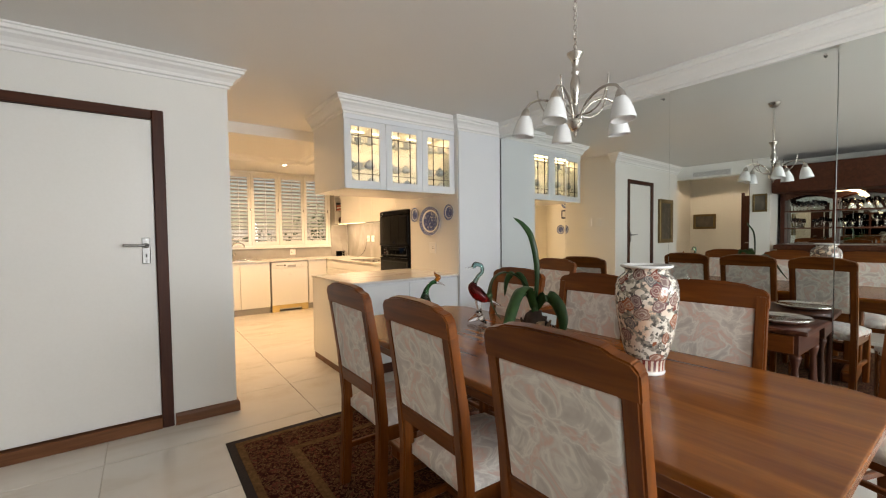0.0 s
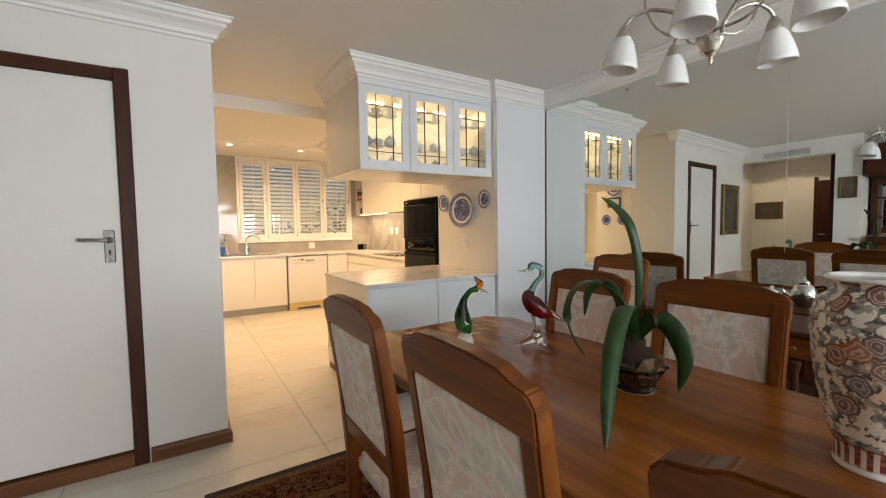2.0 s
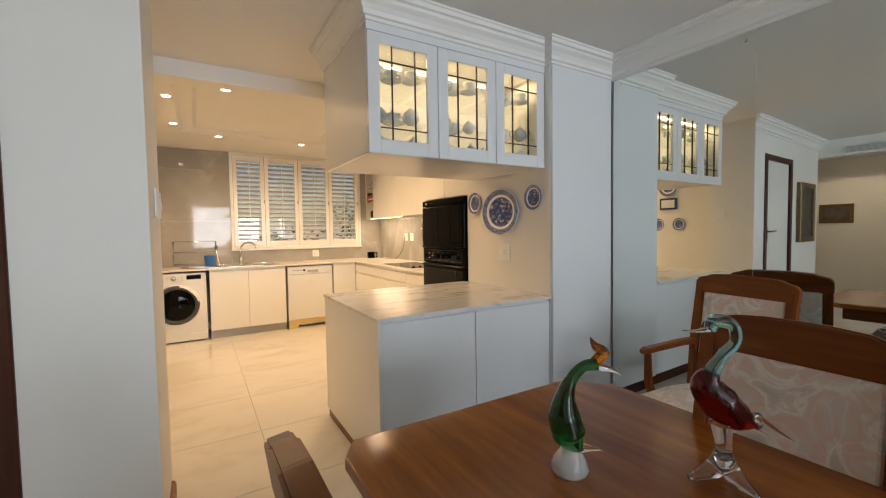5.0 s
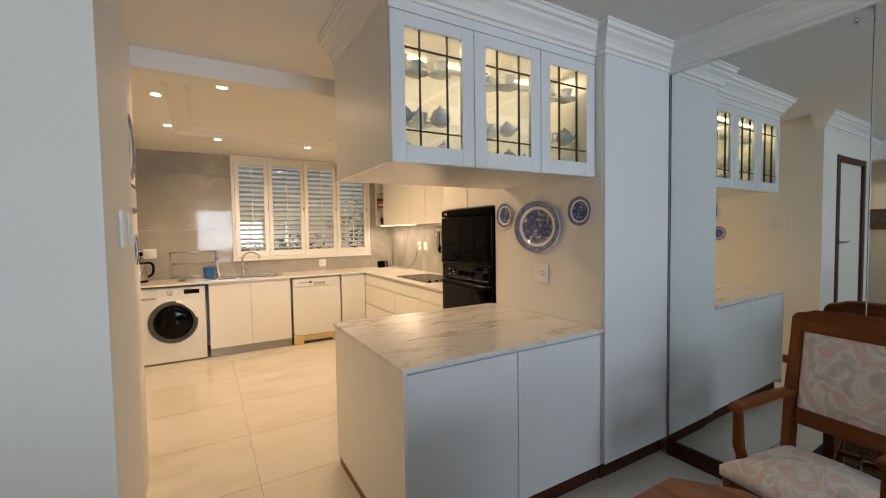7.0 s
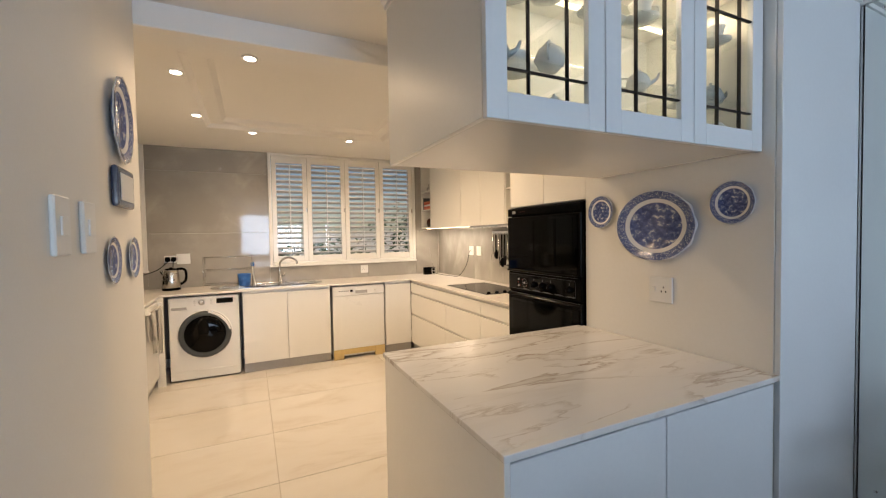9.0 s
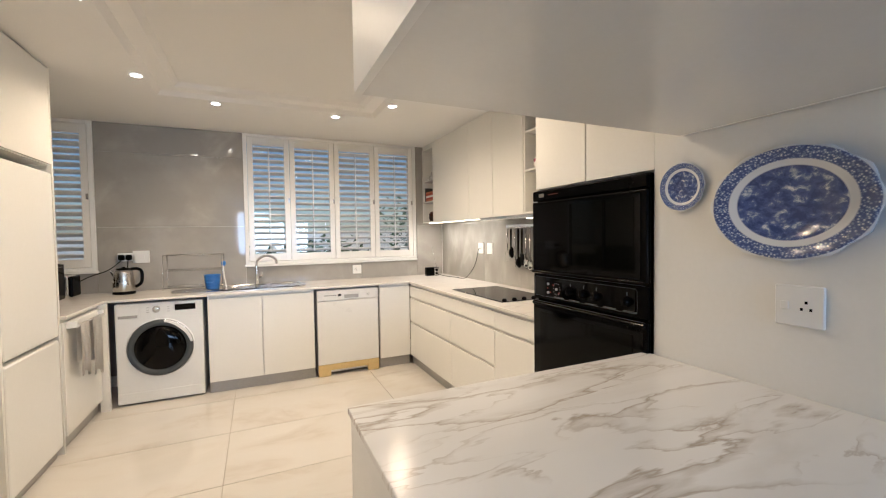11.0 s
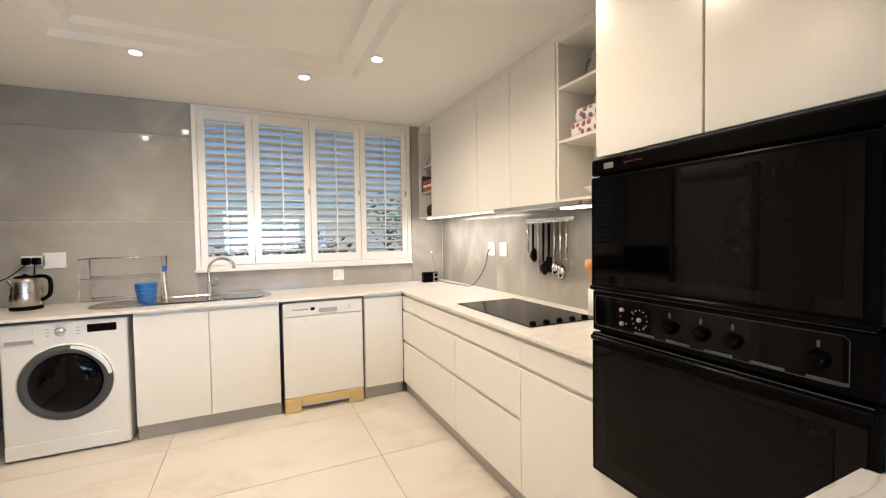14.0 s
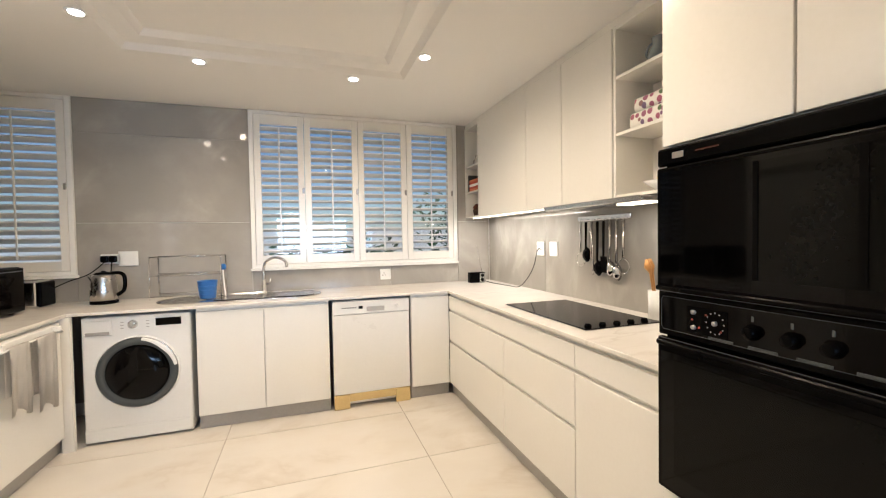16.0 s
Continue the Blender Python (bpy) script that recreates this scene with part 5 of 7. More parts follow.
gb = thing("glass_bird", 1.39, 1.93, TZ, 0, "green blown glass cockerel figurine with amber crest on clear foot", "figurine", "glass birds")
part("foot", lathe([(0.038, 0), (0.042, 0.008), (0.036, 0.03), (0.022, 0.05), (0.012, 0.055)], 14), M_FROST, gb, "ribbed clear glass foot", local=True)
part("body", bird_body([P(0.02, 0, 0.05), P(0.0, 0, 0.085), P(-0.012, 0, 0.13), P(-0.008, 0, 0.18), P(0.005, 0, 0.215), P(0.03, 0, 0.243), P(0.06, 0, 0.25)], [0.012, 0.038, 0.036, 0.02, 0.013, 0.012, 0.014]), M_GREEN, gb, "deep green glass body", local=True)
part("beak", bird_body([P(0.06, 0, 0.245), P(0.09, 0, 0.238), P(0.112, 0, 0.226)], [0.01, 0.006, 0.001], 8), M_GLASS, gb, local=True)
part("crest", bird_body([P(0.055, 0, 0.255), P(0.072, 0, 0.275), P(0.055, 0, 0.292), P(0.045, 0, 0.31)], [0.012, 0.015, 0.009, 0.001], 8), M_AMBER, gb, "amber glass crest", local=True)
part("tail", bird_body([P(0.02, 0, 0.055), P(0.05, 0, 0.056), P(0.075, 0, 0.052)], [0.012, 0.006, 0.001], 8), M_GLASS, gb, local=True)
rb = thing("glass_bird", 1.625, 1.72, TZ, 0, "red and clear blown glass heron figurine on three-point foot", "figurine", "glass birds")
for a in (0.4, 2.5, 4.6):
    part("foot", bird_body([(0, 0, 0.07), (0.02 * math.cos(a), 0.02 * math.sin(a), 0.035), (0.07 * math.cos(a), 0.07 * math.sin(a), 0.012)], [0.016, 0.02, 0.006], 10), M_GLASS, rb, "clear glass foot", local=True)
part("leg", bird_body([(0, 0, 0.04), (0, 0, 0.09), P(-0.005, 0, 0.14)], [0.016, 0.016, 0.022], 12), M_GLASS, rb, local=True)
part("body", bird_body([P(0.07, 0, 0.135), P(0.03, 0, 0.15), P(-0.01, 0, 0.18), P(-0.035, 0, 0.215), P(-0.028, 0, 0.245)], [0.006, 0.03, 0.04, 0.032, 0.018]), M_RED, rb, "deep red glass body", local=True)
part("neck", bird_body([P(-0.03, 0, 0.235), P(-0.005, 0, 0.28), P(0.02, 0, 0.31), P(0.015, 0, 0.345), P(-0.02, 0, 0.355), P(-0.03, 0, 0.335)], [0.017, 0.012, 0.011, 0.012, 0.015, 0.012]), M_TEAL, rb, "teal glass neck", local=True)
part("beak", bird_body([P(-0.03, 0, 0.337), P(-0.06, 0, 0.332), P(-0.085, 0, 0.333)], [0.008, 0.004, 0.001], 8), M_GLASS, rb, local=True)
part("tail", bird_body([P(0.06, 0, 0.145), P(0.1, 0, 0.12), P(0.14, 0, 0.1)], [0.018, 0.01, 0.001], 8), M_GLASS, rb, local=True)

# chandelier
LX, LY = 1.645, 1.056
CB = 1.729
CT = CEIL - CB
ch = thing("chandelier", LX, LY, CB, 0, "five-arm brushed nickel chandelier with opal glass shades", "chandelier")
part("column", lathe([(0.002, 0), (0.006, 0.01), (0.008, 0.024), (0.02, 0.034), (0.034, 0.058), (0.038, 0.076), (0.036, 0.08), (0.012, 0.084), (0.011, 0.15), (0.015, 0.17), (0.022, 0.215), (0.023, 0.245), (0.017, 0.275), (0.012, 0.288), (0.018, 0.294), (0.018, 0.301), (0.012, 0.308), (0.013, 0.33), (0.02, 0.355), (0.036, 0.378), (0.038, 0.385), (0.01, 0.386)], 20), M_NICKEL, ch, local=True)
part("canopy", lathe([(0.012, CT - 0.045), (0.03, CT - 0.04), (0.05, CT - 0.006), (0.052, CT - 0.001)], 20), M_NICKEL, ch, local=True)
nlink = 15
for i in range(nlink):
    z = 0.384 + (CT - 0.043 - 0.384) * (i + 0.5) / nlink
    pts = [(0.008 * math.cos(a), 0, z + 0.0145 * math.sin(a)) for a in (k * math.pi / 6 for k in range(13))]
    if i % 2:
        pts = [(0, x, zz) for x, _, zz in pts]
    part("chain_link", tube(pts, 0.0022, 5), M_NICKEL, ch, local=True)
vd, vr = Vector((0.81, 0.585, 0)), Vector((0.585, -0.81, 0))
for deg in (110, 38, -34, -106, 182):
    a = radians(deg)
    d = vr * math.cos(a) - vd * math.sin(a)
    R = 0.225
    pt = lambda r, z: (d.x * r, d.y * r, z)
    arm = part("arm", tube(arc([pt(0.03, 0.075), pt(0.04, 0.115), pt(0.085, 0.165), pt(0.15, 0.19), pt(0.2, 0.182), pt(R, 0.16)], 6), 0.006), M_NICKEL, ch, local=True)
    part("scroll", tube(arc([pt(0.012, 0.1), pt(0.08, 0.098), pt(0.135, 0.13), pt(0.165, 0.19), pt(0.172, 0.232)], 6), 0.004), M_NICKEL, arm, local=True)
    part("scroll_tip", lathe([(0.001, 0.228), (0.006, 0.233), (0.001, 0.239)], 8, m=Matrix.Translation(pt(0.172, 0))), M_NICKEL, arm, local=True)
    # each shade leans a little outwards
    lean = Matrix.Translation(pt(R, 0.155)) @ Matrix.Rotation(radians(7), 4, Vector((d.y, -d.x, 0))) @ Matrix.Translation((0, 0, -0.155))
    part("cap", lathe([(0.004, 0.16), (0.01, 0.157), (0.018, 0.143), (0.024, 0.122), (0.024, 0.116)], 18, m=lean), M_NICKEL, ch, local=True)
    part("shade", lathe([(0.016, 0.124), (0.025, 0.119), (0.035, 0.1), (0.045, 0.066), (0.051, 0.036), (0.052, 0.024), (0.048, 0.024), (0.041, 0.066), (0.031, 0.098), (0.018, 0.114)], 28, m=lean), M_OPAL, ch, "white opal glass shade", local=True)

# ---- seen in the mirror: bar, pictures, vent ----
bar = thing("bar_cabinet", -2.35, 0.55, 0, 0, "dark mahogany bar with mirrored glass shelves", "bar")
part("counter", B(-2.3, -1.75, -0.37, 1.71, 0.98, 1.05, bev=0.01), M_DARKWOOD, bar)
part("front_panel", B(-2.2, -1.85, -0.32, 1.68, 0, 0.98, bev=0.005), M_DARKWOODZ, bar)
part("canopy", B(-2.6, -1.8, -0.47, 1.75, 1.88, 2.3, bev=0.008), M_DARKWOOD, bar, "dark wooden canopy")
part("back_mirror", B(-2.595, -2.585, -0.37, 1.73, 1.05, 1.88), M_MIRROR, bar)
for y in (-0.37, 0.35, 1.03, 1.68):
    part("post", B(-2.58, -2.36, y, y + 0.06, 1.05, 1.88, bev=0.006), M_DARKWOODZ, bar)
for z in (1.3, 1.58):
    part("shelf", B(-2.58, -2.36, -0.31, 1.68, z, z + 0.02, bev=0.002), M_DARKWOOD, bar)
area("bar_lamp", (-2.3, 0.8, 1.86), (-2.35, 0.8, 0), 0.1, 1.2, 6.0, (1.0, 0.8, 0.55))
part("canopy_lamp", B(-2.3, -2.25, 0.83, 1.03, 1.872, 1.879), M_LED, bar, "warm canopy lamp")
for y0, y1 in ((-0.31, 0.35), (0.41, 1.03), (1.09, 1.68)):
    # shallow arch under the canopy between two posts
    t = bmesh.new()
    n = 14
    top = [t.verts.new((-2.4, y0 + (y1 - y0) * i / n, 1.879)) for i in range(n + 1)]
    low = [t.verts.new((-2.4, y0 + (y1 - y0) * i / n, 1.77 + 0.085 * math.sin(math.pi * i / n))) for i in range(n + 1)]
    for i in range(n):
        t.faces.new((top[i], top[i + 1], low[i + 1], low[i]))
    ex = bmesh.ops.extrude_face_region(t, geom=t.faces[:])
    bmesh.ops.translate(t, vec=(0.03, 0, 0), verts=[v for v in ex["geom"] if isinstance(v, bmesh.types.BMVert)])
    bmesh.ops.recalc_face_normals(t, faces=t.faces[:])
    part("arch", t, M_DARKWOODZ, bar, "arched dark wooden valance")
for i in range(22):
    y = -0.27 + i * 0.088
    for z in (1.321, 1.601):
        if random.random() < 0.85:
            h = random.uniform(0.12, 0.2)
            g_ = solid("drinking_glass", lathe([(0.026, 0), (0.027, 0.003), (0.005, 0.012), (0.005, h * 0.4), (0.03, h * 0.55), (0.034, h), (0.031, h), (0.026, h * 0.56)], 10, m=Matrix.Translation((-2.46 + random.uniform(-0.03, 0.03), y, z))), M_GLASS, "clear stemmed drinking glass on the bar shelf", "glass", group="glasses on the bar")


def picture(name, cx, cy, cz, w, h, nrm, label, t=0.03, fr=0.05, rz=0):
    p = thing(name, cx, cy, cz - h / 2, 0, label, "picture")
    if nrm == "y":
        bars = ((-w / 2, -w / 2 + fr, -h / 2, h / 2), (w / 2 - fr, w / 2, -h / 2, h / 2), (-w / 2 + fr, w / 2 - fr, -h / 2, -h / 2 + fr), (-w / 2 + fr, w / 2 - fr, h / 2 - fr, h / 2))
        for a, b, c_, d in bars:
            part("frame", B(cx + a, cx + b, cy - t, cy, cz + c_, cz + d, bev=0.006), M_GOLD, p)
        part("canvas", B(cx - w / 2 + fr, cx + w / 2 - fr, cy - t * 0.5, cy - 0.002, cz - h / 2 + fr, cz + h / 2 - fr), M_PAINT, p)
    else:
        bars = ((-w / 2, -w / 2 + fr, -h / 2, h / 2), (w / 2 - fr, w / 2, -h / 2, h / 2), (-w / 2 + fr, w / 2 - fr, -h / 2, -h / 2 + fr), (-w / 2 + fr, w / 2 - fr, h / 2 - fr, h / 2))
        for a, b, c_, d in bars:
            part("frame", B(cx, cx + t, cy + a, cy + b, cz + c_, cz + d, bev=0.006), M_GOLD, p)
        part("canvas", B(cx + 0.002, cx + t * 0.5, cy - w / 2 + fr, cy + w / 2 - fr, cz - h / 2 + fr, cz + h / 2 - fr), M_PAINT, p)
    return p


picture("picture", -1.3, YF, 1.47, 0.62, 0.78, "y", "dark landscape painting in a gilt frame beside the door", 0.05, 0.07)
picture("picture", -4.2, 3.45, 1.5, 0.46, 0.34, "x", "small landscape picture in the hall")
picture("picture", -1.9, 1.92, 1.74, 0.2, 0.3, "x", "small framed picture on the white pier", 0.02, 0.03)
v = thing("air_vent", -1.9, 2.7, 2.3, 0, "grey ceiling-height air conditioning grille", "vent")
part("frame", B(-1.899, -1.885, 2.32, 2.94, 2.27, 2.37, bev=0.003), M_WHITEP, v)
for i in range(6):
    part("slat", B(-1.884, -1.876, 2.34, 2.92, 2.28 + i * 0.014, 2.286 + i * 0.014), M_KICK, v)
solid("hall_post", B(-2.75, -2.63, 2.12, 2.24, 0, CEIL - 0.001, bev=0.01), M_DARKWOODZ, "dark wooden post in the hall", "post")
lamp = new("hall_lamp", bpy.data.lights.new("hall_lamp", "SPOT"))
lamp.data.energy, lamp.data.color, lamp.data.spot_size, lamp.data.shadow_soft_size = 30, (1.0, 0.84, 0.62), radians(150), 0.04
lamp.matrix_basis = look((-3.2, 3.0, 2.46), (-3.2, 3.0, 0))
door = thing("door_2", -4.19, 2.55, 0, 0, "narrow dark wooden door at the end of the hall", "door", kind="structure")
part("door_leaf", B(-4.199, -4.165, 2.42, 2.68, 0.01, 2.03, bev=0.004), M_DARKWOODZ, door)
part("door_frame", B(-4.199, -4.17, 2.36, 2.42, 0, 2.1, bev=0.004), M_DARKWOODZ, door)
part("door_frame", B(-4.199, -4.17, 2.68, 2.74, 0, 2.1, bev=0.004), M_DARKWOODZ, door)
part("door_handle", tube([(-4.165, 2.65, 1.02), (-4.13, 2.65, 1.02), (-4.125, 2.56, 1.02)], 0.008), M_NICKEL, door)
solid("downlight", lathe([(0.04, CEIL - 0.006), (0.04, CEIL)], 16, m=Matrix.Translation((-3.2, 2.2, 0))), M_SPOT, "lit recessed hall downlight", "downlight")
solid("downlight", lathe([(0.04, CEIL - 0.006), (0.04, CEIL)], 16, m=Matrix.Translation((-3.2, 3.0, 0))), M_SPOT, "lit recessed hall downlight", "downlight")
# side table and bar stool before the bar
bs = thing("bar_stool", -0.9, 1.9, 0, 0, "white moulded bar stool on a chrome pedestal", "stool")
part("base", lathe([(0.2, 0), (0.2, 0.008), (0.04, 0.02), (0.025, 0.03)], 28), M_CHROME, bs, local=True)
part("stem", lathe([(0.025, 0.02), (0.025, 0.4), (0.018, 0.4), (0.018, 0.66)], 16), M_CHROME, bs, local=True)
part("seat", lathe([(0.05, 0.66), (0.15, 0.68), (0.2, 0.74), (0.205, 0.78), (0.195, 0.78), (0.14, 0.71), (0.02, 0.7)], 28), M_WHITEP, bs, local=True)


# ---- kitchen things ----
def wall_plate(x, y, z, r, squash, side, label, name="china_plate"):
    """A plate hung on a wall across x; side is the way it faces."""
    m = Matrix.Translation((x, y, z)) @ Matrix.Rotation(side * math.pi / 2, 4, "Y") @ Matrix.Diagonal((r, r * squash, r, 1))
    t = bmesh.new()
    seg = 48
    rings = []
    for q, h in ((0.1, 0.02), (0.6, 0.02), (0.66, 0.06), (0.93, 0.13), (1.0, 0.15), (1.0, 0.12), (0.66, 0.02), (0.5, 0.0), (0.1, 0.0)):
        wv = 0.025 if q > 0.9 else 0.0
        rings.append([t.verts.new(((q + wv * math.cos(12 * 2 * math.pi * i / seg)) * math.cos(2 * math.pi * i / seg), (q + wv * math.cos(12 * 2 * math.pi * i / seg)) * math.sin(2 * math.pi * i / seg), h)) for i in range(seg)])
    for a, b in zip(rings, rings[1:]):
        for i in range(seg):
            f = t.faces.new((a[i], b[i], b[(i + 1) % seg], a[(i + 1) % seg]))
            f.smooth = True
    t.faces.new(rings[0])
    t.faces.new(rings[-1][::-1])
    bmesh.ops.recalc_face_normals(t, faces=t.faces[:])
    ob = new(name, mesh(name, t, M_WILLOW))
    ob.matrix_basis = m
    return tagged(ob, label, "plate", "blue china on the wall")


X = 2.641
wall_plate(X - 0.002, 4.02, 1.52, 0.088, 1.0, -1, "small round blue and white willow china plate")
wall_plate(X - 0.002, 3.69, 1.435, 0.168, 1.26, -1, "large oval blue and white china platter")
wall_plate(X - 0.002, 3.346, 1.518, 0.086, 1.0, -1, "small round blue and white willow china plate")
wall_plate(0.452, 4.28, 1.86, 0.16, 0.85, 1, "tall oval blue and white china platter")
wall_plate(0.452, 4.14, 1.34, 0.082, 1.0, 1, "small round blue and white china plate")
wall_plate(0.452, 4.41, 1.34, 0.082, 1.0, 1, "small round blue and white china plate")
sp = thing("china_dish", 0.452, 4.32, 1.52, 0, "rectangular blue and white china dish with handles", "dish", "blue china on the wall")
part("body", B(0.452, 0.475, 4.16, 4.39, 1.53, 1.68, bev=0.012, seg=2), M_NAVY, sp)
part("well", B(0.4755, 0.478, 4.19, 4.36, 1.555, 1.655, bev=0.001), M_CHINA, sp, "white glazed well")


def socket(x, y, z, face, w=0.075, h=0.075, holes=True, name="wall_socket", label="white square wall socket"):
    s = thing(name, x, y, z - h / 2, 0, label, "socket")
    fx, fy = {"-x": (-1, 0), "+x": (1, 0), "-y": (0, -1)}[face]

    def slab(u0, u1, z0, z1, d0, d1, bev=0.003):
        if fx:
            return B(min(x + fx * d0, x + fx * d1), max(x + fx * d0, x + fx * d1), y + u0, y + u1, z0, z1, bev=bev)
        return B(x + u0, x + u1, y - d1, y - d0, z0, z1, bev=bev)
    part("plate", slab(-w / 2, w / 2, z - h / 2, z + h / 2, 0.0005, 0.011), M_WHITEP, s)
    if holes:
        for u, dz in ((0, 0.012), (-0.011, -0.008), (0.011, -0.008)):
            part("pin_hole", slab(u - w * 0.15 - 0.0035, u - w * 0.15 + 0.0035, z + dz - 0.004, z + dz + 0.004, 0.011, 0.0118, 0.0003), M_BLACK, s)
        part("rocker", slab(w * 0.2, w * 0.36, z - 0.012, z + 0.012, 0.011, 0.015, 0.001), M_WHITEP, s)
    else:
        part("rocker", slab(-w * 0.2, w * 0.2, z - 0.02, z + 0.02, 0.011, 0.015, 0.001), M_WHITEP, s)
    return s


socket(2.64, 3.66, 1.135, "-x", 0.12, 0.12)
socket(0.53, 3.47, 1.44, "+x", 0.08, 0.125, False, "light_switch", "white double light switch plate")
socket(0.53, 3.63, 1.44, "+x", 0.08, 0.125, False, "light_switch", "white double light switch plate")
socket(2.245, YB - 0.011, 0.985, "-y", 0.1, 0.1)
socket(0.1, YB - 0.011, 1.2, "-y", 0.13, 0.075)
socket(0.215, YB - 0.011, 1.2, "-y", 0.13, 0.115, False, "isolator_switch", "white isolator switch plate")
socket(XR - 0.011, 6.71, 1.22, "-x", 0.1, 0.11)
socket(XR - 0.011, 6.53, 1.22, "-x", 0.1, 0.11, False, "isolator_switch", "white isolator switch plate")

# washing machine
wm = thing("washing_machine", 0.455, 7.3, 0, 0, "white front-loading washing machine with a dark grey round door", "washing machine")
wx0, wx1, wy = 0.145, 0.765, 7.09
part("cabinet", B(wx0, wx1, wy, YB - 0.05, 0.012, 0.838, bev=0.012, seg=3), M_WHITEP, wm)
part("plinth_panel", B(wx0 + 0.004, wx1 - 0.004, wy - 0.008, wy - 0.001, 0.02, 0.105, bev=0.003), M_WHITEP, wm)
part("drawer_panel", B(wx0 + 0.012, wx0 + 0.17, wy - 0.006, wy - 0.0005, 0.715, 0.815, bev=0.003), M_WHITEP, wm)
part("drawer_grip", B(wx0 + 0.025, wx0 + 0.155, wy - 0.008, wy - 0.0062, 0.72, 0.742), M_KICK, wm)
part("display", B(wx0 + 0.415, wx0 + 0.565, wy - 0.004, wy - 0.0005, 0.76, 0.81, bev=0.001), M_BGLASS, wm, "dark display")
part("dial", lathe([(0.028, 0), (0.028, 0.012), (0.024, 0.018), (0.01, 0.02)], 24, m=Matrix.Translation((wx0 + 0.285, wy - 0.0005, 0.78)) @ Matrix.Rotation(math.pi / 2, 4, "X")), M_CHROME, wm)
for i in range(3):
    for x in (wx0 + 0.215, wx0 + 0.36):
        part("button_mark", B(x, x + 0.018, wy - 0.0025, wy - 0.0003, 0.755 + 0.02 * i, 0.759 + 0.02 * i), M_KICK, wm)
cm = Matrix.Translation((wx0 + 0.31, wy - 0.0005, 0.46)) @ Matrix.Rotation(math.pi / 2, 4, "X")
dr = part("door", lathe([(0.243, 0), (0.243, 0.01), (0.236, 0.016), (0.232, 0.016), (0.232, 0.0)], 56, m=cm), M_WHITEP, wm)
part("door_ring", lathe([(0.231, 0.001), (0.23, 0.024), (0.222, 0.034), (0.19, 0.034), (0.184, 0.018)], 56, m=cm), M_GREYP, dr, "dark grey plastic ring")
part("door_glass", lathe([(0.184, 0.02), (0.172, 0.034), (0.11, 0.05), (0.02, 0.054)], 48, m=cm), M_BGLASS, dr, "dark bowl glass")
part("trim_ring", lathe([(0.237, 0.012), (0.236, 0.02), (0.2325, 0.02), (0.2325, 0.012)], 56, m=cm), M_CHROME, dr, "thin chrome ring")
# white grip let into the ring's upper quarter
t = bmesh.new()
rows = []
for i in range(17):
    a = radians(8 + 74 * i / 16)
    inner = 0.205 + 0.012 * abs(i - 8) / 8
    rows.append([t.verts.new((q * math.cos(a), q * math.sin(a), h)) for q, h in ((0.231, 0.02), (0.231, 0.038), (0.222, 0.041), (inner, 0.04), (inner, 0.02))])
for p, q in zip(rows, rows[1:]):
    for i in range(5):
        t.faces.new((p[i], p[(i + 1) % 5], q[(i + 1) % 5], q[i]))
t.faces.new(rows[0][::-1])
t.faces.new(rows[-1])
bmesh.ops.recalc_face_normals(t, faces=t.faces[:])
bmesh.ops.transform(t, matrix=cm, verts=t.verts[:])
part("door_handle", t, M_WHITEP, dr, "white plastic grip")

# dishwasher
dw = thing("dishwasher", 2.01, 7.35, 0, 0, "white dishwasher with a yellowed kick plate", "dishwasher")
dx0, dx1, dy = 1.716, 2.318, 7.075
part("cabinet", B(dx0 + 0.002, dx1 - 0.002, dy + 0.02, YB - 0.05, 0.03, 0.842, bev=0.003), M_WHITEP, dw)
part("door", B(dx0, dx1, dy, dy + 0.018, 0.115, 0.735, bev=0.006, seg=2), M_WHITEP, dw)
part("control_panel", B(dx0, dx1, dy - 0.006, dy + 0.018, 0.739, 0.84, bev=0.006, seg=2), M_WHITEP, dw)
part("handle_recess", B(dx0 + 0.26, dx0 + 0.4, dy - 0.009, dy - 0.0065, 0.755, 0.79, bev=0.001), M_KICK, dw, "grey recessed handle")
for i in range(6):
    part("button", B(dx0 + 0.07 + i * 0.02, dx0 + 0.082 + i * 0.02, dy - 0.009, dy - 0.0062, 0.785, 0.793), M_GREYP, dw)
part("display", B(dx0 + 0.2, dx0 + 0.23, dy - 0.0085, dy - 0.0062, 0.778, 0.8), M_BGLASS, dw)
part("dial", lathe([(0.014, 0), (0.014, 0.01), (0.01, 0.013)], 18, m=Matrix.Translation((dx0 + 0.5, dy - 0.006, 0.785)) @ Matrix.Rotation(math.pi / 2, 4, "X")), M_WHITEP, dw)
part("kick_plate", B(dx0 + 0.12, dx1 - 0.12, dy - 0.002, dy + 0.02, 0.055, 0.112, bev=0.003), M_CREAM, dw, "yellowed cream kick plate")
for a, b in ((dx0, dx0 + 0.12), (dx1 - 0.12, dx1)):
    part("kick_foot", B(a, b, dy - 0.004, dy + 0.02, 0.0, 0.112, bev=0.006), M_CREAM, dw, "yellowed cream foot")

# sink with drainer, tap
def rounded(cx, cy, w, h, r, n=6):
    out = []
    for k, (sx, sy) in enumerate(((1, 1), (-1, 1), (-1, -1), (1, -1))):
        for i in range(n + 1):
            a = math.pi / 2 * (k + i / n)
            out.append((cx + sx * (w / 2 - r) + r * math.cos(a), cy + sy * (h / 2 - r) + r * math.sin(a)))
    return out


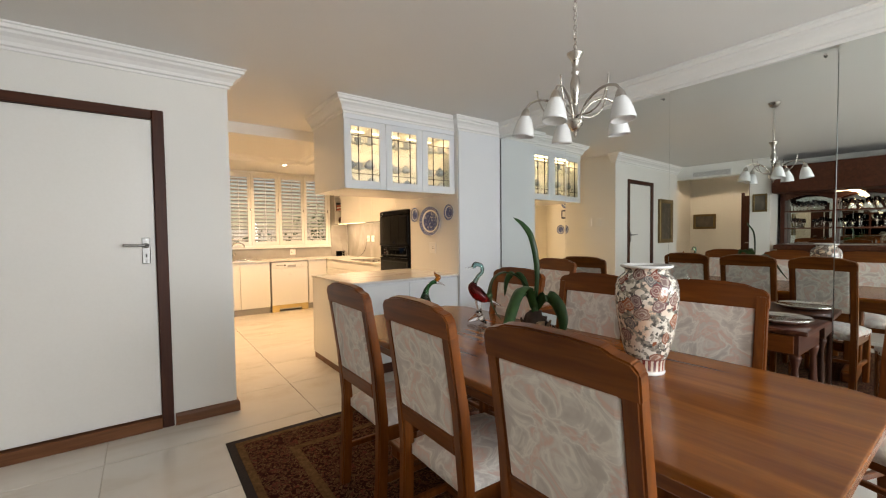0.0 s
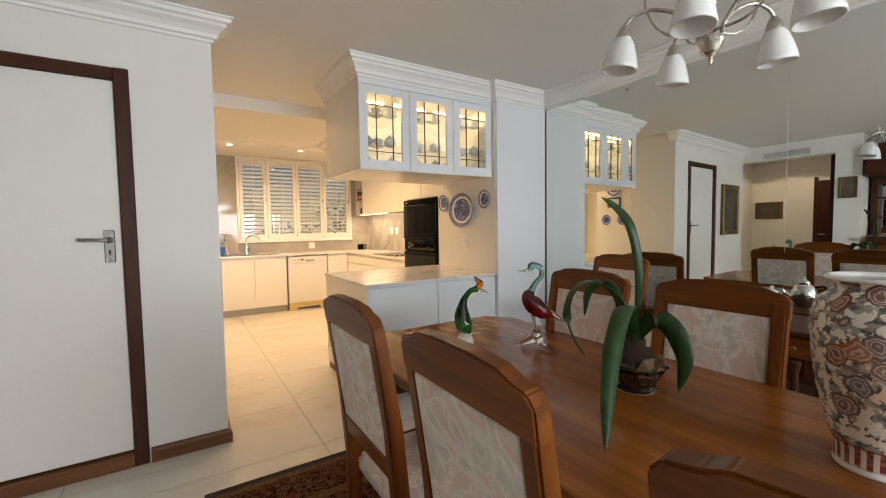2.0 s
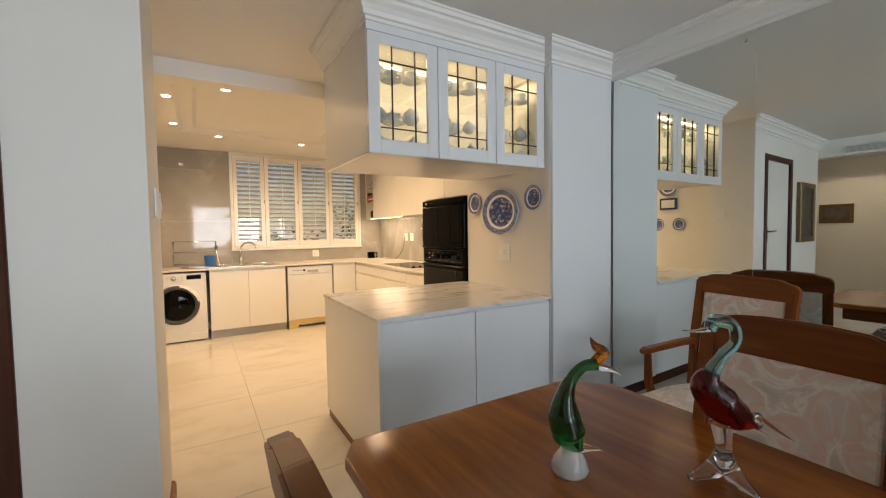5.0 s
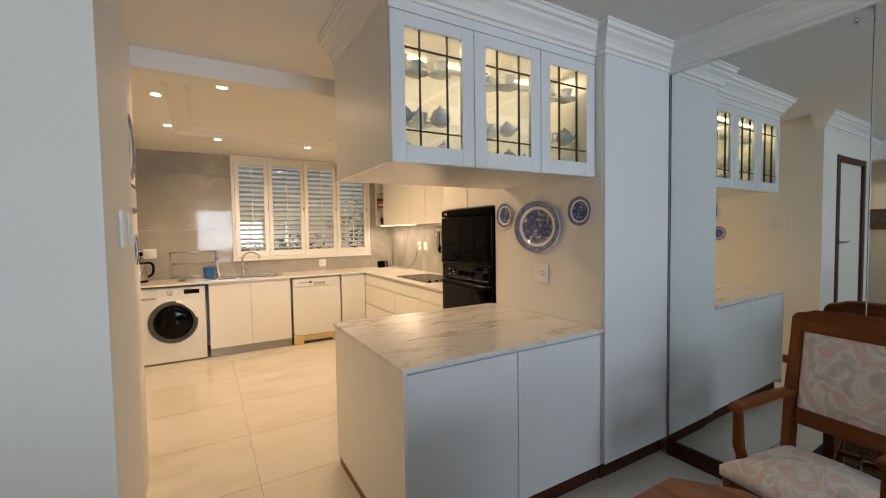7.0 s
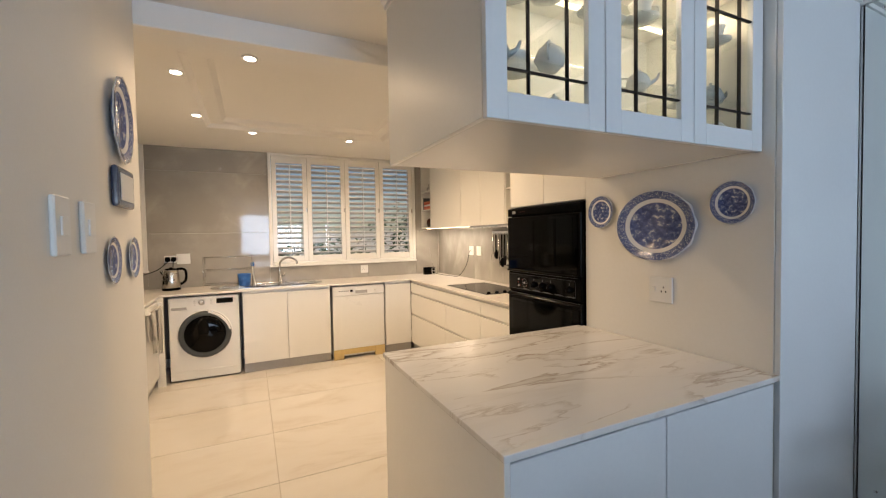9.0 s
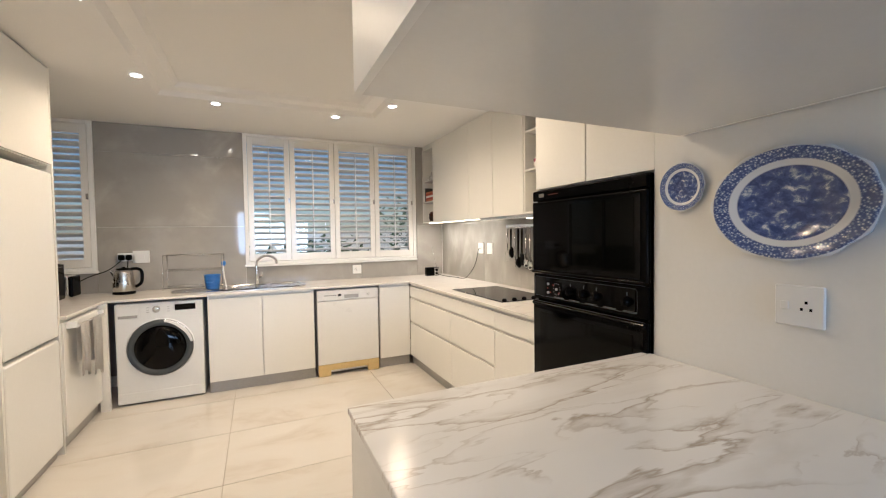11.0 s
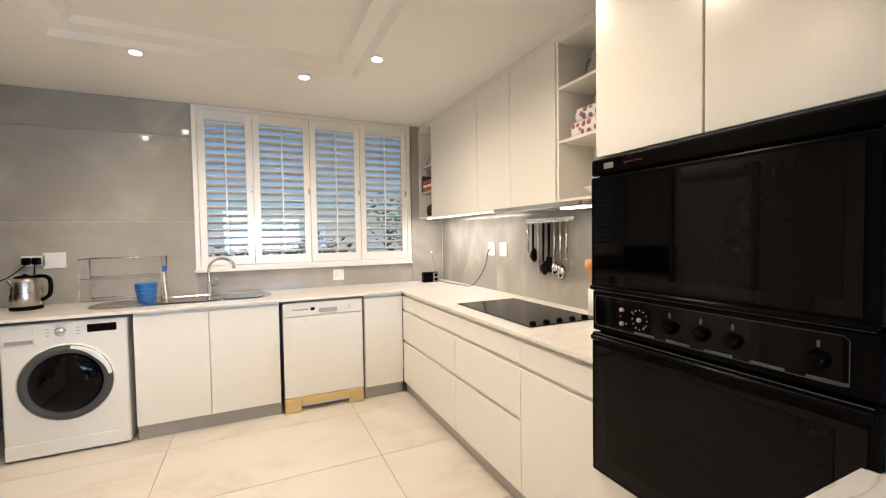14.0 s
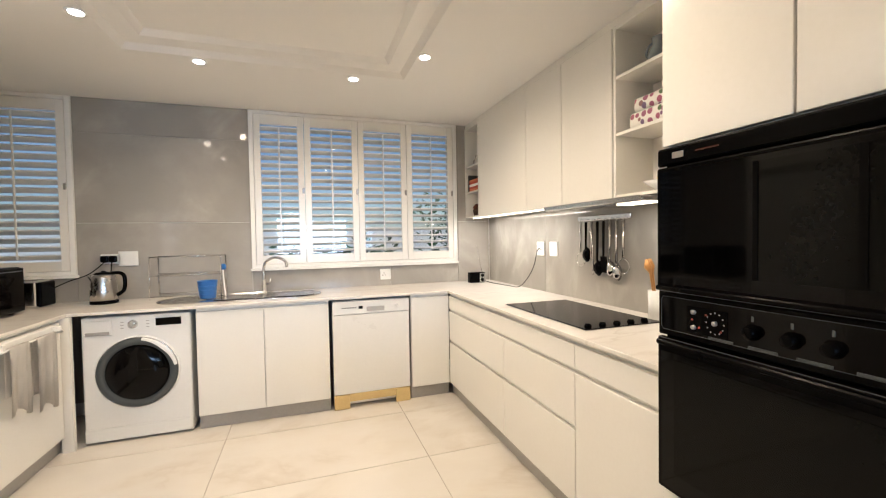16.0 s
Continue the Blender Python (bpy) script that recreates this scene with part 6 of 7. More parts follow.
sink = thing("sink", 1.07, 7.4, KZ, 0, "stainless steel double sink with rounded drainer let into the worktop", "sink")
part("rim", prism(rounded(1.07, 7.38, 1.16, 0.42, 0.2), KZ + 0.0005, KZ + 0.007, 0.002, 1), M_STEEL, sink)


def basin(cx, cy, w, h, r):
    t = bmesh.new()
    rows = []
    for s, z in ((1.0, 0.0125), (0.97, 0.014), (0.95, 0.0085), (0.93, 0.0078)):
        rows.append([t.verts.new((x, y, KZ + z)) for x, y in rounded(cx, cy, w * s, h * s, r * s)])
    for a, b in zip(rows, rows[1:]):
        for i in range(len(a)):
            t.faces.new((a[i], a[(i + 1) % len(a)], b[(i + 1) % len(a)], b[i]))
    t.faces.new(rows[-1])
    bmesh.ops.recalc_face_normals(t, faces=t.faces[:])
    return t


part("basin", basin(1.08, 7.39, 0.42, 0.36, 0.08), M_STEEL, sink)
part("basin", basin(1.45, 7.39, 0.28, 0.34, 0.08), M_STEEL, sink)
for i in range(6):
    part("drainer_rib", B(0.58, 0.82, 7.27 + 0.042 * i, 7.278 + 0.042 * i, KZ + 0.007, KZ + 0.0105, bev=0.001), M_STEEL, sink)
tap = thing("kitchen_tap", 1.2, 7.58, KZ, 0, "chrome swan-neck mixer tap behind the sink", "tap")
part("base", lathe([(0.026, 0.0065), (0.026, 0.018), (0.02, 0.022), (0.02, 0.11), (0.015, 0.116)], 20), M_CHROME, tap, local=True)
part("spout", tube(arc([(0, 0, 0.1), (0.0, 0, 0.22), (0.03, -0.02, 0.275), (0.1, -0.05, 0.3), (0.17, -0.09, 0.27), (0.185, -0.1, 0.22)], 7), 0.0115, 10), M_CHROME, tap, local=True)
part("lever", tube([(0.02, 0, 0.08), (0.045, -0.01, 0.085), (0.05, -0.02, 0.13)], 0.007), M_CHROME, tap, local=True)

# dish rack, basket, brush
rk = thing("dish_rack", 0.66, 7.56, KZ, 0, "grey wire dish rack on the drainer", "dish rack")
for x in (0.42, 0.9):
    part("end_frame", tube([(x, 7.44, KZ + 0.009), (x, 7.46, KZ + 0.33), (x, 7.66, KZ + 0.33), (x, 7.66, KZ + 0.009)], 0.004, 6), M_STEEL, rk)
for z, y in ((0.33, 7.46), (0.33, 7.66), (0.19, 7.46), (0.19, 7.66), (0.03, 7.45), (0.03, 7.66)):
    part("rail", tube([(0.42, y, KZ + z), (0.9, y, KZ + z)], 0.0035, 6), M_STEEL, rk)
for i in range(15):
    x = 0.45 + i * 0.03
    part("wire", tube([(x, 7.46, KZ + 0.19), (x, 7.55, KZ + 0.175), (x, 7.66, KZ + 0.19)], 0.002, 5), M_STEEL, rk)
bk = thing("basket", 0.82, 7.375, KZ + 0.0115, 0, "blue plastic cutlery basket on the drainer", "basket")
part("cup", lathe([(0.05, 0), (0.054, 0.002), (0.068, 0.13), (0.072, 0.134), (0.066, 0.134), (0.05, 0.006), (0.01, 0.005)], 24), M_BLUE, bk, local=True)
for i in range(3):
    part("rib", lathe([(0.0565 + 0.0042 * i, 0.03 + 0.03 * i), (0.0595 + 0.0042 * i, 0.035 + 0.03 * i), (0.0572 + 0.0042 * i, 0.04 + 0.03 * i)], 24), M_BLUE, bk, local=True)
br = thing("dish_brush", 0.92, 7.5, KZ + 0.01, 0, "white dish brush with a blue head leaning on the rack", "brush")
part("shaft", tube(arc([(0.93, 7.44, KZ + 0.012), (0.91, 7.5, KZ + 0.12), (0.9, 7.53, KZ + 0.22)], 5), 0.006, 8), M_WHITEP, br)
part("bristles", B(0.885, 0.925, 7.51, 7.545, KZ + 0.215, KZ + 0.262, bev=0.01), M_BLUE, br, "blue bristle head")


def kettle(x, y, rz, label, s=1.0):
    kt = thing("kettle", x, y, KZ, rz, label, "kettle")
    part("base", lathe([(0.085 * s, 0), (0.085 * s, 0.018), (0.07 * s, 0.025)], 28), M_BLACK, kt, local=True)
    part("jug", lathe([(0.08 * s, 0.026), (0.083 * s, 0.03), (0.082 * s, 0.09), (0.07 * s, 0.19), (0.066 * s, 0.21), (0.03, 0.218)], 32), M_NICKEL, kt, local=True)
    part("lid", lathe([(0.06 * s, 0.215), (0.05 * s, 0.228), (0.015, 0.232), (0.012, 0.24), (0.004, 0.242)], 24), M_BLACK, kt, local=True)
    part("handle", tube(arc([(0.06, 0, 0.222), (0.11, 0, 0.222), (0.14, 0, 0.19), (0.135, 0, 0.1), (0.09, 0, 0.06)], 6), 0.013, 10), M_BLACK, kt, local=True)
    part("spout", tube(arc([(-0.06, 0, 0.16), (-0.085, 0, 0.19), (-0.098, 0, 0.208)], 4), rad_curve([0.02, 0.014, 0.009], 9), 10), M_STEEL, kt, local=True)
    return kt


kettle(0.12, 7.5, -10, "brushed steel cordless kettle with a black handle on the worktop")
ts = thing("toaster", -0.3, 7.5, KZ, 0, "steel and black toaster in the corner", "toaster")
part("body", B(-0.4, -0.24, 7.42, 7.62, KZ, KZ + 0.19, bev=0.02, seg=3), M_STEEL, ts)
part("end_cap", B(-0.239, -0.215, 7.43, 7.61, KZ + 0.005, KZ + 0.18, bev=0.01, seg=2), M_BLACK, ts)
for y in (7.47, 7.54):
    part("slot", B(-0.38, -0.26, y, y + 0.028, KZ + 0.1885, KZ + 0.1915), M_BLACK, ts)
mw = thing("microwave", -0.42, 7.0, KZ, 0, "black microwave oven with a glass door", "microwave")
part("case", B(-0.7, -0.21, 6.75, 7.22, KZ + 0.012, KZ + 0.3, bev=0.006), M_BLACK, mw)
part("door", B(-0.209, -0.193, 6.88, 7.215, KZ + 0.02, KZ + 0.295, bev=0.003), M_BGLASS, mw)
part("control_panel", B(-0.209, -0.195, 6.755, 6.877, KZ + 0.02, KZ + 0.295, bev=0.002), M_BLACK, mw)
part("trim", B(-0.1928, -0.19, 6.9, 7.2, KZ + 0.272, KZ + 0.278), M_STEEL, mw)
for i, (x, y) in enumerate(((-0.66, 6.8), (-0.25, 6.8), (-0.66, 7.18), (-0.25, 7.18))):
    part("foot", lathe([(0.014, KZ), (0.014, KZ + 0.0125)], 10, m=Matrix.Translation((x, y, 0))), M_BLACK, mw)
for x, pts in ((0.07, ((0.07, YB - 0.03, 1.19), (0.07, YB - 0.07, 1.17), (-0.02, YB - 0.08, 1.09), (-0.15, YB - 0.08, 1.04), (-0.26, YB - 0.1, 0.98))), (0.125, ((0.125, YB - 0.03, 1.19), (0.125, YB - 0.07, 1.17), (0.12, YB - 0.08, 1.1), (0.1, YB - 0.09, 1.02)))):
    pl = thing("plug", x, YB - 0.022, 1.17, 0, "black power plug with its cable in the socket", "plug")
    part("body", B(x - 0.024, x + 0.024, YB - 0.06, YB - 0.0265, 1.175, 1.225, bev=0.008, seg=2), M_BLACK, pl)
    part("cable", tube(arc(pts, 6), 0.004, 6), M_BLACK, pl)

# fridge and tall unit
fr = thing("fridge_freezer", -0.3, 6.04, 0, 0, "tall white fridge freezer in a cabinet surround", "fridge")
part("body", B(-0.7, 0.0, 5.72, 6.34, 0.02, 1.78, bev=0.004), M_WHITEP, fr)
part("lower_door", B(0.004, 0.06, 5.722, 6.338, 0.06, 0.74, bev=0.012, seg=2), M_WHITEP, fr)
part("upper_door", B(0.004, 0.06, 5.722, 6.338, 0.76, 1.78, bev=0.012, seg=2), M_WHITEP, fr)
part("foot_grille", B(-0.6, 0.03, 5.74, 6.32, 0.0, 0.055), M_KICK, fr)
c = thing("tall_cabinet", -0.35, 6.03, 0, 0, "white overhead cabinet above the fridge", "cabinet")
part("side", B(-0.79, 0.06, 6.345, 6.365, 0, KCEIL - 0.001), M_LACQ, c)
part("side", B(-0.79, 0.06, 5.69, 5.71, 0, KCEIL - 0.001), M_LACQ, c)
part("box", B(-0.79, 0.04, 5.71, 6.345, 1.83, KCEIL - 0.001), M_LACQ, c)
part("door", B(0.042, 0.06, 5.712, 6.343, 1.835, KCEIL - 0.012, bev=0.002), M_LACQ, c)
# towels on a rail
tr = thing("towel_rail", WX + 0.03, 6.62, 0.78, 0, "white over-door towel rail on the cabinet", "towel rail")
part("rail", tube([(WX + 0.055, 6.4, 0.8), (WX + 0.055, 6.92, 0.8)], 0.007, 8), M_WHITEP, tr)
part("tray", B(WX + 0.002, WX + 0.03, 6.43, 6.89, 0.79, 0.835, bev=0.008, seg=2), M_WHITEP, tr)
for y in (6.42, 6.9):
    part("hook", B(WX + 0.0005, WX + 0.06, y - 0.012, y + 0.012, 0.792, 0.832, bev=0.002), M_WHITEP, tr)


def towel(y0, y1, zlow, label):
    t = bmesh.new()
    rows = []
    n = 14
    for j in range(n + 1):
        u = j / n
        y = y0 + (y1 - y0) * u
        wv = 0.007 * math.sin(u * 13) + 0.004 * math.sin(u * 29)
        prof = [(0.064, zlow + 0.03 * math.sin(u * 5)), (0.068, 0.6), (0.066, 0.75), (0.0655, 0.803), (0.055, 0.812), (0.044, 0.803), (0.043, 0.7), (0.042, zlow + 0.1)]
        rows.append([t.verts.new((WX + x + (wv * 1.0 if i < 3 else 0), y, z)) for i, (x, z) in enumerate(prof)])
    for a, b in zip(rows, rows[1:]):
        for i in range(len(a) - 1):
            t.faces.new((a[i], b[i], b[i + 1], a[i + 1]))
    bmesh.ops.solidify(t, geom=t.faces[:], thickness=0.003)
    for f in t.faces:
        f.smooth = True
    return solid("towel", t, M_TOWEL, label, "towel", group="towels on the rail")


towel(6.44, 6.6, 0.46, "white tea towel hanging over the rail")
towel(6.66, 6.84, 0.4, "white tea towel with a thin stripe over the rail")

# hob
hob = thing("hob", 2.98, 5.81, KZ, 0, "black ceramic glass hob with a row of knobs", "hob")
part("glass", B(2.75, 3.2, 5.42, 6.21, KZ + 0.0005, KZ + 0.007, bev=0.002), M_BGLASS, hob)
part("trim", B(2.744, 3.206, 5.414, 6.216, KZ + 0.0002, KZ + 0.004, bev=0.001), M_STEEL, hob)
for i in range(5):
    part("knob", lathe([(0.017, KZ + 0.0065), (0.017, KZ + 0.01), (0.013, KZ + 0.02), (0.01, KZ + 0.021)], 18, m=Matrix.Translation((2.8 + 0.085 * i, 5.47, 0))), M_BLACK, hob)


# utensil rail
ur = thing("utensil_rail", XR - 0.03, 5.98, 1.42, 0, "chrome utensil rail with hooks on the splashback", "rail")
part("rail", B(XR - 0.03, XR - 0.022, 5.74, 6.22, 1.415, 1.445, bev=0.003), M_CHROME, ur)
for y in (5.76, 6.2):
    part("bracket", B(XR - 0.022, XR - 0.0115, y - 0.01, y + 0.01, 1.42, 1.44), M_CHROME, ur)
kinds = ["strainer", "spoon", "tongs", "ladle", "spatula", "ladle", "spoon", "strainer"]
for i, kd in enumerate(kinds):
    y = 6.17 - i * 0.056
    x = XR - 0.045
    part("hook", tube(arc([(XR - 0.03, y, 1.425), (x, y, 1.42), (x, y, 1.405)], 3), 0.0025, 5), M_CHROME, ur)
    L = (0.3, 0.26, 0.34, 0.36, 0.32, 0.36, 0.38, 0.33)[i]
    dark = i in (1, 4, 3)
    u = thing("kitchen_utensil", x, y, 1.405 - L, 0, {"strainer": "wire strainer hanging on the rail", "spoon": "long serving spoon hanging on the rail", "tongs": "steel tongs hanging on the rail", "ladle": "ladle hanging on the rail", "spatula": "black spatula hanging on the rail"}[kd], "utensil", "utensils on the rail")
    mt = M_BLACK if dark else M_STEEL
    part("handle", tube([(x, y, 1.407), (x, y + 0.004, 1.407 - L * 0.7)], [0.009, 0.007], 8), mt, u)
    hd = Matrix.Translation((x, y, 1.405 - L * 0.82)) @ Matrix.Rotation(math.pi / 2, 4, "Y")
    if kd == "strainer":
        part("bowl", tube([(x, y + 0.045 * math.cos(a), 1.405 - L * 0.82 + 0.045 * math.sin(a)) for a in (q * math.pi / 9 for q in range(19))], 0.003, 6), mt, u)
    elif kd == "spatula":
        part("blade", B(x - 0.002, x + 0.002, y - 0.03, y + 0.03, 1.405 - L, 1.405 - L * 0.68, bev=0.001), mt, u)
    elif kd == "tongs":
        part("jaw", tube([(x, y, 1.407), (x - 0.012, y - 0.03, 1.405 - L)], 0.005, 6), mt, u)
    else:
        part("bowl", lathe([(0.002, -0.018), (0.026, -0.012), (0.04, 0.008), (0.037, 0.008), (0.014, -0.008)], 18, m=hd @ Matrix.Diagonal((1.25, 0.9, 1, 1))), mt, u)

pot = thing("utensil_pot", 3.27, 5.5, KZ, 0, "white pot holding wooden spoons on the worktop", "pot")
part("pot", lathe([(0.05, 0), (0.053, 0.004), (0.055, 0.15), (0.05, 0.15), (0.047, 0.02), (0.01, 0.015)], 24), M_CHINA, pot, local=True)
for i, (dx, dy) in enumerate(((-0.03, 0.03), (0.0, 0.045), (0.02, -0.01))):
    part("spoon", tube([(dx * 0.3, dy * 0.3, 0.03), (dx, dy, 0.24), (dx * 1.25, dy * 1.25, 0.27), (dx * 1.4, dy * 1.4, 0.31)], [0.006, 0.006, 0.02, 0.008], 10), M_WOODL, pot, "wooden spoon", local=True)

rd = thing("radio", 3.1, 7.5, KZ, 0, "small black and silver portable radio with raised aerial", "radio")
part("case", B(3.02, 3.18, 7.47, 7.53, KZ, KZ + 0.1, bev=0.005), M_BLACK, rd)
part("speaker_panel", B(3.12, 3.176, 7.4665, 7.4695, KZ + 0.006, KZ + 0.094), M_STEEL, rd)
for z in (0.03, 0.07):
    part("dial", lathe([(0.016, 0), (0.015, 0.008), (0.005, 0.01)], 16, m=Matrix.Translation((3.148, 7.4665, KZ + z)) @ Matrix.Rotation(math.pi / 2, 4, "X")), M_BLACK, rd)
part("aerial", tube([(3.16, 7.5, KZ + 0.1), (3.12, 7.54, KZ + 0.36)], 0.002, 5), M_CHROME, rd)
part("cable", tube(arc([(3.18, 7.5, KZ + 0.015), (3.2, 7.35, KZ + 0.006), (3.23, 7.1, KZ + 0.006), (3.26, 6.95, KZ + 0.012), (XR - 0.03, 6.88, KZ + 0.1), (XR - 0.025, 6.8, KZ + 0.2), (XR - 0.03, 6.74, KZ + 0.32), (XR - 0.02, 6.71, KZ + 0.345)], 6), 0.003, 6), M_BLACK, rd)


# shelf contents
def book(y, z, w, h, d, mat, label):
    t = B(UX + 0.012, UX + 0.012 + d, y, y + w, z, z + h, bev=0.002)
    return solid("book", t, mat, label, "book", group="books on the open shelf")


z = 1.7665
for i, (h, mat, lb) in enumerate(((0.022, M_BOOKO, "orange book lying in a stack"), (0.02, M_BOOKR, "red book lying in a stack"), (0.024, M_WHITEP, "white book lying in a stack"), (0.022, M_BOOKR, "red book lying in a stack"), (0.02, M_BOOKO, "orange book lying in a stack"))):
    book(7.4, z, 0.2, h, 0.17, mat, lb)
    z += h + 0.0005
solid("book", B(UX + 0.012, UX + 0.16, 7.61, 7.635, 1.7665, 1.93, bev=0.002), M_GREYP, "dark book standing on the shelf", "book", group="books on the open shelf")
tp = thing("ornament", UX + 0.06, 7.52, 2.0165, 0, "small grey ornament on the top shelf", "ornament")
part("body", lathe([(0.03, 0), (0.04, 0.02), (0.03, 0.05), (0.012, 0.06), (0.014, 0.09), (0.004, 0.1)], 16), M_STEEL, tp, local=True)
bs2 = thing("basket", UX + 0.075, 7.52, 1.5265, 0, "small brown woven basket of dried flowers", "basket")
part("bowl", lathe([(0.045, 0), (0.06, 0.06), (0.055, 0.06), (0.04, 0.005)], 16), M_BARK, bs2, local=True)
part("flowers", lathe([(0.05, 0.055), (0.06, 0.085), (0.035, 0.115), (0.01, 0.12)], 10), M_DARKWOOD, bs2, local=True)


def floral(name):
    m, t, b = material(name)
    c = coords(t)
    vv = node(t, "ShaderNodeTexVoronoi", Scale=26.0)
    t.links.new(c, vv.inputs["Vector"])
    hue = ramp(t, vv.outputs["Color"], [(0.3, (0.1, 0.16, 0.07)), (0.5, (0.35, 0.09, 0.16)), (0.75, (0.16, 0.1, 0.2))])
    f = ramp(t, vv.outputs["Distance"], [(0.38, (1, 1, 1)), (0.45, (0, 0, 0))])
    t.links.new(mixc(t, f, (0.75, 0.73, 0.7), hue), b.inputs["Base Color"])
    b.inputs["Roughness"].default_value = 0.4
    return m


M_FLORAL = floral("floral_print")
solid("storage_box", B(UX + 0.02, UX + 0.22, 5.12, 5.52, 1.8465, 1.925, bev=0.02, seg=3), M_FLORAL, "white floral printed box on the open shelf", "box", group="floral boxes")
solid("storage_box", B(UX + 0.03, UX + 0.22, 5.14, 5.5, 1.9255, 1.995, bev=0.02, seg=3), M_FLORAL, "white floral printed box stacked on another", "box", group="floral boxes")
jg = thing("china_jug", UX + 0.12, 5.42, 2.1365, 0, "blue and white china jug on the open shelf", "jug")
part("body", lathe([(0.035, 0), (0.055, 0.03), (0.05, 0.07), (0.032, 0.1), (0.036, 0.14), (0.032, 0.14), (0.02, 0.1)], 20), M_CHINA_B, jg, local=True)
part("handle", tube(arc([(0.0, 0.045, 0.06), (0, 0.08, 0.08), (0, 0.07, 0.12), (0, 0.035, 0.13)], 5), 0.006, 8), M_CHINA_B, jg, local=True)
fb = thing("fruit_bowl", UX + 0.13, 5.38, 1.5265, 0, "white bowl with yellow lemons on the low shelf", "bowl")
part("bowl", lathe([(0.04, 0), (0.06, 0.012), (0.11, 0.05), (0.106, 0.052), (0.05, 0.015)], 24), M_CHINA, fb, local=True)
M_LEMON = plain("lemon", (0.75, 0.5, 0.03), 0.45)
for dx, dy in ((0.0, 0.03), (-0.04, -0.02), (0.04, -0.02)):
    part("lemon", lathe([(0.002, 0.02), (0.025, 0.032), (0.033, 0.055), (0.025, 0.078), (0.003, 0.09)], 14, m=Matrix.Translation((dx, dy, 0))), M_LEMON, fb, local=True)


# china in the display cabinet
def teapot(x, y, z, s, mat):
    t_ = thing("teapot", x, y, z, random.uniform(-60, 60), "china teapot on a glass shelf in the display cabinet", "teapot", "china in the display cabinet")
    part("body", lathe([(0.03 * s, 0), (0.055 * s, 0.025 * s), (0.06 * s, 0.05 * s), (0.045 * s, 0.085 * s), (0.03 * s, 0.095 * s)], 18), mat, t_, local=True)
    part("lid", lathe([(0.032 * s, 0.094 * s), (0.02 * s, 0.108 * s), (0.006 * s, 0.112 * s), (0.008 * s, 0.12 * s), (0.001, 0.126 * s)], 14), mat, t_, local=True)
    part("spout", tube(arc([(0.05 * s, 0, 0.04 * s), (0.085 * s, 0, 0.06 * s), (0.1 * s, 0, 0.09 * s)], 4), rad_curve([0.014 * s, 0.009 * s, 0.006 * s], 9), 8), mat, t_, local=True)
    part("handle", tube(arc([(-0.05 * s, 0, 0.08 * s), (-0.09 * s, 0, 0.075 * s), (-0.09 * s, 0, 0.035 * s), (-0.052 * s, 0, 0.03 * s)], 4), 0.005 * s, 7), mat, t_, local=True)


def cup(x, y, z, s, mat):
    t_ = thing("teacup", x, y, z, random.uniform(-90, 90), "china teacup on its saucer in the display cabinet", "cup", "china in the display cabinet")
    part("saucer", lathe([(0.03 * s, 0), (0.035 * s, 0.004), (0.07 * s, 0.014), (0.069 * s, 0.017), (0.03 * s, 0.008)], 20), mat, t_, local=True)
    part("cup", lathe([(0.02 * s, 0.008), (0.03 * s, 0.014), (0.042 * s, 0.06), (0.046 * s, 0.066), (0.042 * s, 0.066), (0.026 * s, 0.018)], 18), mat, t_, local=True)
    part("handle", tube(arc([(0.04 * s, 0, 0.055), (0.065 * s, 0, 0.05), (0.06 * s, 0, 0.025), (0.034 * s, 0, 0.025)], 4), 0.004, 6), mat, t_, local=True)


k = 0
for x0, x1 in ((1.5, 1.78), (1.9, 2.18), (2.31, 2.58)):
    for z in (GZ0 + 0.0305, 1.8915, 2.1215):
        for j in range(3):
            x = x0 + (x1 - x0) * (j + 0.5) / 3 + random.uniform(-0.015, 0.015)
            y = GY0 + 0.1 + 0.07 * (j % 2) + random.uniform(-0.02, 0.02)
            k += 1
            mt = M_CHINA_B if k % 4 == 0 else M_CHINA
            if z < 2 and j != 1:
                teapot(x, y, z, random.uniform(0.65, 0.85), mt)
            else:
                cup(x, y, z, random.uniform(0.75, 0.95), mt)

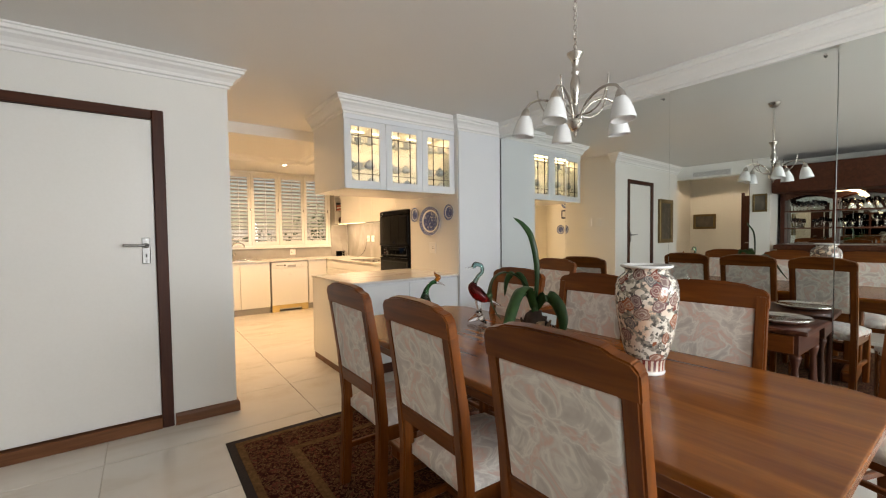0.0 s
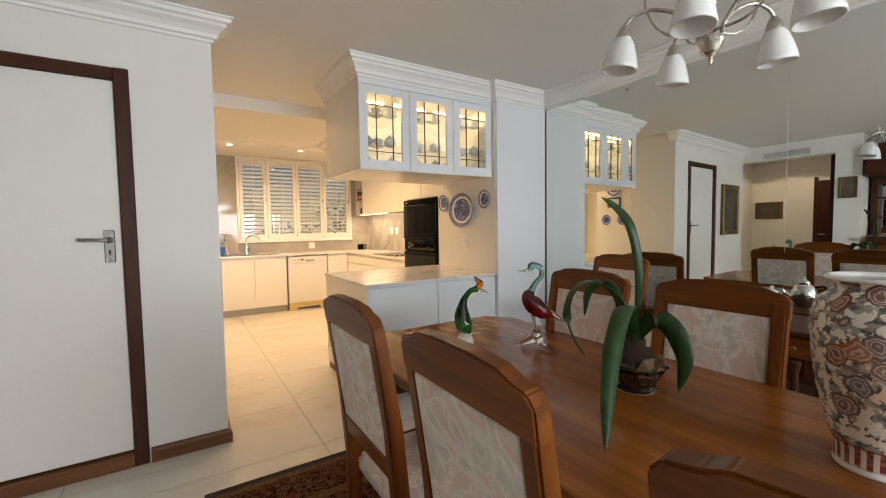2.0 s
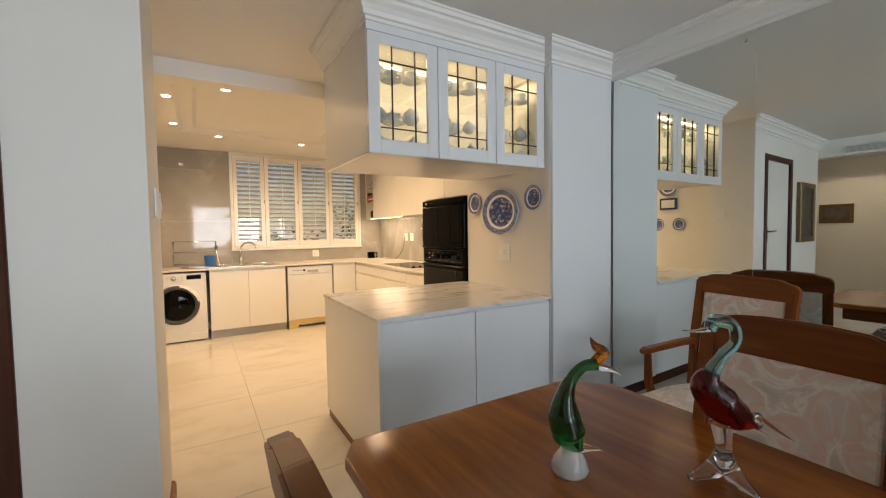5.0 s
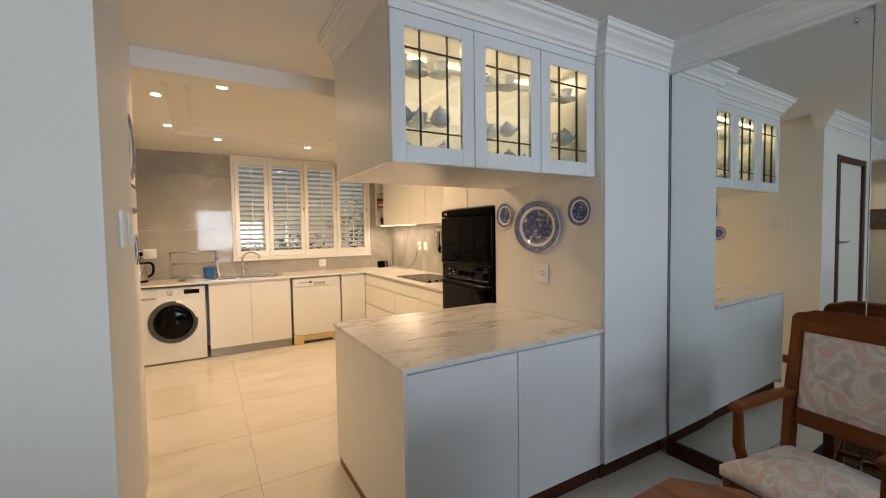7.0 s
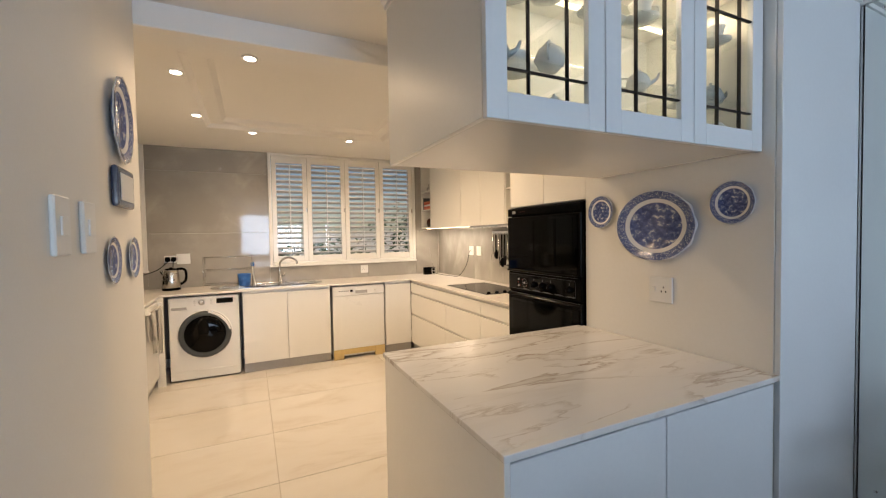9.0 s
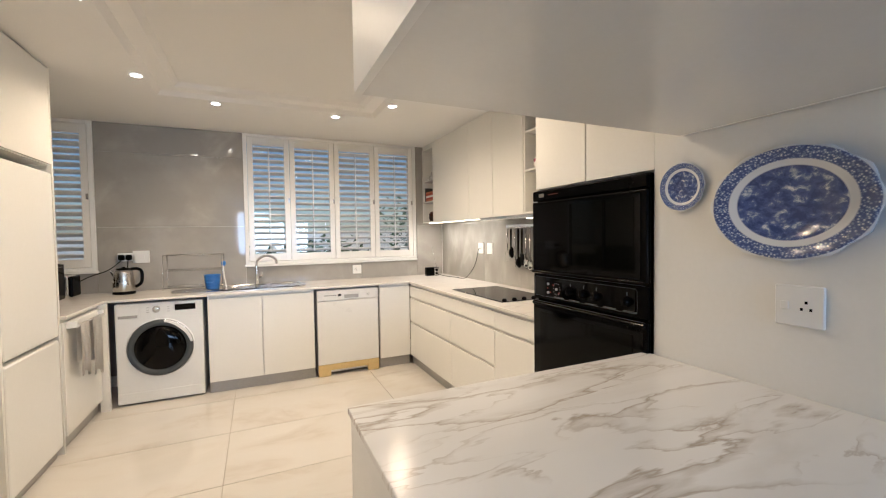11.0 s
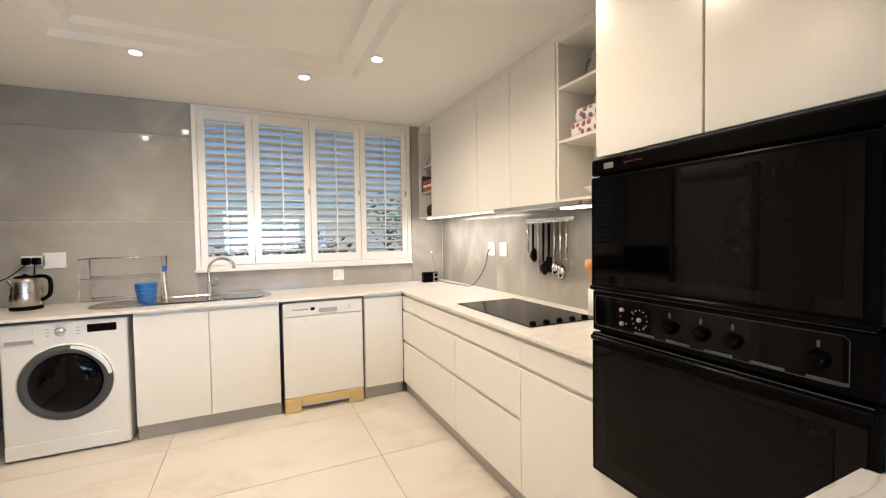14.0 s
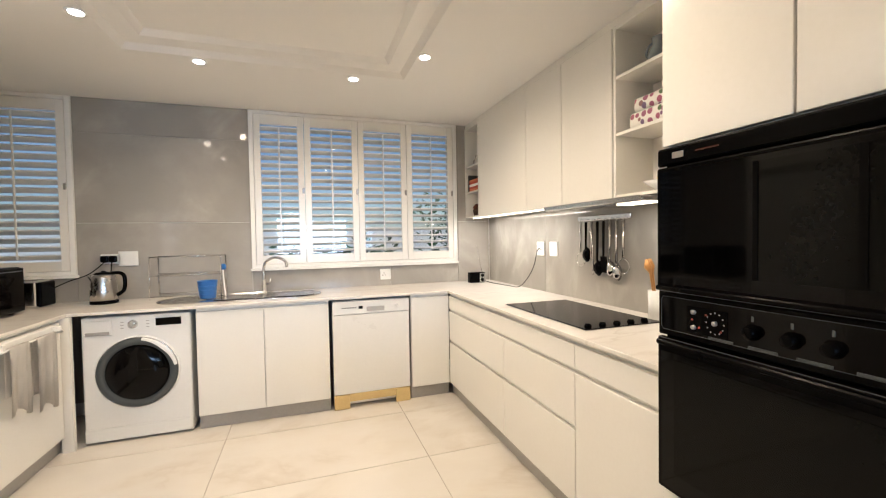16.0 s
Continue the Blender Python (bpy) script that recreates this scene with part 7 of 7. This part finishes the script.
# ---- outside the window ----
def bush(x, y, h, w, label):
    b_ = thing("bush", x, y, -0.13, 0, label, "bush")
    for i in range(5):
        a = i * 1.3
        part("stem", tube(arc([(0, 0, 0), (0.1 * math.cos(a), 0.1 * math.sin(a), h * 0.5), (w * 0.5 * math.cos(a), w * 0.5 * math.sin(a), h * 0.85)], 4), rad_curve([0.03, 0.02, 0.008], 9), 6), M_BARK, b_, local=True)
    verts, faces = [], []
    for i in range(900):
        a, r = random.uniform(0, 6.28), w * random.random() ** 0.5
        c_ = Vector((r * math.cos(a), r * math.sin(a), h * random.uniform(0.3, 1.0) - 0.2 * r))
        c_ += Vector((noise.noise(c_ * 2), noise.noise(c_ * 2 + Vector((9, 0, 0))), noise.noise(c_ * 3))) * 0.3
        u = Vector((random.uniform(-1, 1), random.uniform(-1, 1), random.uniform(-0.6, 0.6))).normalized()
        v_ = u.orthogonal().normalized()
        s = random.uniform(0.04, 0.1)
        n0 = len(verts)
        verts += [c_ - u * s, c_ + v_ * s * 0.4, c_ + u * s, c_ - v_ * s * 0.4]
        faces.append((n0, n0 + 1, n0 + 2, n0 + 3))
    me = bpy.data.meshes.new("crown")
    me.from_pydata(verts, [], faces)
    me.materials.append(M_BUSH)
    cr = new("crown", me)
    cr.parent = b_
    tagged(cr, kind="stuff")


bush(1.3, 9.6, 1.35, 0.7, "dark green garden shrub outside the window")
bush(2.2, 10.2, 1.5, 0.8, "green garden shrub outside the window")
bush(4.4, 10.6, 2.3, 1.1, "tall green garden shrub outside the window")
solid("garden_wall", B(-8, 12, 13.0, 13.2, -0.13, 1.5), M_WALL, "pale rendered garden wall", "wall", "structure")

# ---- tiles ----
def tiles(parent, cells, mat, axis, thick=0.006, bev=0.0012):
    made = {}
    for u0, u1, v0, v1 in cells:
        key = (round(u1 - u0, 3), round(v1 - v0, 3))
        if key not in made:
            w, h = key
            if axis == "z":
                t = B(-w / 2, w / 2, -h / 2, h / 2, -thick, 0, bev=bev)
            elif axis == "y":
                t = B(-w / 2, w / 2, -thick, 0, -h / 2, h / 2, bev=bev)
            else:
                t = B(-thick, 0, -w / 2, w / 2, -h / 2, h / 2, bev=bev)
            made[key] = mesh("tile", t, mat)
        ob = new("tile", made[key])
        ob.parent = parent
        cu, cv = (u0 + u1) / 2, (v0 + v1) / 2
        p_ = parent.location
        if axis == "z":
            ob.location = Vector((cu, cv, 0)) - p_
        elif axis == "y":
            ob.location = Vector((cu, YB - 0.002, cv)) - p_
        else:
            ob.location = Vector((XR - 0.002, cu, cv)) - p_


g = 0.0018
cells = []
for i in range(-5, 3):
    for j in range(-16, 3):
        x0, x1 = 1.0 + 1.21 * i, 1.0 + 1.21 * (i + 1)
        y0, y1 = 6.2 + 0.67 * j, 6.2 + 0.67 * (j + 1)
        x0, x1, y0, y1 = max(x0, -4.35), min(x1, 3.45), max(y0, -4.15), min(y1, 7.85)
        if x1 - x0 > 0.05 and y1 - y0 > 0.05:
            cells.append((x0 + g, x1 - g, y0 + g, y1 - g))
tiles(floor, cells, M_FLOOR, "z")
g = 0.001
nw = bpy.data.objects["wall_north"]
rows_z = (0.1, 0.79, 1.48, 2.17, KCEIL - 0.001)
cells = []
for z0, z1 in zip(rows_z, rows_z[1:]):
    cells.append((-0.115 + g, 1.1 - g, z0 + g, z1 - g))
cells += [(-0.79, -0.115 - g, 0.1, 0.79 - g), (-0.79, -0.115 - g, 0.79 + g, W2[2] - 0.024), (1.1 + g, 2.3 - g, 0.1, 0.79 - g), (2.3 + g, 3.32, 0.1, 0.79 - g), (1.1 + g, 2.3 - g, 0.79 + g, W1[2] - 0.024), (2.3 + g, 2.985, 0.79 + g, W1[2] - 0.024), (2.985 + 2 * g, 3.325, 0.79 + g, 1.48 - g), (2.985 + 2 * g, 3.325, 1.48 + g, KCEIL - 0.002)]
tiles(nw, cells, M_WTILE, "y", 0.008, 0.0008)
sw = bpy.data.objects["wall_kitchen_side"]
cells = [(a + g, b - g, 0.79 + g, 1.508) for a, b in ((4.91, 5.5), (5.5, 6.65), (6.65, YB - 0.011))]
tiles(sw, cells, M_WTILE, "x", 0.008, 0.0008)
